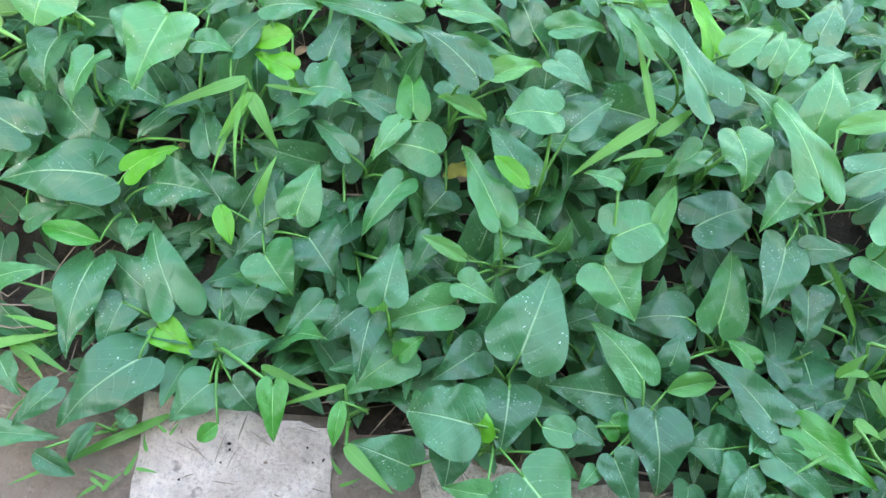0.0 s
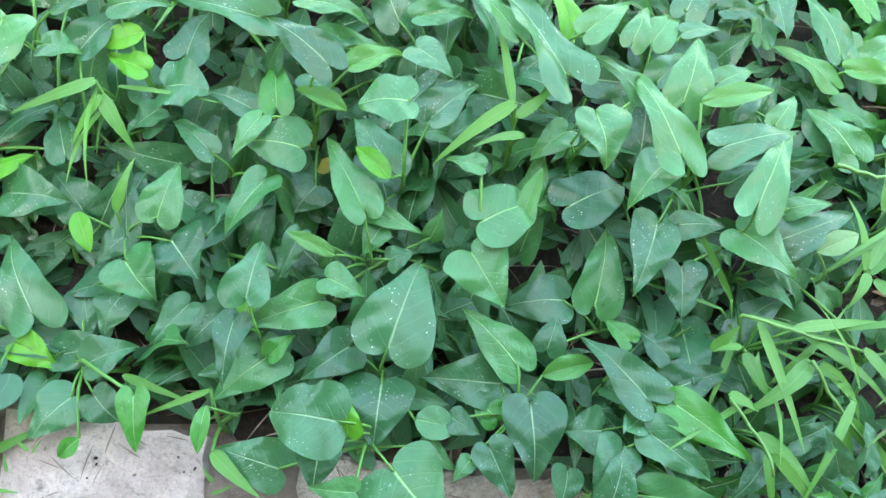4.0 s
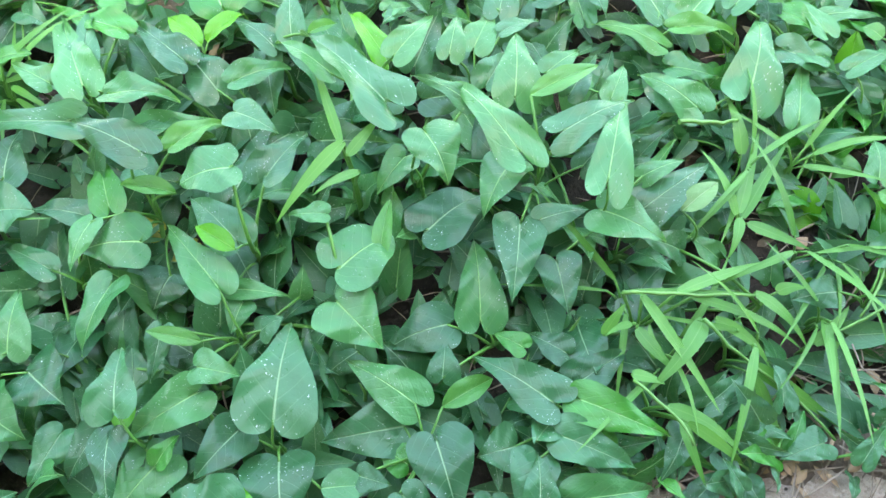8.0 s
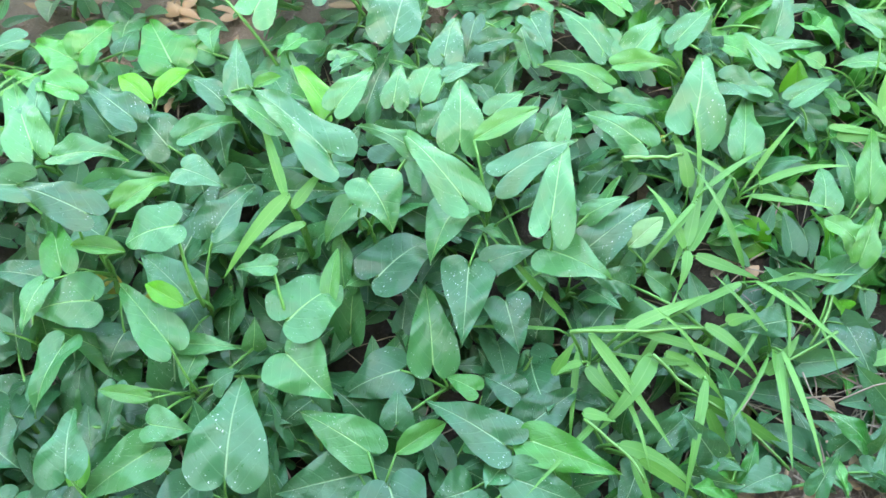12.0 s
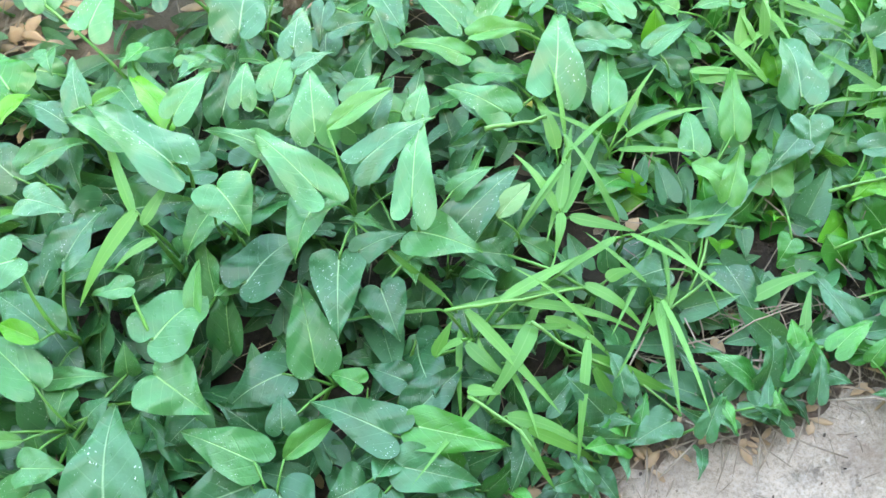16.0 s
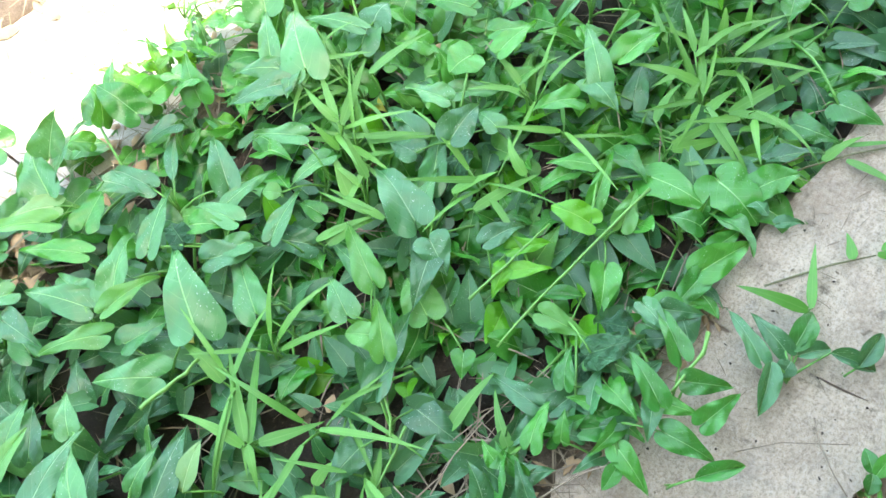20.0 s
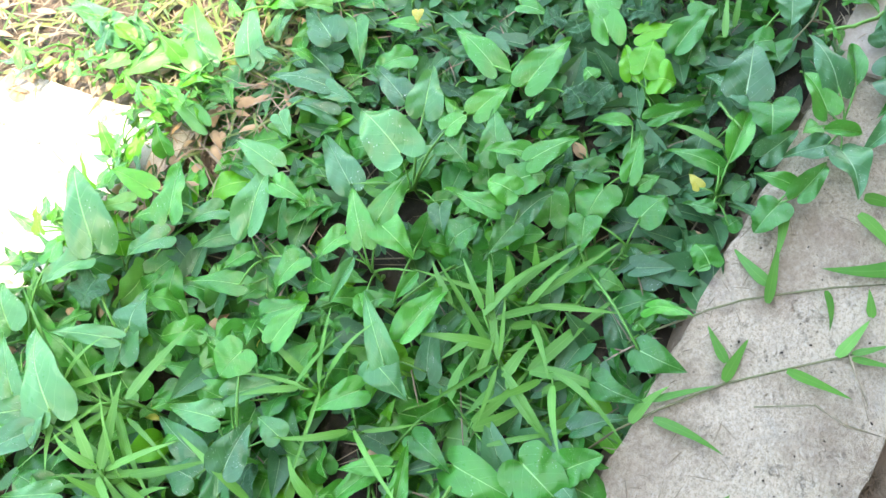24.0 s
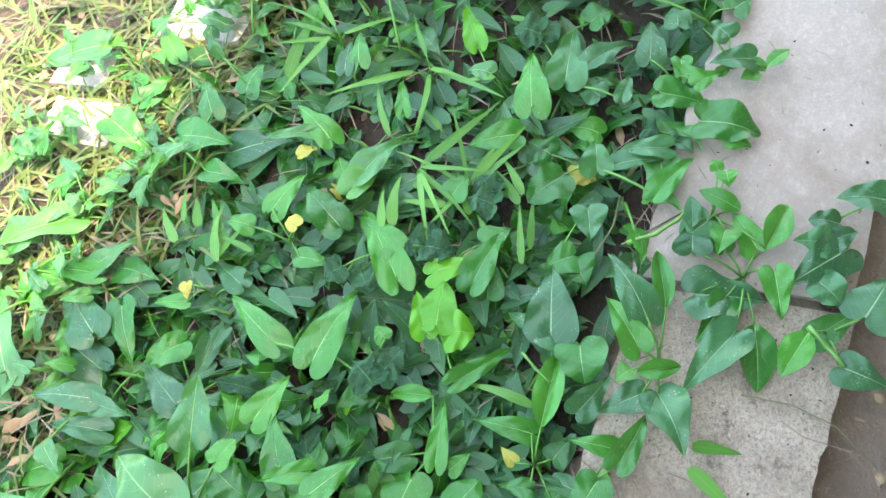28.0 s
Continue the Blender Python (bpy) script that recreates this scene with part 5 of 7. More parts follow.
leaf(p, 2.105, -0.485, 0.030, 56, -13, 0.108, 0.059, "d", "H")
leaf(p, 2.122, -0.510, 0.025, 98, -12, 0.091, 0.053, "b", "O")
leaf(p, 2.227, -0.464, 0.025, -64, -2, 0.051, 0.031, "b", "H")
leaf(p, 2.198, -0.530, 0.036, 104, -13, 0.069, 0.045, "h", "H")
leaf(p, 2.216, -0.422, 0.028, -87, -7, 0.046, 0.056, "d", "H")
leaf(p, 2.232, -0.508, 0.025, -58, -7, 0.067, 0.044, "h", "H")
p = plant(1.904, -0.342, 0.036, "water spinach creeping out over the concrete kerb")
leaf(p, 1.927, -0.346, 0.025, -2, -2, 0.060, 0.032, "h", "H")
leaf(p, 1.906, -0.352, 0.036, -112, -8, 0.081, 0.039, "b", "H")
leaf(p, 1.880, -0.328, 0.036, 68, -16, 0.051, 0.050, "b", "R")
p = plant(1.772, -0.265, 0.010)
leaf(p, 1.772, -0.265, 0.010, -45, -8, 0.041, 0.046, "h", "R")
p = plant(1.997, -0.013, 0.029, "water spinach with dark crinkled, insect-bitten leaves")
leaf(p, 1.969, -0.017, 0.029, -117, -0, 0.052, 0.050, "c", "R")
leaf(p, 2.026, -0.009, 0.017, -39, -11, 0.027, 0.031, "h", "H")
p = plant(2.141, -0.112, 0.022)
leaf(p, 2.117, -0.142, -0.001, -90, -1, 0.054, 0.054, "b", "H")
leaf(p, 2.124, -0.119, 0.015, -112, -0, 0.098, 0.053, "b", "H")
leaf(p, 2.191, -0.129, 0.022, -139, -5, 0.044, 0.048, "b", "H")
leaf(p, 2.133, -0.057, 0.018, -152, -5, 0.078, 0.043, "y", "H")
p = plant(2.216, -0.263, 0.025)
leaf(p, 2.187, -0.261, -0.001, 123, 1, 0.041, 0.062, "b", "H")
leaf(p, 2.197, -0.259, 0.000, 29, -17, 0.049, 0.055, "b", "H")
leaf(p, 2.264, -0.270, 0.025, 102, -12, 0.050, 0.056, "d", "H")
p = plant(1.847, 0.807, 0.029)
leaf(p, 1.847, 0.807, 0.029, -17, -9, 0.181, 0.059, "g", "H")
p = plant(2.112, 0.553, 0.028)
leaf(p, 2.141, 0.549, 0.022, 28, -5, 0.151, 0.061, "l", "H")
leaf(p, 2.192, 0.594, 0.028, -134, -8, 0.056, 0.037, "h", "H")
leaf(p, 2.053, 0.577, 0.022, 78, -14, 0.072, 0.028, "h", "O")
leaf(p, 2.060, 0.492, 0.017, -131, -7, 0.087, 0.043, "g", "H")
p = plant(2.050, 0.468, 0.016)
leaf(p, 2.058, 0.480, 0.016, 3, -11, 0.130, 0.042, "h", "H")
leaf(p, 2.078, 0.464, -0.007, 172, 1, 0.084, 0.064, "b", "H")
leaf(p, 2.049, 0.508, -0.008, 127, -13, 0.073, 0.067, "d", "H")
leaf(p, 2.014, 0.419, 0.015, 120, -4, 0.104, 0.047, "b", "H")
p = plant(2.058, 0.290, 0.027)
leaf(p, 2.034, 0.311, 0.022, 8, -10, 0.058, 0.026, "h", "H")
leaf(p, 2.061, 0.317, 0.027, 110, -8, 0.027, 0.022, "w", "H")
leaf(p, 2.080, 0.244, -0.008, -30, -13, 0.077, 0.045, "d", "H")
p = plant(2.182, 0.190, 0.028)
leaf(p, 2.167, 0.238, 0.028, -8, -8, 0.046, 0.037, "h", "H")
leaf(p, 2.202, 0.216, 0.021, -117, -7, 0.081, 0.046, "h", "H")
leaf(p, 2.177, 0.166, 0.027, -35, -12, 0.025, 0.029, "w", "R")
leaf(p, 2.232, 0.178, -0.005, 150, 2, 0.088, 0.058, "b", "H")
leaf(p, 2.131, 0.152, 0.018, 176, -7, 0.055, 0.036, "h", "H")
p = plant(2.144, 0.010, 0.024, "water spinach with dark crinkled, insect-bitten leaves")
leaf(p, 2.117, -0.007, 0.015, -54, -9, 0.147, 0.058, "h", "H")
leaf(p, 2.165, 0.006, 0.016, -35, -10, 0.090, 0.053, "h", "H")
leaf(p, 2.165, -0.030, 0.018, -104, 1, 0.055, 0.045, "c", "R")
leaf(p, 2.121, 0.051, 0.020, 127, -4, 0.039, 0.044, "c", "R")
leaf(p, 2.173, -0.037, 0.024, 176, -12, 0.049, 0.054, "c", "R")
leaf(p, 2.122, 0.080, 0.024, 44, -2, 0.031, 0.048, "c", "R")
p = plant(2.342, -0.271, 0.038)
leaf(p, 2.325, -0.276, 0.026, -80, -4, 0.054, 0.052, "g", "H")
leaf(p, 2.344, -0.298, 0.016, -168, -3, 0.080, 0.034, "d", "H")
leaf(p, 2.312, -0.222, 0.020, 46, -8, 0.062, 0.062, "b", "R")
leaf(p, 2.364, -0.199, -0.006, -27, -4, 0.041, 0.059, "b", "H")
leaf(p, 2.412, -0.270, -0.010, -7, -10, 0.056, 0.052, "h", "H")
leaf(p, 2.292, -0.363, 0.038, -127, 1, 0.081, 0.039, "b", "H")
p = plant(2.288, -0.106, 0.026)
leaf(p, 2.252, -0.132, 0.026, -11, -3, 0.044, 0.050, "c", "R")
leaf(p, 2.274, -0.124, 0.022, -51, -6, 0.036, 0.049, "c", "R")
leaf(p, 2.261, -0.065, 0.024, -117, -3, 0.042, 0.045, "b", "H")
leaf(p, 2.307, -0.090, -0.012, -120, 2, 0.054, 0.047, "d", "H")
leaf(p, 2.292, -0.055, -0.011, -17, -11, 0.034, 0.038, "d", "R")
leaf(p, 2.341, -0.169, -0.004, -138, -11, 0.054, 0.056, "d", "H")
p = plant(2.281, -0.460, 0.038, "water spinach creeping out over the concrete kerb")
leaf(p, 2.263, -0.438, 0.030, 44, -16, 0.046, 0.056, "d", "R")
leaf(p, 2.250, -0.418, 0.037, -83, 0, 0.048, 0.024, "d", "O")
leaf(p, 2.250, -0.462, 0.035, 80, -3, 0.037, 0.041, "h", "H")
leaf(p, 2.288, -0.482, 0.027, -23, -1, 0.064, 0.029, "h", "O")
leaf(p, 2.340, -0.458, 0.038, 106, -11, 0.023, 0.032, "h", "H")
leaf(p, 2.344, -0.446, 0.037, -64, -0, 0.017, 0.022, "h", "R")
leaf(p, 2.231, -0.518, 0.034, -110, -11, 0.083, 0.039, "h", "O")
p = plant(2.247, 0.102, 0.020)
leaf(p, 2.250, 0.100, 0.017, -126, -11, 0.086, 0.052, "l", "H")
leaf(p, 2.273, 0.089, 0.020, -125, -9, 0.100, 0.052, "g", "H")
leaf(p, 2.275, 0.115, -0.014, -57, 0, 0.056, 0.053, "h", "H")
leaf(p, 2.190, 0.102, 0.018, -38, 2, 0.080, 0.056, "b", "R")
p = plant(2.476, 0.627, 0.021)
leaf(p, 2.476, 0.627, 0.021, 19, -13, 0.139, 0.057, "g", "H")
p = plant(2.365, 0.522, 0.026)
leaf(p, 2.324, 0.544, 0.025, 148, -19, 0.101, 0.066, "h", "H")
leaf(p, 2.367, 0.505, 0.026, -122, -7, 0.074, 0.039, "h", "H")
leaf(p, 2.404, 0.516, 0.020, -26, -10, 0.035, 0.031, "h", "R")
p = plant(2.293, 0.386, 0.023)
leaf(p, 2.316, 0.418, 0.014, 177, -1, 0.097, 0.076, "b", "H")
leaf(p, 2.360, 0.370, 0.023, -60, -12, 0.088, 0.044, "b", "H")
leaf(p, 2.307, 0.332, -0.009, -162, 2, 0.120, 0.064, "d", "H")
leaf(p, 2.255, 0.351, 0.014, 174, -6, 0.066, 0.045, "b", "H")
leaf(p, 2.226, 0.457, -0.008, 149, -18, 0.092, 0.048, "b", "H")
p = plant(2.328, 0.181, 0.022)
leaf(p, 2.343, 0.188, 0.022, 18, 1, 0.081, 0.027, "g", "H")
leaf(p, 2.338, 0.154, 0.018, -37, -2, 0.091, 0.048, "h", "H")
leaf(p, 2.304, 0.200, 0.014, -149, -9, 0.033, 0.027, "w", "H")
p = plant(2.463, 0.468, 0.025, "water spinach with pale sunlit green leaves")
leaf(p, 2.463, 0.468, 0.025, -49, -6, 0.099, 0.038, "l", "H")
p = plant(2.052, 0.615, 0.018)
leaf(p, 2.086, 0.648, 0.018, -150, -0, 0.094, 0.066, "g", "H")
leaf(p, 2.017, 0.582, 0.017, -157, -9, 0.093, 0.051, "h", "H")
p = plant(2.474, 0.149, 0.027)
leaf(p, 2.466, 0.160, 0.021, -86, -9, 0.071, 0.034, "d", "H")
leaf(p, 2.481, 0.137, 0.027, -78, -11, 0.068, 0.040, "h", "H")
p = plant(2.396, 0.041, 0.022)
leaf(p, 2.396, 0.041, 0.022, -75, -5, 0.069, 0.027, "h", "H")
p = plant(2.557, 0.071, 0.017)
leaf(p, 2.570, 0.054, -0.007, 136, -0, 0.061, 0.047, "d", "H")
leaf(p, 2.544, 0.089, 0.017, -135, -10, 0.057, 0.027, "h", "H")
p = plant(2.229, 0.496, 0.020)
leaf(p, 2.229, 0.496, 0.020, 88, -4, 0.029, 0.042, "g", "R")
p = plant(2.424, 0.300, 0.016)
leaf(p, 2.414, 0.327, 0.016, -109, -3, 0.059, 0.052, "b", "H")
leaf(p, 2.434, 0.273, -0.007, -112, -5, 0.048, 0.047, "b", "H")
p = plant(2.482, -0.221, 0.028)
leaf(p, 2.477, -0.208, 0.026, -89, -11, 0.113, 0.069, "g", "H")
leaf(p, 2.512, -0.239, 0.026, -140, -12, 0.088, 0.041, "d", "H")
leaf(p, 2.462, -0.263, 0.017, -39, -13, 0.039, 0.043, "d", "R")
leaf(p, 2.425, -0.162, 0.027, -82, -8, 0.112, 0.060, "h", "H")
leaf(p, 2.453, -0.298, 0.028, -100, -13, 0.052, 0.028, "d", "H")
leaf(p, 2.561, -0.159, 0.015, -109, -10, 0.051, 0.050, "c", "R")
p = plant(2.512, -0.071, 0.021, "water spinach shoot with bright lime young leaves")
leaf(p, 2.489, -0.086, 0.014, -7, -8, 0.042, 0.044, "g", "H")
leaf(p, 2.536, -0.055, 0.021, -67, -11, 0.102, 0.040, "y", "H")
p = plant(2.377, -0.146, 0.022)
leaf(p, 2.377, -0.146, 0.022, 19, -6, 0.080, 0.054, "h", "H")
p = plant(2.403, -0.391, 0.028)
leaf(p, 2.376, -0.373, 0.027, 7, -9, 0.076, 0.038, "d", "H")
leaf(p, 2.407, -0.365, -0.001, -146, -6, 0.049, 0.047, "b", "H")
leaf(p, 2.409, -0.337, 0.017, 177, -4, 0.024, 0.037, "c", "R")
leaf(p, 2.427, -0.422, 0.027, 172, -4, 0.084, 0.071, "b", "R")
leaf(p, 2.397, -0.456, 0.028, 177, -14, 0.039, 0.033, "h", "H")
p = plant(2.510, -0.368, 0.037)
leaf(p, 2.477, -0.355, 0.017, 179, -14, 0.076, 0.056, "b", "H")
leaf(p, 2.484, -0.404, 0.037, -147, 1, 0.042, 0.032, "h", "H")
leaf(p, 2.539, -0.334, 0.015, -86, -13, 0.087, 0.049, "d", "H")
leaf(p, 2.542, -0.381, 0.016, 98, -4, 0.050, 0.034, "h", "H")
p = plant(2.548, -0.475, 0.038, "water spinach creeping out over the concrete kerb")
leaf(p, 2.538, -0.483, 0.036, 12, -3, 0.066, 0.047, "d", "H")
leaf(p, 2.520, -0.498, 0.026, 24, -2, 0.030, 0.028, "h", "O")
leaf(p, 2.526, -0.506, 0.037, -131, -3, 0.047, 0.025, "h", "O")
leaf(p, 2.524, -0.505, 0.029, -33, -2, 0.035, 0.022, "h", "O")
leaf(p, 2.575, -0.447, 0.038, -42, -2, 0.038, 0.050, "d", "H")
leaf(p, 2.604, -0.411, 0.015, 47, -5, 0.027, 0.051, "c", "R")
p = plant(2.286, -0.636, 0.033, "water spinach creeping out over the concrete kerb")
leaf(p, 2.325, -0.672, 0.033, 0, -13, 0.065, 0.056, "d", "H")
leaf(p, 2.286, -0.611, 0.024, -0, -2, 0.037, 0.038, "d", "R")
leaf(p, 2.247, -0.625, 0.028, 40, -1, 0.103, 0.068, "d", "H")
p = plant(2.231, -0.595, 0.037, "water spinach creeping out over the concrete kerb")
leaf(p, 2.249, -0.596, 0.037, 3, 2, 0.044, 0.049, "d", "H")
leaf(p, 2.253, -0.599, 0.028, -149, -6, 0.048, 0.045, "d", "H")
leaf(p, 2.192, -0.589, 0.031, 141, -11, 0.041, 0.048, "d", "R")
p = plant(2.583, -0.193, 0.023, "water spinach with dark crinkled, insect-bitten leaves")
leaf(p, 2.566, -0.154, 0.023, -10, 0, 0.044, 0.060, "c", "R")
leaf(p, 2.600, -0.233, 0.016, -139, -1, 0.039, 0.051, "b", "R")
p = plant(2.620, -0.412, 0.026)
leaf(p, 2.602, -0.371, 0.021, -80, -4, 0.041, 0.043, "d", "R")
leaf(p, 2.638, -0.454, 0.026, -143, 0, 0.031, 0.052, "b", "H")
p = plant(1.961, 0.439, 0.029)
leaf(p, 1.961, 0.439, 0.029, -38, -11, 0.100, 0.071, "d", "H")
p = plant(2.116, -0.607, 0.038, "water spinach creeping out over the concrete kerb")
leaf(p, 2.117, -0.575, 0.038, 64, -11, 0.069, 0.041, "h", "O")
leaf(p, 2.118, -0.589, 0.012, -139, -4, 0.077, 0.044, "b", "H")
leaf(p, 2.079, -0.618, 0.032, 163, -3, 0.064, 0.052, "d", "H")
leaf(p, 2.152, -0.647, 0.030, -117, 0, 0.065, 0.079, "d", "H")
p = plant(-0.447, 0.127, 0.036, "water spinach creeping out over the concrete kerb")
leaf(p, -0.471, 0.164, 0.036, -144, -2, 0.048, 0.036, "d", "H")
leaf(p, -0.407, 0.133, 0.032, 135, -4, 0.059, 0.035, "d", "H")
leaf(p, -0.462, 0.085, 0.025, -95, -7, 0.068, 0.032, "d", "A")
p = plant(-0.362, 0.087, 0.037, "water spinach creeping out over the concrete kerb")
leaf(p, -0.354, 0.095, 0.030, 151, -2, 0.050, 0.023, "d", "O")
leaf(p, -0.318, 0.105, 0.028, 145, -7, 0.018, 0.027, "d", "R")
leaf(p, -0.415, 0.062, 0.037, -117, -6, 0.054, 0.026, "d", "O")
p = plant(-0.071, 0.117, 0.067)
leaf(p, -0.071, 0.117, 0.067, 171, -5, 0.051, 0.020, "h", "O")
p = plant(0.682, 0.807, 0.078, "water spinach with pale sunlit green leaves")
leaf(p, 0.711, 0.781, 0.074, -20, 2, 0.104, 0.070, "p", "H")
leaf(p, 0.655, 0.766, 0.071, -179, -8, 0.054, 0.048, "l", "H")
leaf(p, 0.665, 0.826, 0.078, 65, 2, 0.049, 0.028, "y", "O")
leaf(p, 0.696, 0.856, 0.072, 37, -11, 0.116, 0.041, "p", "H")
p = plant(0.829, 0.621, 0.068)
leaf(p, 0.829, 0.621, 0.068, 25, -9, 0.107, 0.036, "h", "H")
p = plant(0.535, 0.657, 0.102)
leaf(p, 0.493, 0.658, 0.100, -31, -11, 0.104, 0.076, "d", "H")
leaf(p, 0.545, 0.598, 0.102, -33, -12, 0.086, 0.048, "d", "H")
leaf(p, 0.568, 0.714, 0.083, -93, -10, 0.053, 0.056, "h", "H")
p = plant(0.077, 0.791, 0.108)
leaf(p, 0.076, 0.769, 0.103, 38, -9, 0.076, 0.054, "h", "H")
leaf(p, 0.087, 0.772, 0.108, -61, 2, 0.068, 0.054, "h", "H")
leaf(p, 0.075, 0.785, 0.082, -179, -8, 0.049, 0.073, "g", "H")
leaf(p, 0.134, 0.790, 0.070, -38, -8, 0.049, 0.045, "d", "H")
leaf(p, 0.013, 0.837, 0.094, 100, -6, 0.062, 0.043, "d", "H")
p = plant(0.229, 0.741, 0.097)
leaf(p, 0.197, 0.725, 0.093, 9, 1, 0.083, 0.078, "h", "H")
leaf(p, 0.260, 0.757, 0.097, 172, 0, 0.043, 0.036, "g", "H")
p = plant(0.371, 0.694, 0.105)
leaf(p, 0.371, 0.694, 0.105, 115, -3, 0.041, 0.030, "h", "H")

# ---- grass among the plants and creeping over the kerb ----
p = tuft(0.563, 0.155, 0)
blade(p, 0.565, 0.176, 0.085, -165, -10, 0.159, 0.0148)
blade(p, 0.608, 0.167, 0.083, -83, -20, 0.159, 0.0151)
blade(p, 0.624, 0.158, 0.075, -120, -20, 0.174, 0.0125)
blade(p, 0.549, 0.144, 0.070, -168, -4, 0.066, 0.0162)
blade(p, 0.545, 0.186, 0.084, -102, -16, 0.186, 0.0080)
blade(p, 0.545, 0.151, 0.071, 83, -7, 0.033, 0.0108)
blade(p, 0.561, 0.106, 0.067, 25, 4, 0.035, 0.0162)
blade(p, 0.510, 0.150, 0.067, -49, 17, 0.045, 0.0160)
p = tuft(0.663, 0.084, 0)
blade(p, 0.670, 0.070, 0.036, -135, -18, 0.151, 0.0189)
blade(p, 0.671, 0.054, 0.032, -180, -18, 0.128, 0.0204)
blade(p, 0.647, 0.129, 0.056, -134, -21, 0.098, 0.0157)
p = tuft(0.546, 0.052, 0)
blade(p, 0.547, 0.051, 0.065, -126, -13, 0.100, 0.0174)
blade(p, 0.554, 0.033, 0.065, 174, -12, 0.076, 0.0120)
blade(p, 0.560, 0.028, 0.065, -132, -26, 0.104, 0.0134)
blade(p, 0.523, 0.098, 0.065, -117, 0, 0.038, 0.0146)
p = tuft(0.630, 0.131, 0)
blade(p, 0.630, 0.131, 0.064, 130, 1, 0.113, 0.0224)
p = tuft(0.735, 0.144, 0)
blade(p, 0.720, 0.148, 0.032, -143, -10, 0.091, 0.0166)
blade(p, 0.750, 0.141, 0.026, -73, -4, 0.041, 0.0169)
p = tuft(0.746, 0.243, 0)
blade(p, 0.746, 0.249, 0.043, -39, -3, 0.134, 0.0170)
blade(p, 0.748, 0.242, 0.040, -53, -8, 0.159, 0.0170)
blade(p, 0.739, 0.246, 0.046, 1, 13, 0.096, 0.0154)
blade(p, 0.754, 0.234, 0.036, -135, -9, 0.088, 0.0171)
blade(p, 0.743, 0.242, 0.043, 152, -2, 0.057, 0.0139)
p = tuft(0.792, 0.327, 0)
blade(p, 0.792, 0.327, 0.038, -18, 10, 0.087, 0.0211)
p = tuft(0.291, 0.419, 0)
blade(p, 0.286, 0.431, 0.159, -0, -13, 0.175, 0.0129)
blade(p, 0.290, 0.433, 0.160, 117, -12, 0.121, 0.0168)
blade(p, 0.290, 0.416, 0.157, -58, 6, 0.063, 0.0141)
blade(p, 0.297, 0.394, 0.152, 88, -11, 0.060, 0.0127)
p = tuft(-0.192, 0.481, 0)
blade(p, -0.196, 0.491, 0.133, 113, -6, 0.106, 0.0168)
blade(p, -0.191, 0.476, 0.126, 151, -25, 0.074, 0.0169)
blade(p, -0.191, 0.476, 0.126, -160, -30, 0.074, 0.0182)
p = tuft(-0.556, 0.170, 0)
blade(p, -0.556, 0.170, 0.025, -77, 3, 0.148, 0.0188)
p = tuft(-0.452, 0.197, 0)
blade(p, -0.470, 0.190, 0.024, -121, -1, 0.062, 0.0140)
blade(p, -0.417, 0.205, 0.033, 83, 11, 0.061, 0.0106)
blade(p, -0.470, 0.197, 0.024, -126, -1, 0.083, 0.0140)
p = tuft(-0.186, 0.356, 0)
blade(p, -0.186, 0.356, 0.061, -10, 25, 0.066, 0.0133)
p = tuft(0.901, 0.036, 0)
blade(p, 0.901, 0.036, 0.004, -92, 1, 0.099, 0.0207)
p = tuft(1.125, 0.326, 0)
blade(p, 1.111, 0.341, 0.034, -34, 16, 0.073, 0.0201)
blade(p, 1.098, 0.342, 0.033, -83, 4, 0.078, 0.0164)
blade(p, 1.107, 0.275, 0.033, 2, 2, 0.105, 0.0144)
blade(p, 1.167, 0.360, 0.039, -123, 3, 0.052, 0.0132)
blade(p, 1.151, 0.336, 0.036, -25, 26, 0.080, 0.0154)
blade(p, 1.107, 0.291, 0.033, 14, 3, 0.099, 0.0100)
blade(p, 1.135, 0.336, 0.035, 1, 13, 0.066, 0.0120)
p = tuft(1.032, 0.337, 0)
blade(p, 1.034, 0.329, 0.026, -107, 5, 0.079, 0.0212)
blade(p, 1.030, 0.346, 0.029, -127, 2, 0.098, 0.0151)
p = tuft(0.911, -0.062, 0)
blade(p, 0.911, -0.062, 0.000, -31, 2, 0.101, 0.0176)
p = tuft(0.773, 0.071, 0)
blade(p, 0.778, 0.072, 0.014, -123, -10, 0.038, 0.0135)
blade(p, 0.768, 0.069, 0.014, -74, 2, 0.073, 0.0164)
p = tuft(1.286, 0.414, 0)
blade(p, 1.286, 0.414, 0.085, -95, -14, 0.140, 0.0143)
p = tuft(1.186, 0.404, 0)
blade(p, 1.193, 0.403, 0.076, -72, 4, 0.121, 0.0156)
blade(p, 1.193, 0.408, 0.080, -4, 11, 0.077, 0.0138)
blade(p, 1.194, 0.413, 0.083, -37, 6, 0.100, 0.0138)
blade(p, 1.163, 0.393, 0.054, -4, 35, 0.062, 0.0121)
p = tuft(1.545, -0.023, 0)
blade(p, 1.545, -0.018, 0.022, 8, 11, 0.112, 0.0168)
blade(p, 1.580, 0.010, 0.035, -113, 1, 0.133, 0.0132)
blade(p, 1.588, 0.015, 0.036, -52, 17, 0.079, 0.0114)
blade(p, 1.586, 0.003, 0.032, -74, 21, 0.081, 0.0133)
blade(p, 1.534, -0.074, 0.000, -117, -3, 0.179, 0.0188)
blade(p, 1.584, -0.008, 0.027, -147, -15, 0.143, 0.0152)
blade(p, 1.498, -0.013, 0.018, -87, 7, 0.075, 0.0128)
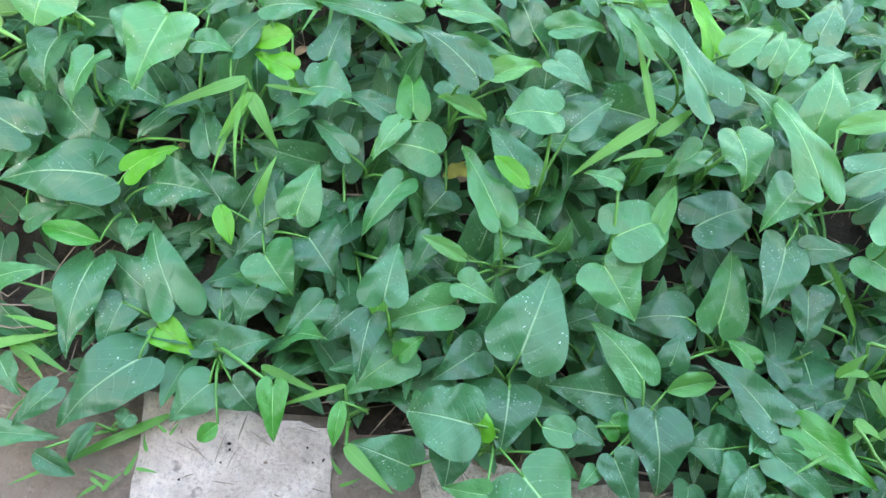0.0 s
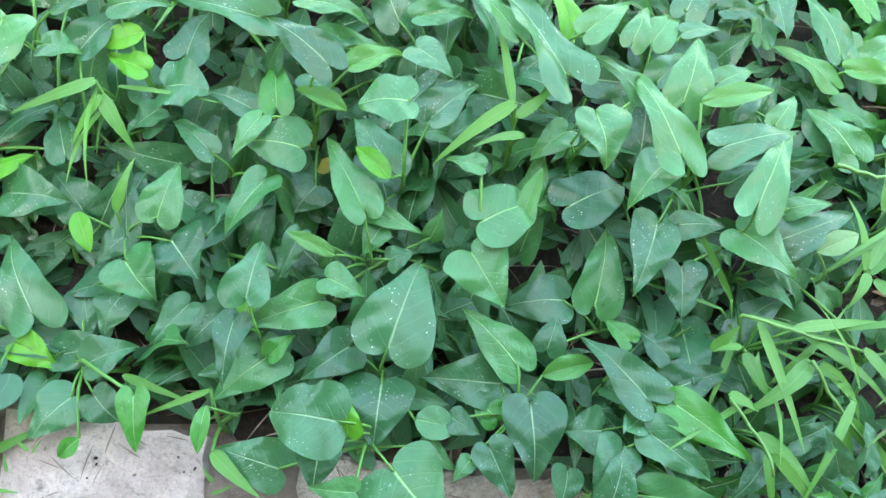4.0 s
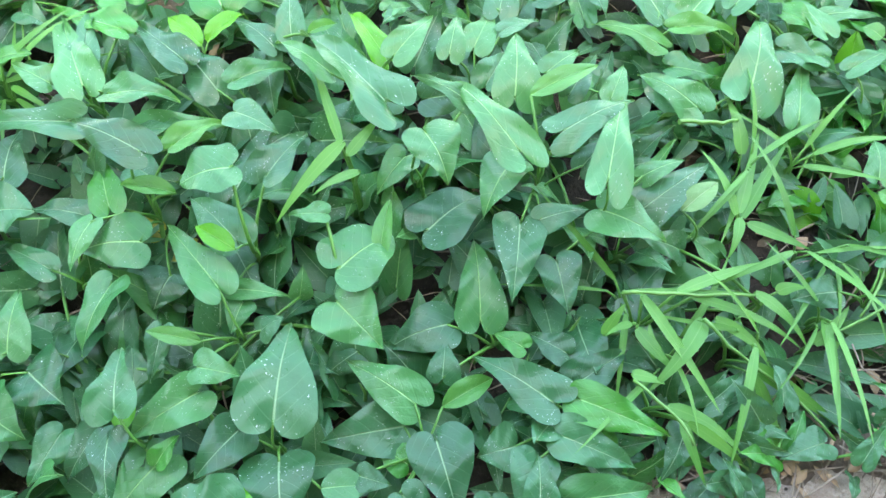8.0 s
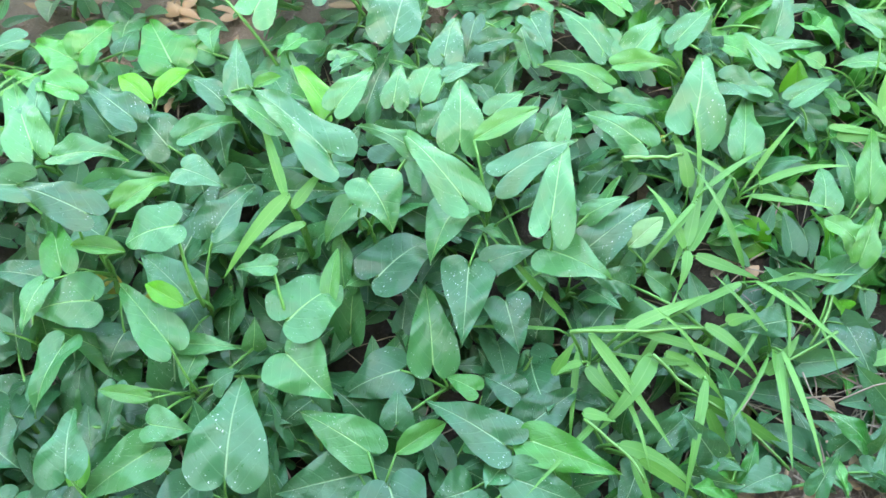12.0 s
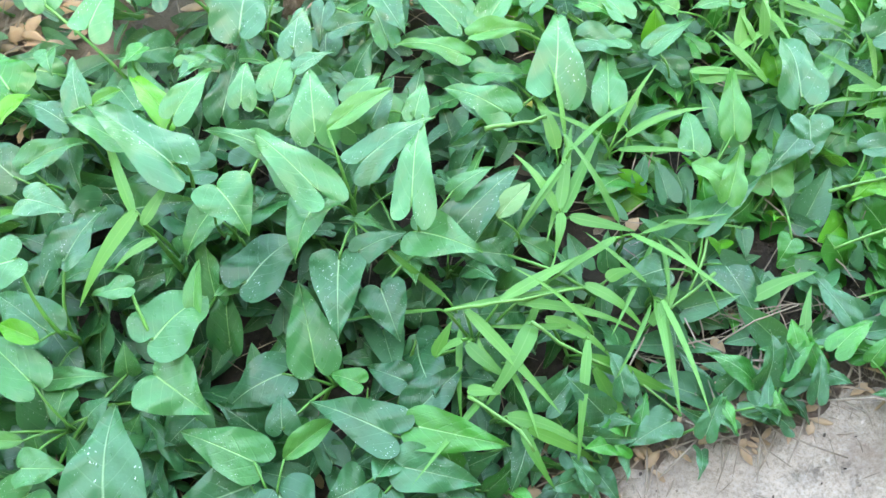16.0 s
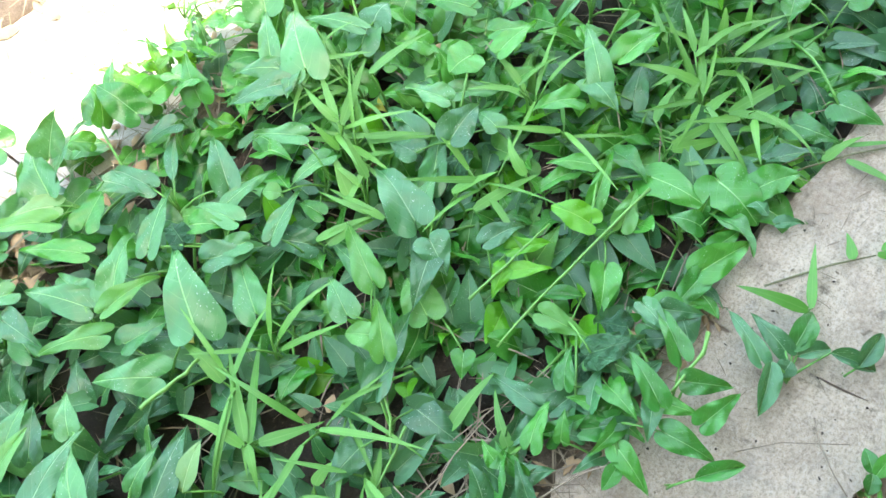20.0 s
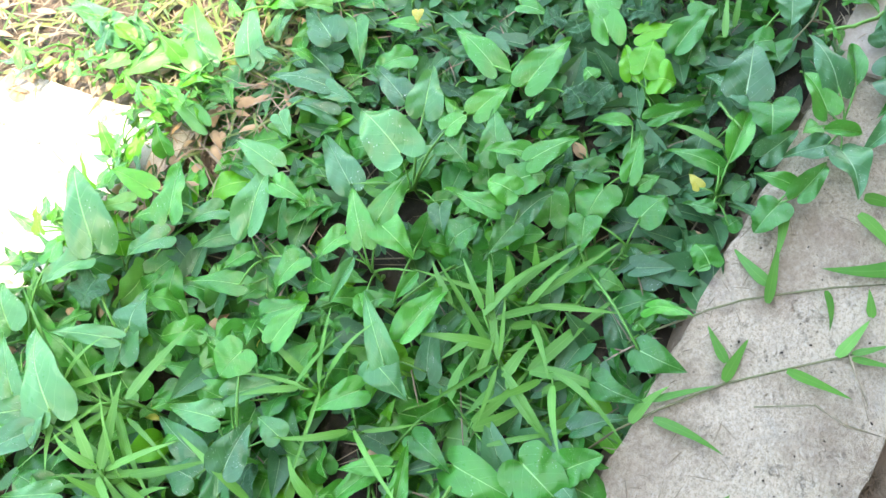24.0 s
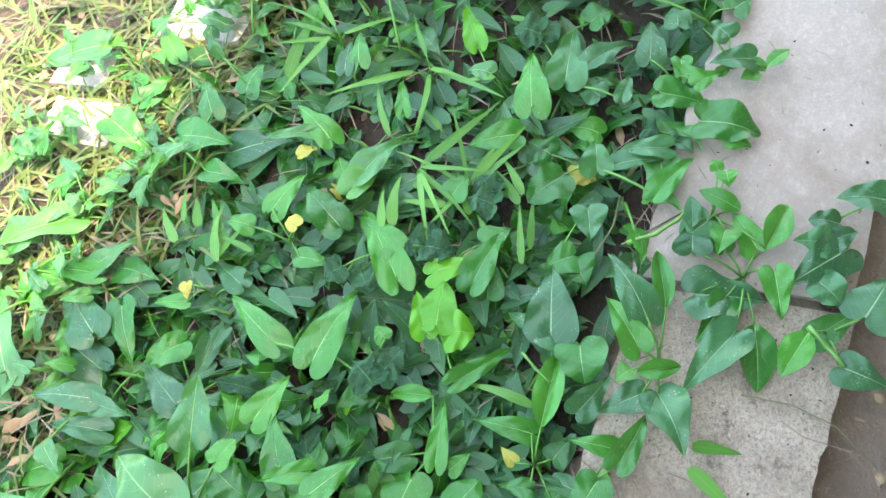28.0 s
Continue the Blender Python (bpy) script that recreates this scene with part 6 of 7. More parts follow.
blade(p, 1.511, -0.045, 0.009, -101, -7, 0.077, 0.0185)
blade(p, 1.534, -0.074, 0.000, -170, -4, 0.133, 0.0207)
blade(p, 1.514, -0.049, 0.008, 135, -4, 0.099, 0.0167)
blade(p, 1.539, 0.019, 0.034, 69, -2, 0.046, 0.0111)
blade(p, 1.582, -0.030, 0.015, -145, -21, 0.071, 0.0134)
blade(p, 1.489, -0.037, 0.010, 60, 1, 0.050, 0.0128)
p = tuft(1.641, -0.018, 0)
blade(p, 1.619, -0.006, 0.028, -120, -4, 0.147, 0.0155)
blade(p, 1.630, -0.011, 0.025, -72, 40, 0.055, 0.0175)
blade(p, 1.674, -0.036, 0.013, -70, 57, 0.053, 0.0120)
p = tuft(1.434, -0.024, 0)
blade(p, 1.438, -0.025, 0.007, -121, -5, 0.114, 0.0143)
blade(p, 1.430, -0.029, 0.006, -139, -6, 0.097, 0.0179)
blade(p, 1.415, -0.054, 0.004, -147, -6, 0.143, 0.0080)
blade(p, 1.455, 0.013, 0.018, -83, 12, 0.073, 0.0144)
p = tuft(1.484, -0.109, 0)
blade(p, 1.455, -0.117, 0.000, -128, -7, 0.078, 0.0163)
blade(p, 1.513, -0.101, 0.000, -142, -8, 0.071, 0.0149)
p = tuft(1.577, 0.058, 0)
blade(p, 1.577, 0.058, 0.044, -41, 10, 0.073, 0.0113)
p = tuft(1.186, 0.187, 0)
blade(p, 1.182, 0.166, 0.043, -115, -0, 0.113, 0.0163)
blade(p, 1.190, 0.209, 0.043, -126, 10, 0.073, 0.0198)
p = tuft(1.264, 0.129, 0)
blade(p, 1.264, 0.129, 0.048, -24, 10, 0.064, 0.0166)
p = tuft(1.396, 0.215, 0)
blade(p, 1.396, 0.215, 0.051, -109, -4, 0.094, 0.0080)
p = tuft(1.282, -0.292, 0)
blade(p, 1.285, -0.293, 0.022, -71, -4, 0.100, 0.0133)
blade(p, 1.279, -0.290, 0.022, 7, 5, 0.095, 0.0183)
p = tuft(1.966, -0.233, 0)
blade(p, 1.966, -0.233, 0.013, -14, -2, 0.108, 0.0156)
p = tuft(1.754, -0.351, 0)
blade(p, 1.767, -0.350, 0.015, -22, -12, 0.076, 0.0199)
blade(p, 1.741, -0.353, 0.011, -84, 7, 0.097, 0.0161)
p = tuft(1.896, -0.336, 0)
blade(p, 1.896, -0.336, 0.025, 109, -1, 0.092, 0.0170)
p = tuft(1.935, -0.444, 1)
blade(p, 1.950, -0.445, 0.010, -174, 0, 0.064, 0.0178)
blade(p, 1.920, -0.443, 0.010, 151, 0, 0.089, 0.0215)
p = tuft(1.864, -0.526, 1)
blade(p, 1.864, -0.526, 0.010, 36, 0, 0.121, 0.0252)
p = tuft(1.702, -0.468, 1)
blade(p, 1.697, -0.456, 0.010, -117, 0, 0.075, 0.0161)
blade(p, 1.708, -0.474, 0.010, -149, 0, 0.053, 0.0108)
blade(p, 1.701, -0.475, 0.010, -171, 0, 0.057, 0.0108)
p = tuft(1.655, -0.399, 1)
blade(p, 1.655, -0.399, 0.010, 176, 0, 0.087, 0.0148)
p = tuft(1.625, -0.324, 1)
blade(p, 1.612, -0.325, 0.010, -101, 0, 0.072, 0.0170)
blade(p, 1.638, -0.322, 0.010, -47, 0, 0.057, 0.0155)
p = tuft(1.531, -0.239, 1)
blade(p, 1.529, -0.252, 0.010, 180, 0, 0.096, 0.0148)
blade(p, 1.551, -0.241, 0.010, -145, 0, 0.091, 0.0116)
blade(p, 1.513, -0.225, 0.010, -102, 0, 0.071, 0.0164)
p = tuft(1.402, -0.333, 1)
blade(p, 1.416, -0.345, 0.010, -108, 0, 0.059, 0.0145)
blade(p, 1.408, -0.340, 0.010, -163, 0, 0.054, 0.0113)
blade(p, 1.384, -0.314, 0.010, -73, 0, 0.042, 0.0144)
p = tuft(1.442, -0.540, 1)
blade(p, 1.442, -0.540, 0.010, -79, 0, 0.070, 0.0127)
p = tuft(2.122, 0.272, 0)
blade(p, 2.106, 0.285, 0.015, -69, -0, 0.101, 0.0177)
blade(p, 2.112, 0.288, 0.015, -116, -0, 0.068, 0.0158)
blade(p, 2.131, 0.233, 0.015, -19, -0, 0.076, 0.0098)
blade(p, 2.137, 0.284, 0.015, -66, -0, 0.087, 0.0167)
p = tuft(2.152, 0.353, 0)
blade(p, 2.129, 0.363, 0.015, -46, -0, 0.069, 0.0162)
blade(p, 2.166, 0.362, 0.015, -73, -0, 0.061, 0.0103)
blade(p, 2.160, 0.335, 0.015, -67, -0, 0.052, 0.0152)
p = tuft(2.276, -0.164, 0)
blade(p, 2.263, -0.167, 0.015, -57, 0, 0.072, 0.0158)
blade(p, 2.279, -0.170, 0.015, -63, 0, 0.072, 0.0138)
blade(p, 2.286, -0.156, 0.015, 30, -0, 0.041, 0.0087)
p = tuft(2.185, -0.171, 0)
blade(p, 2.168, -0.186, 0.015, -78, 0, 0.097, 0.0113)
blade(p, 2.193, -0.133, 0.015, -67, 0, 0.055, 0.0115)
blade(p, 2.194, -0.195, 0.015, -77, 0, 0.088, 0.0118)
p = tuft(2.262, -0.060, 0)
blade(p, 2.248, -0.055, 0.015, 4, 0, 0.070, 0.0138)
blade(p, 2.274, 0.002, 0.015, -170, -0, 0.054, 0.0124)
blade(p, 2.236, -0.095, 0.015, -64, 0, 0.081, 0.0138)
blade(p, 2.293, -0.093, 0.015, 43, -0, 0.041, 0.0088)
p = tuft(2.199, 0.027, 0)
blade(p, 2.197, 0.035, 0.015, -75, -0, 0.069, 0.0155)
blade(p, 2.202, 0.019, 0.015, -72, 0, 0.089, 0.0191)
p = tuft(1.778, -0.456, 1)
blade(p, 1.787, -0.424, 0.010, 118, 0, 0.059, 0.0135)
blade(p, 1.768, -0.487, 0.010, -81, 0, 0.042, 0.0136)
p = tuft(2.449, 0.260, 0)
blade(p, 2.449, 0.260, 0.015, -91, 0, 0.141, 0.0222)
p = tuft(2.356, 0.058, 0)
blade(p, 2.356, 0.058, 0.015, -59, 0, 0.106, 0.0111)
p = tuft(2.376, -0.023, 0)
blade(p, 2.376, -0.023, 0.015, -43, 0, 0.055, 0.0110)
p = tuft(2.602, -0.101, 0)
blade(p, 2.602, -0.101, 0.015, 166, 0, 0.091, 0.0100)
p = tuft(2.483, -0.092, 0)
blade(p, 2.483, -0.092, 0.015, 27, 0, 0.058, 0.0132)
p = tuft(2.217, -0.335, 0)
blade(p, 2.217, -0.335, 0.015, -89, 0, 0.036, 0.0101)
p = tuft(-0.165, 0.158, 0)
blade(p, -0.165, 0.158, 0.055, -109, 4, 0.084, 0.0109)
p = tuft(-0.067, 0.102, 0)
blade(p, -0.068, 0.136, 0.060, 105, -10, 0.090, 0.0080)
blade(p, -0.065, 0.069, 0.055, -137, 9, 0.076, 0.0172)
p = tuft(-0.288, 0.078, 1)
blade(p, -0.278, 0.107, 0.010, 116, -0, 0.194, 0.0116)
blade(p, -0.309, 0.046, 0.010, -97, 0, 0.026, 0.0044)
blade(p, -0.299, 0.065, 0.010, 25, -0, 0.021, 0.0044)
blade(p, -0.275, 0.084, 0.010, -35, 0, 0.020, 0.0043)
blade(p, -0.279, 0.087, 0.010, 54, 0, 0.022, 0.0044)
p = tuft(-0.342, 0.031, 1)
blade(p, -0.321, 0.039, 0.010, -32, 0, 0.030, 0.0059)
blade(p, -0.333, 0.033, 0.010, 70, 0, 0.036, 0.0051)
blade(p, -0.344, 0.021, 0.010, -32, 0, 0.029, 0.0052)
blade(p, -0.351, 0.027, 0.010, 118, 0, 0.026, 0.0052)
blade(p, -0.359, 0.036, 0.010, -126, 0, 0.026, 0.0045)
p = tuft(-0.073, 0.034, 1)
blade(p, -0.074, 0.027, 0.010, -76, 0, 0.027, 0.0042)
blade(p, -0.072, 0.040, 0.010, 47, 0, 0.023, 0.0056)


def spray(x, y, top, count):
    """A clump of broad grass whose blades arch out just under or over the leaves."""
    p = tuft(x, y, 0)
    for _ in range(count):
        a = rng_leaf.uniform(0, 360)
        long = rng_leaf.uniform(0.08, 0.16)
        out = rng_leaf.uniform(0.0, 0.03)
        blade(p, x - math.sin(radians(a)) * out, y + math.cos(radians(a)) * out, max(top * rng_leaf.uniform(0.35, 0.95), 0.0), a, rng_leaf.uniform(-6, 22), long, rng_leaf.uniform(0.006, 0.012))


spray(0.569, 0.198, 0.075, 3)
spray(0.689, 0.097, 0.061, 3)
spray(0.580, 0.104, 0.061, 3)
spray(0.793, 0.095, 0.045, 5)
spray(0.852, 0.170, 0.050, 4)
spray(1.225, 0.183, 0.055, 5)
spray(1.183, 0.413, 0.072, 5)
spray(1.265, 0.514, 0.094, 5)
spray(1.365, 0.118, 0.045, 4)
spray(0.800, 0.309, 0.068, 5)
spray(0.808, 0.182, 0.053, 4)
spray(0.862, 0.299, 0.064, 4)
spray(1.529, -0.031, 0.032, 6)
spray(1.621, -0.040, 0.030, 5)
spray(1.540, -0.106, 0.030, 3)
spray(1.270, 0.450, 0.084, 9)
spray(1.399, 0.189, 0.050, 6)
spray(1.192, 0.384, 0.068, 8)
spray(2.302, -0.001, 0.030, 7)
spray(2.282, -0.086, 0.030, 6)
spray(2.539, 0.189, 0.039, 6)
spray(2.489, 0.018, 0.032, 6)
spray(-0.198, 0.501, 0.125, 4)
spray(-0.098, 0.700, 0.121, 10)

# lower and unseen leaves that fill the bed
TOP = len(PLACED)


def canopy(x, y):
    tall = 0.115 - 0.035 * min(max(x, 0), 2.2) + 0.05 * math.exp(-((x + 0.1) ** 2 + (y - 0.6) ** 2) / 0.12)
    edge = min((y - near_edge(x)) / 0.12, 1.0)
    return 0.012 + max(tall, 0.03) * min(max(edge, 0.1), 1.0)


rng = random.Random(5)
CELL = 0.165
for i in range(int(3.7 / CELL)):
    for j in range(int(1.35 / CELL)):
        px = -0.8 + (i + rng.uniform(0.1, 0.9)) * CELL
        py = near_edge(px) + 0.055 + (j + rng.uniform(0.1, 0.9)) * CELL
        if py > far_edge(px) + 0.06 or (px < -0.52 and py < 0.46):
            continue
        if ((px - 0.88) / 0.22) ** 2 + ((py - near_edge(px) - 0.10) / 0.07) ** 2 < 1:
            continue
        top = canopy(px, py)
        p = plant(px, py, top * 0.8)
        for k in range(rng.choice((24, 26, 28)) if px > 0.9 else 18):
            a, r = rng.uniform(0, math.tau), 0.13 * rng.random() ** 0.6
            x, y = px + r * math.cos(a), py + r * math.sin(a)
            size = rng.uniform(0.036, 0.088 if px > 0.9 else 0.10) * (1.1 - 0.13 * max(px, 0))
            turn, lift = math.degrees(a) - 90 + rng.uniform(-50, 50), rng.gauss(14, 20)
            mx, my = x - math.sin(radians(turn)) * size * 0.5, y + math.cos(radians(turn)) * size * 0.5
            if 2 * my - y < near_edge(2 * mx - x) + (0.005 if px > 0.9 else 0.035) or (px > 0.9 and mx < 1.85 and my > far_edge(mx) + 0.075):
                continue
            over = [q[2] for q in PLACED[:TOP] if (mx - q[0]) ** 2 + (my - q[1]) ** 2 < 0.0036]
            high = top * rng.uniform(0.5, 1.0)
            if over:
                high = min(top * rng.uniform(-0.2, 0.42), sum(over) / len(over) - 0.052 - size * 0.3 * rng.random())
            high = max(high, SOIL_Z + 0.012)
            rim = False
            if px > 0.9 and 2 * my - y < near_edge(2 * mx - x) + 0.055:
                high, lift, rim = max(high, 0.016), max(lift, 0) * 0.5, True
            tone = rng.choice("bcdbbdbchb" if px > 1.85 else "bhbhhbhhbhly" if px > 0.9 else "ddddddgddgd" if px > -0.3 else "dddddddddg")
            if rim:
                tone = rng.choice("bhd")
            elif rng.random() < 0.004:
                tone = "w"
                high *= 0.4
                size *= 0.6
            leaf(p, x, y, high, turn, lift, size, size * (rng.uniform(0.55, 0.85) if px > 0.9 else rng.uniform(0.5, 0.75)), tone, roll=rng.gauss(0, 24), stalk=k % 6 == 0)

# low sprigs where the bed spills over the kerb's edge
for i in range(14):
    px = 0.44 + 0.72 * (i + rng.random()) / 14
    py = near_edge(px) + rng.uniform(0.045, 0.095)
    p = plant(px, py, 0.03, "small water spinach sprig at the kerb's edge")
    for k in range(6):
        a, size = rng.uniform(0, 360), rng.uniform(0.035, 0.065)
        leaf(p, px + rng.uniform(-0.045, 0.045), py + rng.uniform(-0.03, 0.04), rng.uniform(0.014, 0.04), a, rng.gauss(6, 12), size, size * rng.uniform(0.4, 0.7), rng.choice("ddbdhd"), roll=rng.gauss(0, 20), stalk=k % 3 == 0)

# small leaves low down, too many to count
LOW_LEAF = ((0, 0.40), (0.08, 0.475), (0.2, 0.5), (0.35, 0.46), (0.5, 0.385), (0.66, 0.28), (0.82, 0.165), (0.93, 0.07), (1, 0.0))
UNDER = leaf_material("low_leaf", (0.016, 0.082, 0.038), (0.05, 0.19, 0.07), (0.26, 0.46, 0.2), 0.45, 0.8, 0.22, 0.0, True)
verts, faces, loops_uv = [], [], []
for _ in range(2700):
    x = rng.uniform(-0.8, 2.85)
    y = rng.uniform(near_edge(x) + 0.05, far_edge(x) + 0.04)
    if (x < -0.52 and y < 0.46) or rng.random() < 0.3:
        continue
    size = rng.uniform(0.035, 0.075)
    wide = size * rng.uniform(0.5, 0.75)
    q = Euler((rng.gauss(0.2, 0.3), rng.gauss(0, 0.35), rng.uniform(0, 6.3))).to_matrix()
    c = Vector((x, y, SOIL_Z + 0.01 + (canopy(x, y) - SOIL_Z) * rng.uniform(0.0, 0.32)))
    first = len(verts)
    grid = []
    for i in range(7):
        v = i / 6
        half = profile(v, LOW_LEAF)
        for s in (-1, -0.5, 0, 0.5, 1):
            back = 0.2 * math.sin(abs(s) * 1.9) * (1 - v) ** 2
            verts.append(c + q @ Vector((s * half * wide, (v - back) * size, (0.3 * abs(s) * half - 0.15 * v * v) * size)))
            grid.append((0.5 + s * half, v))
    for i in range(6):
        for j in range(4):
            quad = (i * 5 + j, i * 5 + j + 1, i * 5 + j + 6, i * 5 + j + 5)
            faces.append([first + k for k in quad])
            loops_uv += [grid[k] for k in quad]
data = bpy.data.meshes.new("undergrowth")
data.from_pydata(verts, [], faces)
layer = data.uv_layers.new(name="UVMap")
layer.data.foreach_set("uv", [c for pair in loops_uv for c in pair])
data.polygons.foreach_set("use_smooth", [True] * len(data.polygons))
data.materials.append(UNDER)
tagged(new("undergrowth", data), "small low leaves under the taller plants", "foliage", kind="stuff")

# ---- litter under the plants and beyond them ----
def litter(name, count, place, material, label, length, width, seed):
    """Straw or dead leaves too many to count, joined into one."""
    r = random.Random(seed)
    bm = bmesh.new()
    for _ in range(count):
        x, y, z = place(r)
        a, long, wide = r.uniform(0, math.tau), r.uniform(*length), r.uniform(*width)
        d, n = Vector((math.cos(a), math.sin(a), r.uniform(-0.15, 0.15))) * long / 2, Vector((-math.sin(a), math.cos(a), r.uniform(-0.5, 0.5))) * wide / 2
        c, bend = Vector((x, y, z)), Vector((0, 0, r.uniform(0.0, 0.18) * long))
        row = [(c - d, 0.25), (c - d * 0.4 + bend * 0.8, 1.0), (c + d * 0.3 + bend, 0.9), (c + d, 0.12)]
        pts = [(bm.verts.new(q - n * k), bm.verts.new(q + Vector((0, 0, wide * 0.3)) * k), bm.verts.new(q + n * k)) for q, k in row]
        for lo, hi in zip(pts, pts[1:]):
            for m in range(2):
                bm.faces.new((lo[m], lo[m + 1], hi[m + 1], hi[m])).smooth = True
    ob = new(name, mesh_of(name, bm, material))
    return tagged(ob, label, "litter", kind="stuff")


def in_bed(r):
    x = r.uniform(-0.8, 2.8)
    return x, r.uniform(near_edge(x), far_edge(x)), SOIL_Z + r.uniform(0.004, 0.03)


def beyond(r):
    x = r.uniform(1.74, 3.4)
    return x, r.uniform(far_edge(x) - 0.08, far_edge(x) + 0.75), SOIL_Z + r.uniform(0.028, 0.045)


def kerb_side(r):
    x = r.uniform(-0.6, 2.4)
    return x, near_edge(x) + r.triangular(-0.09, 0.09, 0.03), r.uniform(0.002, 0.006)


litter("straw", 1500, in_bed, TWIG, "dry brown straw and twigs on the soil", (0.03, 0.13), (0.0012, 0.003), 1)
def bare_patch(r):
    x = r.triangular(0.6, 1.2, 0.9)
    return x, near_edge(x) + r.triangular(-0.03, 0.22, 0.09), r.uniform(-0.035, -0.012)


litter("straw", 170, bare_patch, TWIG, "dry grey-brown stalks matted on the bare soil", (0.03, 0.14), (0.0012, 0.003), 19)
def bank(r):
    x = r.uniform(0.5, 1.25)
    return x, near_edge(x) + r.triangular(0.0, 0.10, 0.055), r.uniform(0.0, 0.006)


litter("straw", 150, bank, TWIG, "dry stalks on the soil bank beside the kerb", (0.02, 0.09), (0.0012, 0.0028), 21)
litter("dead_leaves", 110, bank, DEAD, "dry brown leaf bits on the soil bank beside the kerb", (0.008, 0.03), (0.004, 0.012), 22)
litter("dead_leaves", 60, bare_patch, DEAD, "dry brown leaf bits on the bare soil", (0.012, 0.04), (0.005, 0.014), 20)
litter("straw", 190, kerb_side, TWIG, "dry straw along the kerb edge", (0.008, 0.04), (0.001, 0.0022), 2)
def past_path(r):
    x = r.uniform(-0.6, 2.0)
    return x, 1.30 - 0.2 * x + r.random() ** 1.5 * 0.7, SOIL_Z + r.uniform(0.03, 0.05)


def path_gap(r):
    x = r.uniform(0.0, 0.72)
    return x, 0.93 - 0.2 * x + r.random() * 0.5, SOIL_Z + r.uniform(0.022, 0.04)


litter("dead_leaves", 330, path_gap, DEAD, "fallen dry brown leaves between the path slabs", (0.02, 0.06), (0.008, 0.022), 8)
litter("straw", 300, path_gap, TWIG, "sun-bleached straw between the path slabs", (0.03, 0.12), (0.0015, 0.004), 9)
def bed_rim(r):
    x = r.uniform(0.45, 1.9)
    return x, far_edge(x) + r.triangular(-0.10, 0.12, 0.0), r.uniform(-0.008, 0.0)


litter("dead_leaves", 110, bed_rim, DEAD, "fallen dry brown leaves along the sunlit rim", (0.02, 0.055), (0.008, 0.02), 17)
litter("straw", 320, bed_rim, TWIG, "sun-bleached straw along the sunlit rim", (0.03, 0.11), (0.0012, 0.003), 18)
litter("straw", 500, past_path, TWIG, "sun-bleached straw beside the path", (0.03, 0.12), (0.0015, 0.004), 6)
litter("dead_leaves", 500, past_path, DEAD, "fallen dry brown leaves beside the path", (0.02, 0.06), (0.008, 0.022), 7)
def on_kerb(r):
    x = r.uniform(-0.3, 2.7)
    return x, r.uniform(-0.20, 0.06) - 0.2 * x, r.uniform(0.002, 0.005)


def past_kerb(r):
    x = r.uniform(-0.3, 3.0)
    return x, -0.215 - r.random() ** 1.3 * 0.3 - 0.2 * x, SOIL_Z + r.uniform(0.006, 0.012)


def on_path(r):
    x = r.uniform(0.66, 1.74)
    return x, r.uniform(0.96, 1.36) - 0.2 * x, r.uniform(-0.007, -0.002)


litter("crumbs", 260, on_path, DEAD, "brown leaf bits lying on the sunlit path", (0.004, 0.018), (0.002, 0.009), 15)
litter("straw", 110, on_path, RUNNER, "thin dry sprigs lying on the sunlit path", (0.02, 0.09), (0.0012, 0.003), 16)
litter("crumbs", 170, on_kerb, TWIG, "brown crumbs and leaf bits lying on the kerb", (0.002, 0.008), (0.0012, 0.004), 10)
litter("crumbs", 170, on_kerb, SOIL, "dark soil crumbs lying on the kerb", (0.002, 0.006), (0.0015, 0.004), 11)
litter("straw", 40, on_kerb, TWIG, "short bits of dry straw on the kerb", (0.01, 0.04), (0.0008, 0.0016), 12)
litter("dead_leaves", 120, past_kerb, DEAD, "dry leaf bits on the earth beside the kerb", (0.008, 0.03), (0.004, 0.012), 13)
litter("straw", 160, past_kerb, TWIG, "dry straw on the earth beside the kerb", (0.02, 0.07), (0.001, 0.002), 14)
litter("straw", 1600, beyond, TWIG, "sun-bleached straw on the soil", (0.03, 0.12), (0.0015, 0.004), 3)
litter("dead_leaves", 480, beyond, DEAD, "fallen dry brown leaves on the soil", (0.015, 0.045), (0.006, 0.018), 4)
litter("dead_leaves", 160, in_bed, DEAD, "fallen dry brown leaves under the plants", (0.02, 0.05), (0.006, 0.018), 5)

def on_slab(x, y):
    return x < 1.81 and 0.955 < y + 0.2 * x < 1.4


# short thin grass in the sun, too much to count
verts, faces, loops_uv = [], [], []
for _ in range(3600):
    x = 1.62 + rng.random() ** 0.8 * 1.6
    y = far_edge(x) + rng.triangular(-0.12, 0.6, 0.08)
    if on_slab(x, y):
        continue
    a, long, wide = rng.uniform(0, math.tau), rng.uniform(0.04, 0.13), rng.uniform(0.0025, 0.0055)
    up = rng.uniform(0.15, 1.1)
    out, side = Vector((math.cos(a), math.sin(a), 0)), Vector((-math.sin(a), math.cos(a), 0.3 * rng.uniform(-1, 1)))
    n = len(verts)
    for i in range(6):
        v = i / 5
        at = Vector((x, y, SOIL_Z + 0.02)) + out * long * (math.cos(up) * v + 0.25 * v * v) + Vector((0, 0, long * (math.sin(up) * v - 0.35 * v * v)))
        w = wide * (1 - v) ** 0.6 + 0.0002
        verts += [at - side * w, at + side * w]
        if i:
            faces.append((n + 2 * i - 2, n + 2 * i - 1, n + 2 * i + 1, n + 2 * i))
            loops_uv += [(0, v - 0.2), (1, v - 0.2), (1, v), (0, v)]
data = bpy.data.meshes.new("weed_grass")
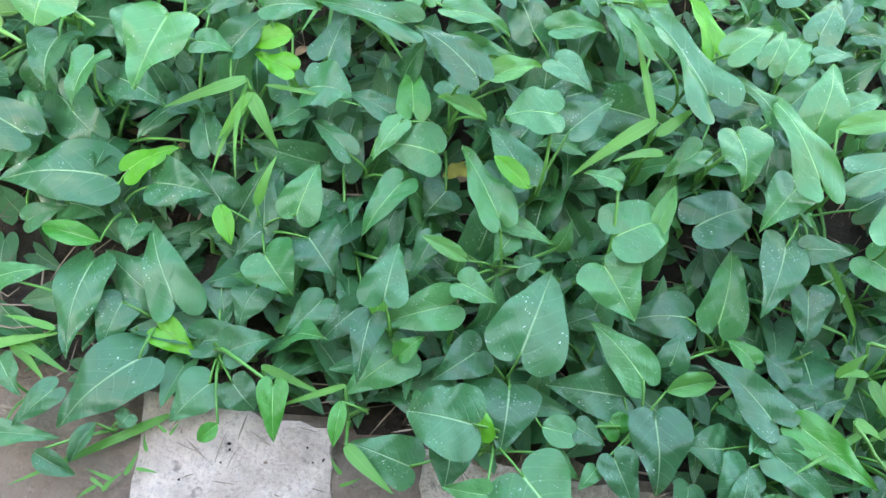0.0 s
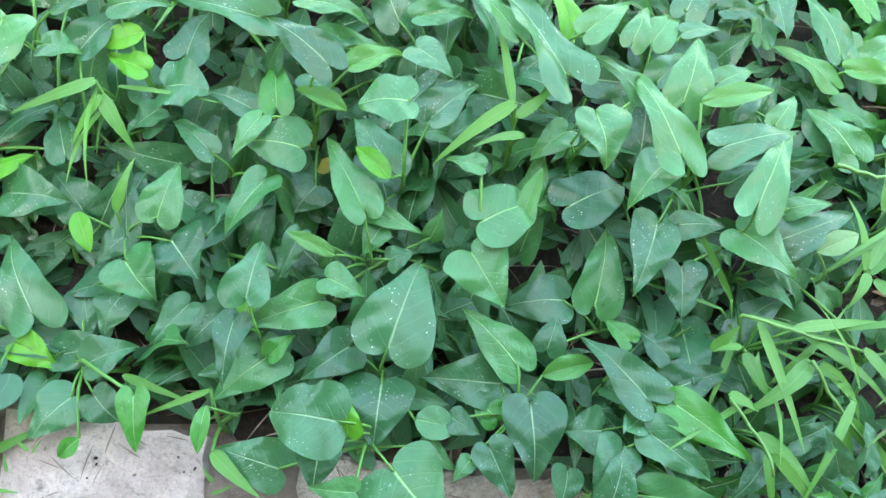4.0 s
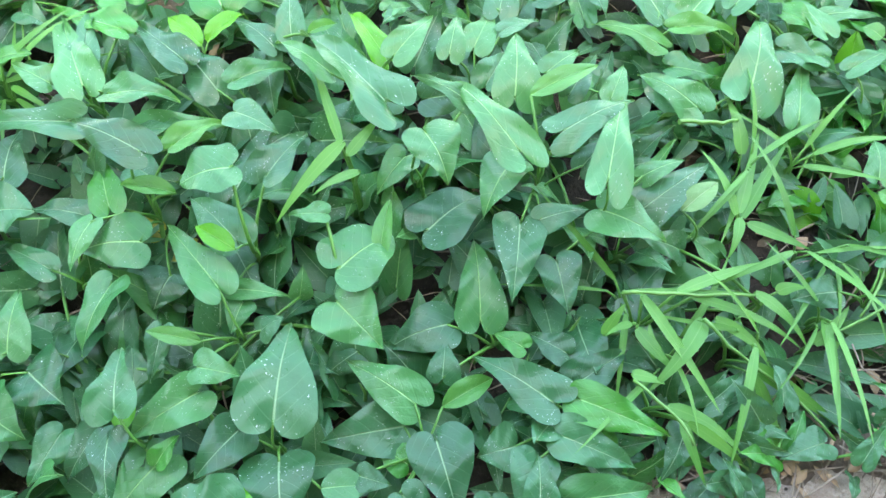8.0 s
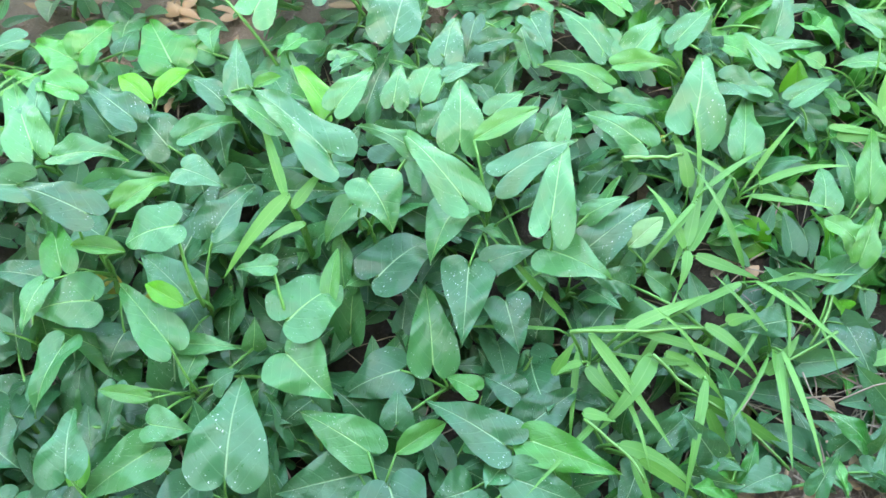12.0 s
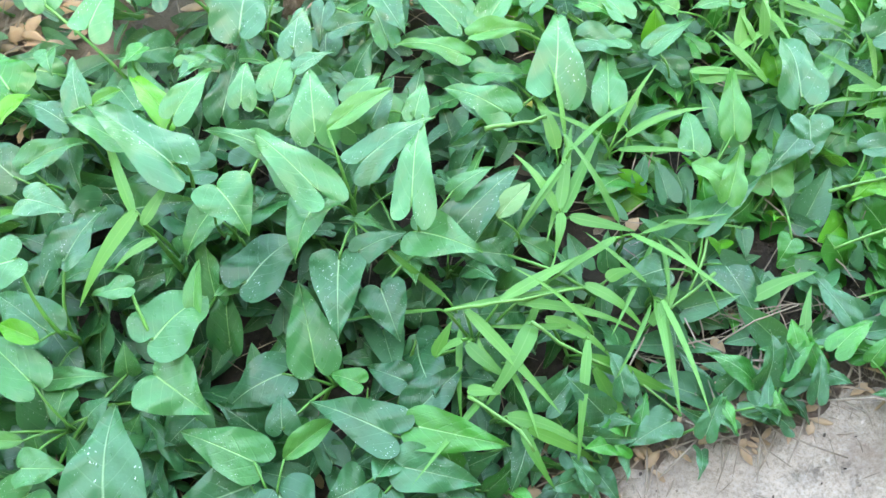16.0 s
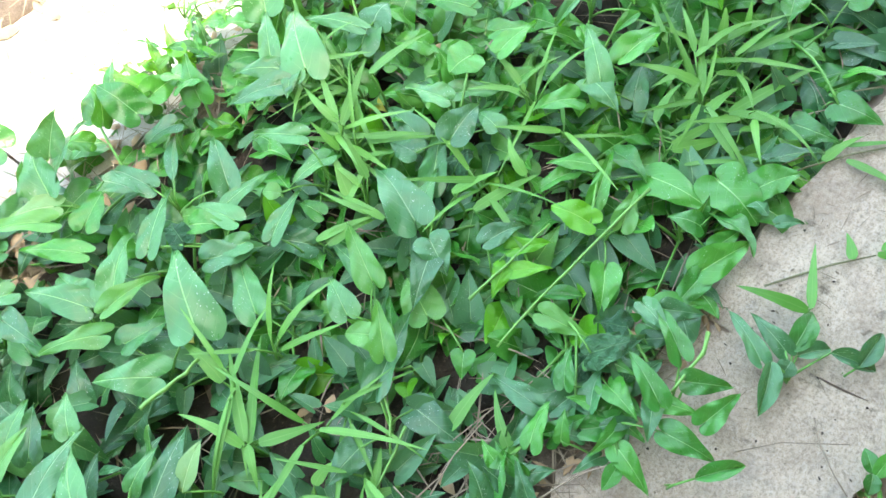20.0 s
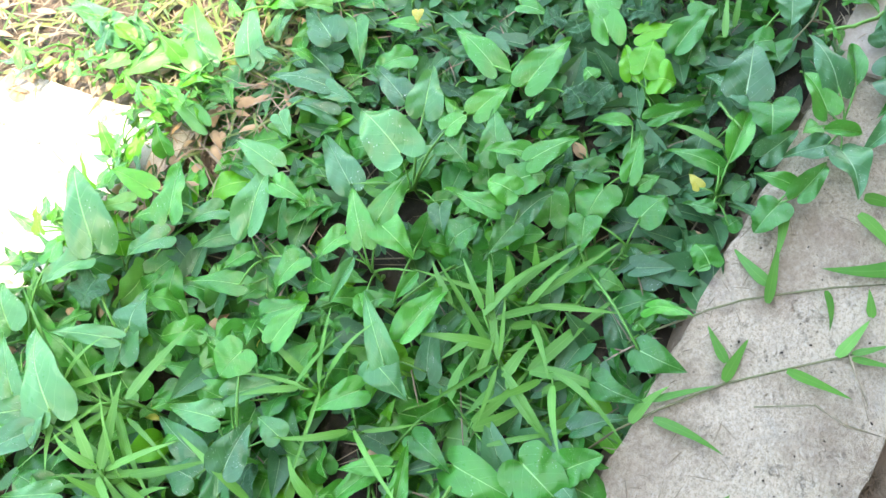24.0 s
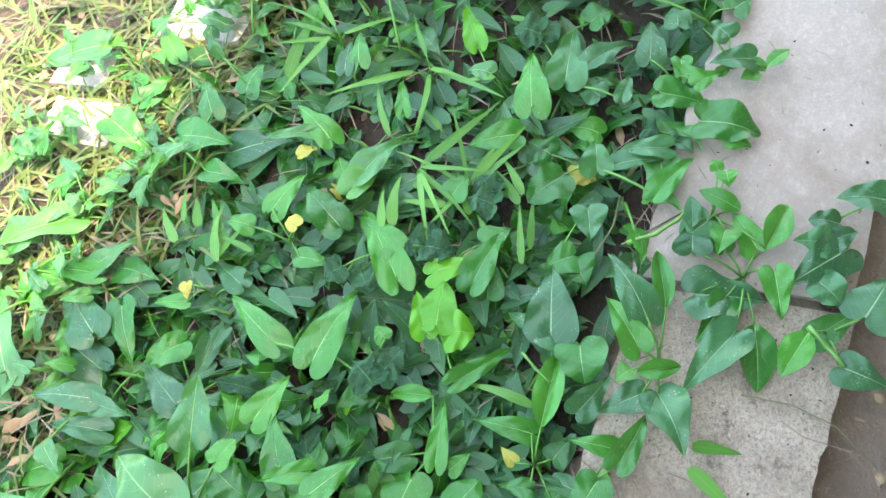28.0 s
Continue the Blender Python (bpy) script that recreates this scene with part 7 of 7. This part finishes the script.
data.from_pydata(verts, [], faces)
data.uv_layers.new(name="UVMap").data.foreach_set("uv", [c for pair in loops_uv for c in pair])
data.materials.append(WEEDS)
tagged(new("weed_grass", data), "short thin yellowish grass in the sun", "grass", kind="stuff")

# sunny grass and weeds behind the bed
for i in range(120):
    x = rng.uniform(1.7, 3.2)
    y = far_edge(x) + rng.uniform(-0.12, 0.6)
    if on_slab(x, y):
        continue
    p = tuft(x, y, 0)
    for k in range(rng.randrange(5, 10)):
        a = rng.uniform(0, 360)
        long = rng.uniform(0.05, 0.13)
        blade(p, x + rng.uniform(-0.012, 0.012), y + rng.uniform(-0.012, 0.012), SOIL_Z + 0.012, a, rng.uniform(8, 45), long, rng.uniform(0.003, 0.007))
for i in range(34):
    x = rng.uniform(1.84, 2.9)
    y = far_edge(x) + rng.triangular(-0.08, 0.35, 0.0)
    p = plant(x, y, 0.02, "small leafy weed in the sun among the straw")
    for k in range(6):
        a = rng.uniform(0, 360)
        size = rng.uniform(0.025, 0.055)
        leaf(p, x + rng.uniform(-0.05, 0.05), y + rng.uniform(-0.05, 0.05), rng.uniform(0.0, 0.05), a, rng.uniform(-10, 30), size, size * 0.55, rng.choice("ggdhl"), roll=rng.uniform(-25, 25))
# small yellow-green shoots along the path's edge and round its end
for i in range(44):
    if i < 34:
        x = 1.08 + 0.76 * (i + rng.random()) / 34
        y = rng.triangular(0.93, 1.09, 0.96) - 0.2 * x
    else:
        x = 1.74 + rng.random() ** 2 * 0.14
        y = 0.96 + 0.36 * (i - 34 + rng.random()) / 10 - 0.2 * x
    p = plant(x, y, 0.03, "small yellow-green weed shoot at the path's edge")
    for k in range(5):
        size = rng.uniform(0.025, 0.055)
        leaf(p, x + rng.uniform(-0.03, 0.03), y + rng.uniform(-0.03, 0.03), rng.uniform(0.0, 0.055), rng.uniform(0, 360), rng.uniform(-5, 45), size, size * rng.uniform(0.35, 0.6), rng.choice("lghylgd"), roll=rng.uniform(-25, 25))
for i in range(18):
    x = rng.uniform(-1.3, -0.62)
    y = rng.uniform(0.5, 1.1)
    p = plant(x, y, 0.06)
    for k in range(9):
        size = rng.uniform(0.05, 0.09)
        leaf(p, x + rng.uniform(-0.08, 0.08), y + rng.uniform(-0.08, 0.08), rng.uniform(0.0, 0.09), rng.uniform(0, 360), rng.uniform(-10, 30), size, size * 0.55, rng.choice("gggly"), roll=rng.uniform(-25, 25))

# small unseen tree added: its limb over the path's end dapples the sun
def shade_tree(x, y):
    p = new("tree", None)
    p.location = (x, y, SOIL_Z)
    tagged(p, "small leafy tree added out of sight to dapple the sun", "tree")
    r = random.Random(21)
    bm = bmesh.new()
    tube(bm, [(0, 0, -0.05), (-0.03, 0.02, 0.8), (-0.08, 0.0, 1.5), (-0.22, 0.05, 2.0), (-0.4, 0.08, 2.25)], (0.06, 0.05, 0.042, 0.034, 0.028), 10)
    part("trunk", bm, TWIG, p, "grey-brown bark trunk")
    bm = bmesh.new()
    tips = []
    for k in range(9):
        end = Vector((r.uniform(-2.5, -0.5), r.uniform(-0.45, 0.5), r.uniform(2.2, 2.65)))
        tips.append(end)
        tube(bm, [(-0.3, 0.06, 2.1), Vector((-0.4, 0.08, 2.25)).lerp(end, 0.5) + Vector((0, 0, 0.1)), end], (0.022, 0.014, 0.005), 6)
    part("limb", bm, TWIG, p, "thin spreading limbs")
    verts, faces = [], []
    for _ in range(900):
        c = Vector((-0.4, 0.08, 2.25)).lerp(r.choice(tips), r.uniform(0.35, 1.08)) + Vector((r.gauss(0, 0.13), r.gauss(0, 0.13), r.gauss(0, 0.09)))
        q = Euler((r.uniform(-0.7, 0.7), r.uniform(-0.7, 0.7), r.uniform(0, 6.3))).to_matrix()
        s = r.uniform(0.05, 0.09)
        n = len(verts)
        verts += [c + q @ Vector(v) * s for v in ((0, 0, 0), (0.28, 0.4, 0.06), (0, 1, 0), (-0.28, 0.4, 0.06))]
        faces += [(n, n + 1, n + 2), (n, n + 2, n + 3)]
    data = bpy.data.meshes.new("crown")
    data.from_pydata(verts, [], faces)
    data.materials.append(STALK)
    crown = new("crown", data)
    crown.parent = p


shade_tree(4.39, 0.09)

# runners of the creeping grass over the kerb
def runner(points, thick=0.0016):
    p = tuft(points[0][0], points[0][1], 1)
    bm = bmesh.new()
    tube(bm, [Vector((x - points[0][0], y - points[0][1], z)) for x, y, z in points], [thick] * (len(points) - 1) + [thick * 0.6], 6)
    part("runner", bm, RUNNER, p, "thin brown jointed runner")


def vine_stem(points, thick):
    """A long green stem that runs over or between the leaves."""
    x0, y0 = points[0][0], points[0][1]
    bm = bmesh.new()
    path = []
    for a, b in zip(points, points[1:]):
        a, b = Vector(a), Vector(b)
        path += [a, a.lerp(b, 0.35) + Vector((0, 0, 0.003)), a.lerp(b, 0.7) + Vector((0, 0, 0.003))]
    path.append(Vector(points[-1]))
    tube(bm, [q - Vector((x0, y0, 0)) for q in path], [thick * (1.25 if i % 3 == 0 else 1.0) * (1 - 0.3 * i / len(path)) for i in range(len(path))], 7)
    ob = new("stem", mesh_of("stem", bm, STEM))
    ob.location = (x0, y0, 0)
    tagged(ob, "long jointed green stem lying across the leaves", "stem", "long stems")


def dry_twig(points, thick=0.0024):
    """A dead, bent stem lying among the leaves."""
    x0, y0 = points[0][0], points[0][1]
    bm = bmesh.new()
    tube(bm, [Vector((x - x0, y - y0, z)) for x, y, z in points], [thick * (1 - 0.5 * i / len(points)) for i in range(len(points))], 7)
    ob = new("twig", mesh_of("twig", bm, TWIG))
    ob.location = (x0, y0, 0)
    tagged(ob, "dead bent straw-coloured stem lying in the bed", "twig", "dead stems")


dry_twig(((0.816, -0.081, 0.012), (0.817, -0.105, 0.016), (0.840, -0.140, 0.020), (0.872, -0.173, 0.012)), 0.0015)
dry_twig(((0.804, -0.092, 0.008), (0.797, -0.120, 0.012), (0.807, -0.149, 0.016)), 0.0011)
dry_twig(((0.879, -0.106, 0.030), (0.934, -0.134, 0.034), (0.963, -0.161, 0.038), (0.963, -0.216, 0.030)), 0.0014)
dry_twig(((0.734, -0.048, 0.015), (0.766, -0.093, 0.019), (0.775, -0.122, 0.023)), 0.0011)
dry_twig(((0.802, 0.053, 0.030), (0.795, 0.023, 0.034), (0.815, -0.007, 0.038)), 0.0011)
dry_twig(((0.818, 0.008, 0.030), (0.872, 0.008, 0.034), (0.928, -0.002, 0.038)), 0.0012)
dry_twig(((2.002, -0.552, 0.008), (1.985, -0.580, 0.012), (1.976, -0.634, 0.016), (1.942, -0.674, 0.008)), 0.0009)
dry_twig(((1.625, -0.442, 0.006), (1.607, -0.485, 0.010), (1.609, -0.522, 0.014)), 0.0010)
dry_twig(((1.706, -0.469, 0.012), (1.660, -0.491, 0.016), (1.622, -0.506, 0.020)), 0.0009)
dry_twig(((1.066, -0.287, 0.004), (1.105, -0.330, 0.008), (1.144, -0.400, 0.012)), 0.0008)
dry_twig(((1.154, -0.352, 0.010), (1.124, -0.370, 0.014), (1.099, -0.394, 0.018), (1.084, -0.420, 0.010)), 0.0012)
dry_twig(((-0.548, 0.193, 0.020), (-0.539, 0.239, 0.024), (-0.524, 0.247, 0.028), (-0.498, 0.237, 0.020), (-0.451, 0.235, 0.024)), 0.0016)
dry_twig(((-0.538, 0.232, 0.020), (-0.506, 0.214, 0.024), (-0.471, 0.206, 0.028), (-0.419, 0.212, 0.020)), 0.0014)
dry_twig(((-0.467, 0.200, 0.012), (-0.445, 0.186, 0.016), (-0.423, 0.173, 0.020)), 0.0010)
dry_twig(((-0.499, 0.255, 0.020), (-0.483, 0.246, 0.024), (-0.469, 0.256, 0.028)), 0.0009)
runner(((1.440, -0.170, 0.012), (1.494, -0.207, 0.004), (1.545, -0.256, 0.008), (1.610, -0.327, 0.004), (1.656, -0.396, 0.008), (1.702, -0.465, 0.004), (1.725, -0.499, 0.008)))
runner(((1.290, -0.230, 0.010), (1.323, -0.256, 0.004), (1.366, -0.296, 0.008), (1.409, -0.340, 0.004)))
runner(((1.650, -0.220, 0.010), (1.707, -0.282, 0.004), (1.735, -0.321, 0.008), (1.773, -0.387, 0.004), (1.796, -0.434, 0.008), (1.833, -0.514, 0.004)))
runner(((1.593, -0.371, 0.004), (1.622, -0.443, 0.008), (1.611, -0.484, 0.004), (1.611, -0.528, 0.008)), 0.0011)
runner(((2.028, -0.503, 0.004), (2.025, -0.565, 0.008), (2.007, -0.621, 0.004), (1.962, -0.670, 0.006)), 0.0011)
runner(((1.704, -0.472, 0.004), (1.678, -0.485, 0.008), (1.646, -0.507, 0.004)), 0.0010)
runner(((2.196, -0.287, 0.004), (2.249, -0.310, 0.007), (2.301, -0.314, 0.004)))
runner(((2.222, -0.325, 0.004), (2.249, -0.363, 0.007), (2.288, -0.411, 0.004)))
vine_stem(((0.542, 0.184, 0.093), (0.580, 0.169, 0.095), (0.628, 0.156, 0.081), (0.713, 0.143, 0.041)), 0.0022)
vine_stem(((0.626, 0.130, 0.073), (0.644, 0.095, 0.059), (0.668, 0.066, 0.043), (0.714, 0.017, 0.012), (0.734, -0.041, 0.012)), 0.0022)
vine_stem(((0.519, 0.090, 0.074), (0.534, 0.060, 0.074), (0.549, 0.030, 0.074), (0.551, 0.004, 0.074)), 0.002)
vine_stem(((1.347, -0.031, 0.016), (1.263, -0.014, 0.027), (1.173, 0.005, 0.033), (1.094, 0.022, 0.037), (1.027, 0.036, 0.023)), 0.0022)
vine_stem(((1.173, -0.192, 0.053), (1.144, -0.198, 0.057), (1.109, -0.191, 0.062), (1.076, -0.186, 0.065)), 0.0028)
vine_stem(((0.873, 0.083, 0.025), (0.839, 0.077, 0.023), (0.785, 0.071, 0.021)), 0.0022)
vine_stem(((-0.506, 0.554, 0.140), (-0.482, 0.537, 0.145), (-0.459, 0.523, 0.147)), 0.003)
vine_stem(((-0.419, 0.580, 0.143), (-0.399, 0.563, 0.146), (-0.377, 0.547, 0.150)), 0.003)
vine_stem(((0.707, 0.374, 0.087), (0.741, 0.371, 0.073), (0.774, 0.366, 0.062), (0.798, 0.367, 0.057)), 0.003)
vine_stem(((0.895, 0.132, 0.032), (0.872, 0.106, 0.028), (0.833, 0.080, 0.024)), 0.002)
vine_stem(((1.813, 0.697, 0.032), (1.813, 0.640, 0.032), (1.816, 0.575, 0.032)), 0.003)
vine_stem(((2.035, -0.208, 0.023), (2.016, -0.229, 0.023), (1.998, -0.253, 0.024)), 0.0022)
vine_stem(((2.126, -0.576, 0.034), (2.104, -0.597, 0.034), (2.079, -0.621, 0.034)), 0.0035)
vine_stem(((2.218, -0.332, 0.024), (2.232, -0.369, 0.034), (2.258, -0.398, 0.034), (2.287, -0.415, 0.034)), 0.003)
vine_stem(((2.304, 0.430, 0.024), (2.282, 0.391, 0.024), (2.264, 0.365, 0.024)), 0.0022)
vine_stem(((1.060, 0.099, 0.044), (1.127, 0.082, 0.042), (1.218, 0.063, 0.033)), 0.0022)
